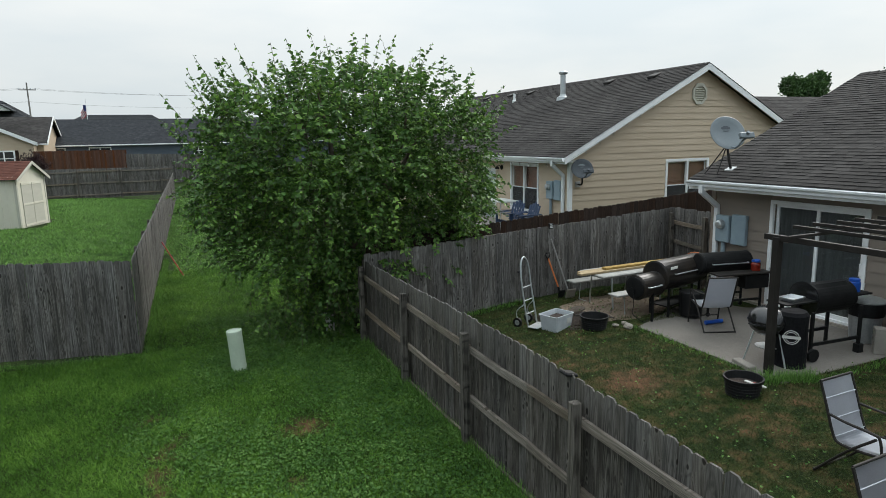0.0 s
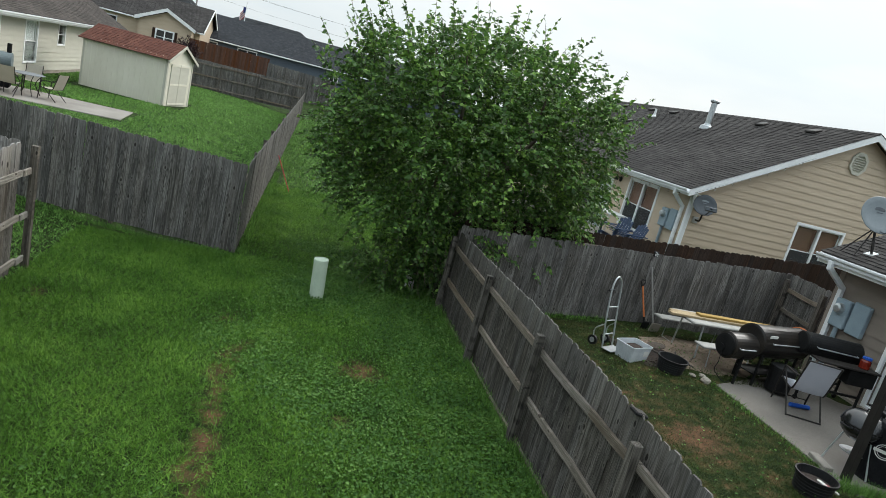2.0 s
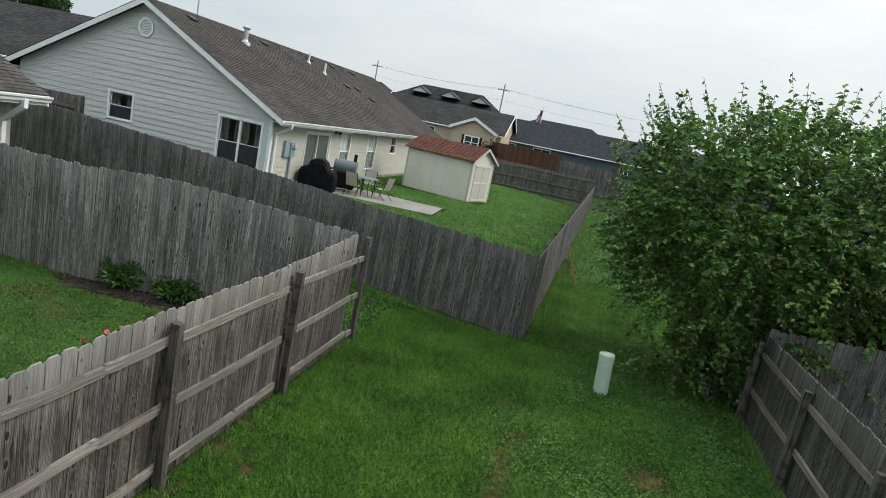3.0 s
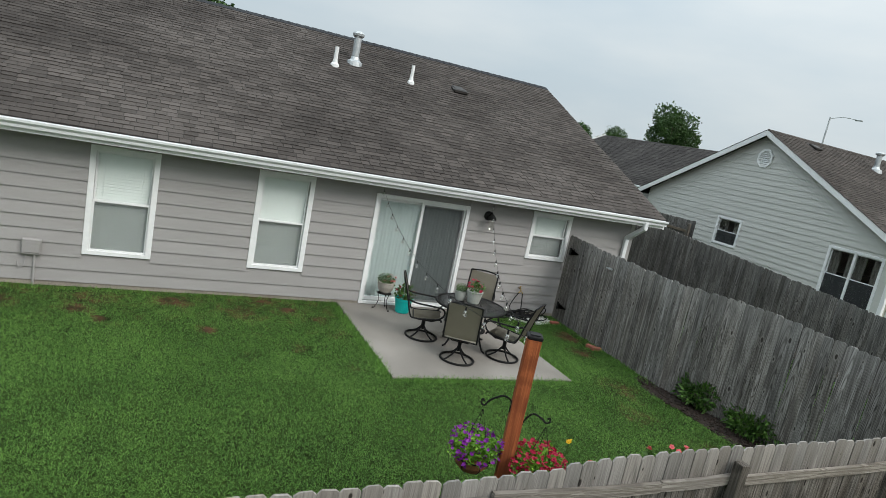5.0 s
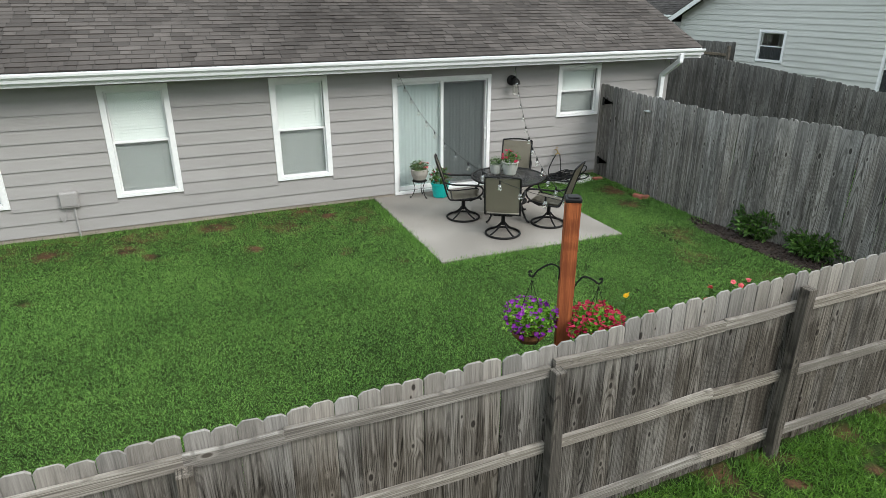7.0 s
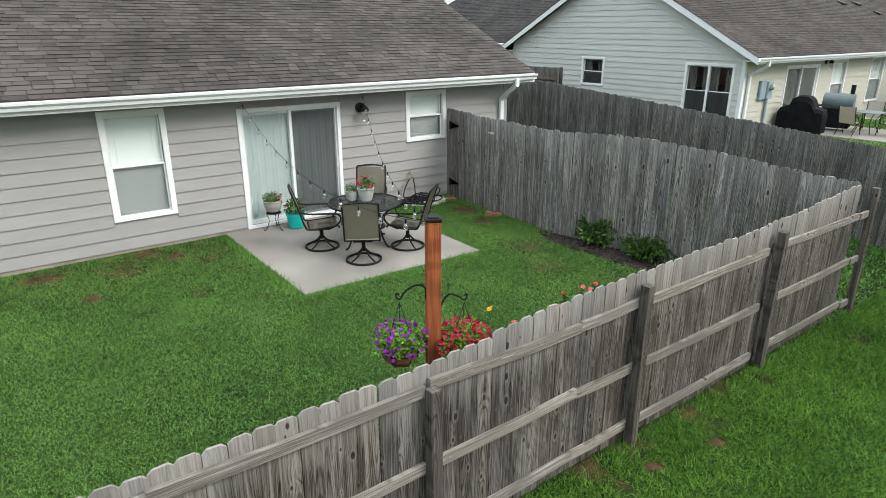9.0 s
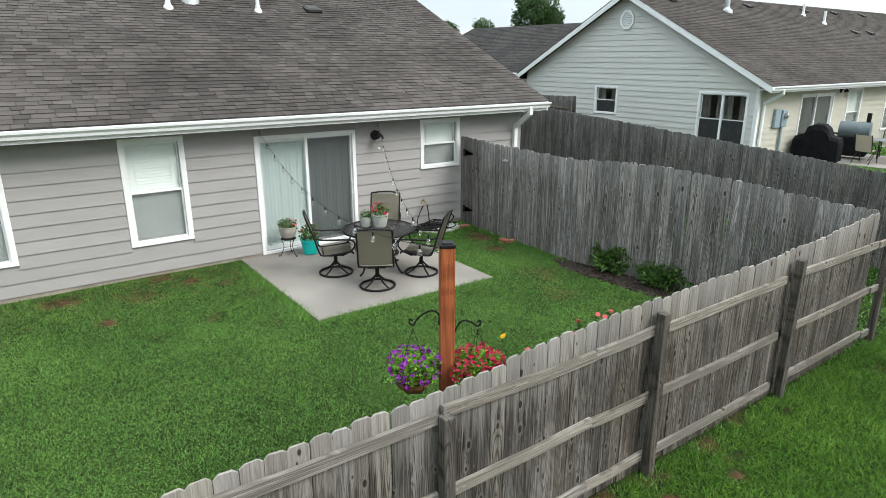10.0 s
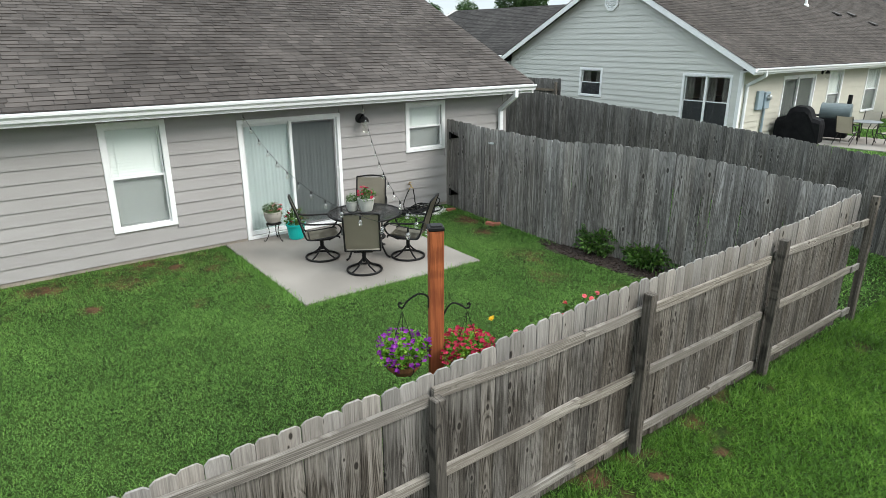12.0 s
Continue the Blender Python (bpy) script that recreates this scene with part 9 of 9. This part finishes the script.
for k, (az, dist, slope, wid) in enumerate(((46.4, 82, 0.104, 7.6), (51.3, 95, 0.056, 7.0), (54.5, 110, 0.05, 7.0), (93.5, 42, 0.2, 7.0), (87.6, 44, 0.145, 5.6), (82.7, 46, 0.13, 3.6), (-53.5, 85, 0.079, 6.6), (-60.5, 80, 0.085, 8.0), (-63.0, 84, 0.08, 8.0))):
    x, y = at_bearing(az, dist)
    far_tree(x, y, 3.88 + dist * slope, wid, 200 + k)


def woods():
    """A far belt of trees round the whole place."""
    rng = np.random.default_rng(77)
    n = 42000
    a = rng.uniform(0, math.tau, n)
    d = 230 + rng.uniform(0, 25, n)
    crest = 5.5 + 2.2 * np.sin(a * 23) + 1.8 * np.sin(a * 61 + 1) + 1.2 * np.sin(a * 137 + 2)
    z = 1.5 + rng.random(n) ** 0.7 * np.maximum(crest, 2.0)
    c = np.stack([d * np.cos(a), d * np.sin(a), z], 1)
    v = rng.normal(size=(n, 3))
    me_ob = leaf_mesh("woods", leaf_quads(rng, c, v, 2.2), "leaf_far", None)
    tagged(me_ob, "far belt of green woods on the horizon", "woods", "", "stuff")


woods()


def mulberry():
    """The big bushy tree in the lane: several stems, long limbs, twigs with rows of leaves, shoots above the crown."""
    rng = np.random.default_rng(12)
    base = np.array([3.35, 12.9, 0.0])
    t = thing("tree", "bushy green mulberry tree overhanging the fences", "tree", tuple(base))
    cen, R3 = np.array([0.52, -0.25, 3.0]), np.array([3.1, 2.3, 2.45])
    wood_bm, twig_bm = nb(), nb()
    for k in range(7):
        a = k * math.tau / 7 + rng.uniform(-0.3, 0.3)
        p1 = np.array([0.5 * math.cos(a), 0.35 * math.sin(a), 1.2])
        p2 = cen + np.array([0.45 * R3[0] * math.cos(a), 0.45 * R3[1] * math.sin(a), rng.uniform(0.1, 0.9)])
        p3 = cen + np.array([0.62 * R3[0] * math.cos(a), 0.62 * R3[1] * math.sin(a), 0.7 * R3[2]])
        c = arc([(0.12 * math.cos(a), 0.12 * math.sin(a), -0.1), p1, p2, p3], 6)
        for i in range(len(c) - 1):
            r0, r1 = 0.075 * (1 - i / len(c)) + 0.01, 0.075 * (1 - (i + 1) / len(c)) + 0.01
            rod(wood_bm, c[i], c[i + 1], r0, r1, 8, False)
    rod(wood_bm, (0, 0, -0.2), (0, 0, 0.5), 0.24, 0.17, 12)
    part("trunk", wood_bm, "bark", t, "grey-brown stems dividing near the ground")
    L_c, L_d, L_s = [], [], []

    def twig(p0, d, length, leaves, droop, size=1.0, hang=0.4):
        d = d / np.linalg.norm(d)
        at = lambda s: p0 + d * length * s + np.array([0, 0, -droop * s * s * length])
        tube(twig_bm, [at(0), at(0.5), at(1.0)], 0.0042, 3)
        side = np.cross(d, [0, 0, 1.0])
        side = side / (np.linalg.norm(side) + 1e-9)
        for i in range(leaves):
            s = 0.06 + 0.94 * (i + rng.uniform(0, 0.8)) / leaves
            L_c.append(at(s))
            L_d.append(d * 0.5 + side * (0.9 if i % 2 else -0.9) + rng.normal(size=3) * 0.35 + np.array([0, 0, -hang]))
            # the youngest leaves at the tip are small
            L_s.append(size * (1.0 if s < 0.8 else 1.0 - 1.9 * (s - 0.8)))

    def boxy(v):
        """How much further than a ball the crown reaches in a direction: it is square-shouldered."""
        return 1.0 / (np.sum(np.abs(v) ** 2.7) ** (1 / 2.7))
    n = tries = 0
    while n < 4300 and tries < 60000:
        tries += 1
        v = rng.normal(size=3)
        v /= np.linalg.norm(v)
        q = rng.uniform(0.3, 1.0) ** 0.5
        p = cen + v * q * R3 * boxy(v) * 0.9
        # sprays of foliage stand out, with dark hollows between them
        lump = noise.noise((p[0] * 1.05 + 3, p[1] * 1.05, p[2] * 1.05))
        if q > 0.72 and lump < -0.02 - 0.1 * (1 - q):
            continue
        p = p + v * 0.22 * max(lump, -0.3)
        if p[0] < 0:
            # it reaches out over the lane below its shoulder
            p[0] *= np.interp(p[2], [1.0, 2.0, 3.8, 4.8], [0.92, 1.16, 1.16, 1.0])
        # the underside hangs low near the stems and over the yard, higher on the lane's side
        low = 0.75 + 0.3 * min(1.0, abs(p[0] + 0.2) / 1.6) if p[0] < 1.6 else 0.95
        if p[2] < low:
            continue
        # thinner towards the top, where the sky shows through
        if rng.random() < np.interp(p[2], [3.0, 4.4, 5.4], [0.0, 0.32, 0.62]):
            continue
        d = v * np.array([1, 1, 0.6]) + np.array([0, 0, 0.3]) + rng.normal(size=3) * 0.4
        twig(p, d, rng.uniform(0.3, 0.65), int(rng.integers(13, 20)), rng.uniform(0.15, 0.6))
        n += 1
    # low suckers before the stems
    for k in range(150):
        p = np.array([rng.normal(-0.5, 0.45), rng.uniform(-1.7, -0.4), rng.uniform(0.2, 1.5)])
        twig(p, np.array([rng.normal() * 0.6, -0.5, rng.normal() * 0.5 - 0.2]), rng.uniform(0.3, 0.6), 13, 0.5)
    # long upright shoots, and arching ones at the shoulders
    for k in range(190):
        a = rng.uniform(0, math.tau)
        q = math.sqrt(rng.random()) * 0.98
        x, y = R3[0] * q * math.cos(a), R3[1] * q * math.sin(a)
        x *= 1.08 if x < 0 else 1.0
        z = R3[2] * (max(0.04, 1 - q ** 2.7) ** (1 / 2.7)) * 0.74
        twig(cen + np.array([x, y, z]), np.array([x * 0.22, y * 0.22, 1.3]) + rng.normal(size=3) * 0.3, rng.uniform(0.5, 1.4), int(rng.integers(14, 22)), rng.uniform(0.05, 0.3), 1.2, 0.6)
    for k in range(120):
        a = rng.uniform(0, math.tau)
        d = np.array([math.cos(a), math.sin(a), rng.uniform(-0.25, 0.85)])
        p = cen + d / np.linalg.norm(d) * R3 * boxy(d / np.linalg.norm(d)) * 0.78
        if p[2] > 1.1:
            twig(p, d + np.array([0, 0, 0.45]), rng.uniform(0.6, 1.15), int(rng.integers(14, 20)), 0.45, 1.15, 0.55)
    part("twig_work", twig_bm, "bark", t, "fine brown twigs")
    C, D, Z = np.array(L_c), np.array(L_d), np.array(L_s)
    leaf_mesh("crown", leaf_quads(rng, C, D, 0.1 * Z, wide=0.34, flat=0.8), "leaf", t, "dense mid-green toothed leaves")


mulberry()

# ---------------------------------------------------------------- grass


def build_grass():
    rng = np.random.default_rng(5)
    areas = [(-3.2, 3.45, 2.6, 12.2, 5200, 0.062), (-0.4, 3.6, 12.2, 20.0, 2200, 0.075), (-10.85, -3.3, -5.5, 9.4, 8600, 0.029), (3.6, 10.9, 2.4, 10.9, 3800, 0.046), (-10.8, -0.4, 13.0, 23.0, 900, 0.06), (-10.8, 0.2, 23.0, 45.0, 420, 0.11), (0.2, 4.5, 20.0, 46.0, 420, 0.09), (-10.8, -3.2, 8.3, 13.6, 900, 0.055)]
    co, dry, lane = [], [], []
    for x0, x1, y0, y1, dens, ln in areas:
        n = int((x1 - x0) * (y1 - y0) * dens)
        x, y = rng.uniform(x0, x1, n), rng.uniform(y0, y1, n)
        keep = rng.random(n) > soil_at(x, y) * 1.4
        keep &= ~((x > -10.9) & (x < -7.58) & (y > 3.38) & (y < 6.46))
        keep &= ~((x > 7.78) & (y > 5.35) & (y < 8.4)) & ~((x > 9.3) & (y > 5.3) & (y < 9.1))
        keep &= ~(np.hypot((x + 6.25) / 1.45, (y - 8.5 - (x + 6.25) * 0.3) / 0.45) < 1)
        keep &= ~((x > -10.95) & (x < -5.3) & (y > 22.9) & (y < 26)) & ~((x > -9.5) & (x < -4.7) & (y > 30.4) & (y < 34))
        keep &= ~(np.hypot((x - 8.35) / 1.2, (y - 9.6) / 0.8) < 1)
        x, y = x[keep], y[keep]
        n = len(x)
        # clumps: the length follows a slow wave and chance
        wave = 0.85 + 0.12 * np.sin(x * 4.1 + 1.3 * np.sin(y * 3.7)) * np.cos(y * 4.9) + 0.5 * (rng.random(n) ** 3)
        L = ln * wave * rng.uniform(0.6, 1.1, n)
        z = turf_z(x, y) - 0.002 + rng.uniform(0, 0.018, n)
        a = rng.uniform(0, math.tau, n)
        tilt = rng.uniform(0.45, 1.4, n)
        d = np.stack([np.cos(a) * np.sin(tilt), np.sin(a) * np.sin(tilt), np.cos(tilt)], 1)
        b = rng.uniform(0, math.tau, n)
        s = np.stack([np.cos(b), np.sin(b), np.zeros(n)], 1) * rng.uniform(0.003, 0.0058, n)[:, None] * (ln / 0.045) ** 0.5 * (2.2 if dens < 1000 else 1.0)
        p = np.stack([x, y, z], 1)
        {3.6: dry, -3.2: lane, -0.4: lane}.get(x0, co).append(np.stack([p - s, p + s, p + d * (L * 1.25)[:, None]], 1))
    # taller tufts along fences, posts, slabs and walls
    for x0, y0, x1, y1, m, ln in ((-3.1, -2, -3.1, 9.5, 2200, 0.1), (3.4, 0, 3.4, 10.9, 9000, 0.13), (-10.75, -6, -10.75, 3.3, 2500, 0.07), (-7.55, 3.4, -7.5, 6.5, 2200, 0.07), (-10.8, 3.3, -7.6, 3.3, 2200, 0.075), (-7.55, 6.52, -10.4, 6.55, 1600, 0.07),
                                  (-0.6, 12.05, -4.5, 12.75, 2200, 0.09), (-0.38, 12.3, 0.0, 22, 3500, 0.1), (7.7, 5.3, 7.72, 8.4, 900, 0.075), (7.4, 5.6, 8.3, 5.25, 1100, 0.17), (8.2, 5.2, 10.9, 5.2, 800, 0.075), (-3.35, 0, -3.35, 9.2, 2000, 0.09), (-7.4, 8.05, -10.6, 8.1, 1500, 0.08), (3.8, 10.8, 7.0, 10.85, 1500, 0.1)):
        f = rng.random(m)
        x, y = x0 + (x1 - x0) * f + rng.normal(0, 0.05, m), y0 + (y1 - y0) * f + rng.normal(0, 0.05, m)
        z = turf_z(x, y) - 0.008
        a, tilt = rng.uniform(0, math.tau, m), rng.uniform(0.05, 0.8, m)
        L = ln * rng.uniform(0.5, 1.5, m)
        d = np.stack([np.cos(a) * np.sin(tilt), np.sin(a) * np.sin(tilt), np.cos(tilt)], 1)
        b = rng.uniform(0, math.tau, m)
        s = np.stack([np.cos(b), np.sin(b), np.zeros(m)], 1) * 0.0045
        p = np.stack([x, y, z], 1)
        co.append(np.stack([p - s, p + s, p + d * L[:, None]], 1))
    # broad-leaved weeds and clover, in patches
    n = 105000
    x, y = rng.uniform(-3.1, 3.4, n), rng.uniform(2.6, 14, n)
    keep = (np.sin(x * 1.9 + 2 * np.sin(y * 0.9)) * 0.7 + 0.6 * np.cos(y * 1.6 + x) + (x - 0.6) * 0.9 + rng.normal(0, 0.7, n) > 0.3) & (rng.random(n) > soil_at(x, y) * 1.3)
    x, y = x[keep], y[keep]
    n2 = 3500
    x, y = np.concatenate([x, rng.uniform(3.7, 10.8, n2)]), np.concatenate([y, rng.uniform(1.5, 10.8, n2)])
    off = ~((x > 7.78) & (y > 5.35) & (y < 8.4)) & ~((x > 9.3) & (y > 5.3) & (y < 9.1)) & (rng.random(len(x)) > soil_at(x, y))
    x, y = x[off], y[off]
    c = np.stack([x, y, turf_z(x, y) + rng.uniform(0.02, 0.07, len(x))], 1)
    a = rng.uniform(0, math.tau, len(x))
    wd = leaf_mesh("clover", leaf_quads(rng, c, np.stack([np.cos(a), np.sin(a), rng.uniform(-0.1, 0.5, len(x))], 1), 0.037, wide=0.4), "weed", None)
    tagged(wd, "low clover and broad-leaved weeds in the turf", "weeds", "", "stuff")
    many_tris("grass", np.concatenate(dry), 3, "blade_dry", "thin dry olive grass of the side yard", "grass", "stuff")
    many_tris("grass", np.concatenate(lane), 3, "blade_lane", "coarse dark green grass of the mown lane", "grass", "stuff")
    many_tris("grass", np.concatenate(co), 3, "blade", "short green lawn grass and weeds", "grass", "stuff")


build_grass()
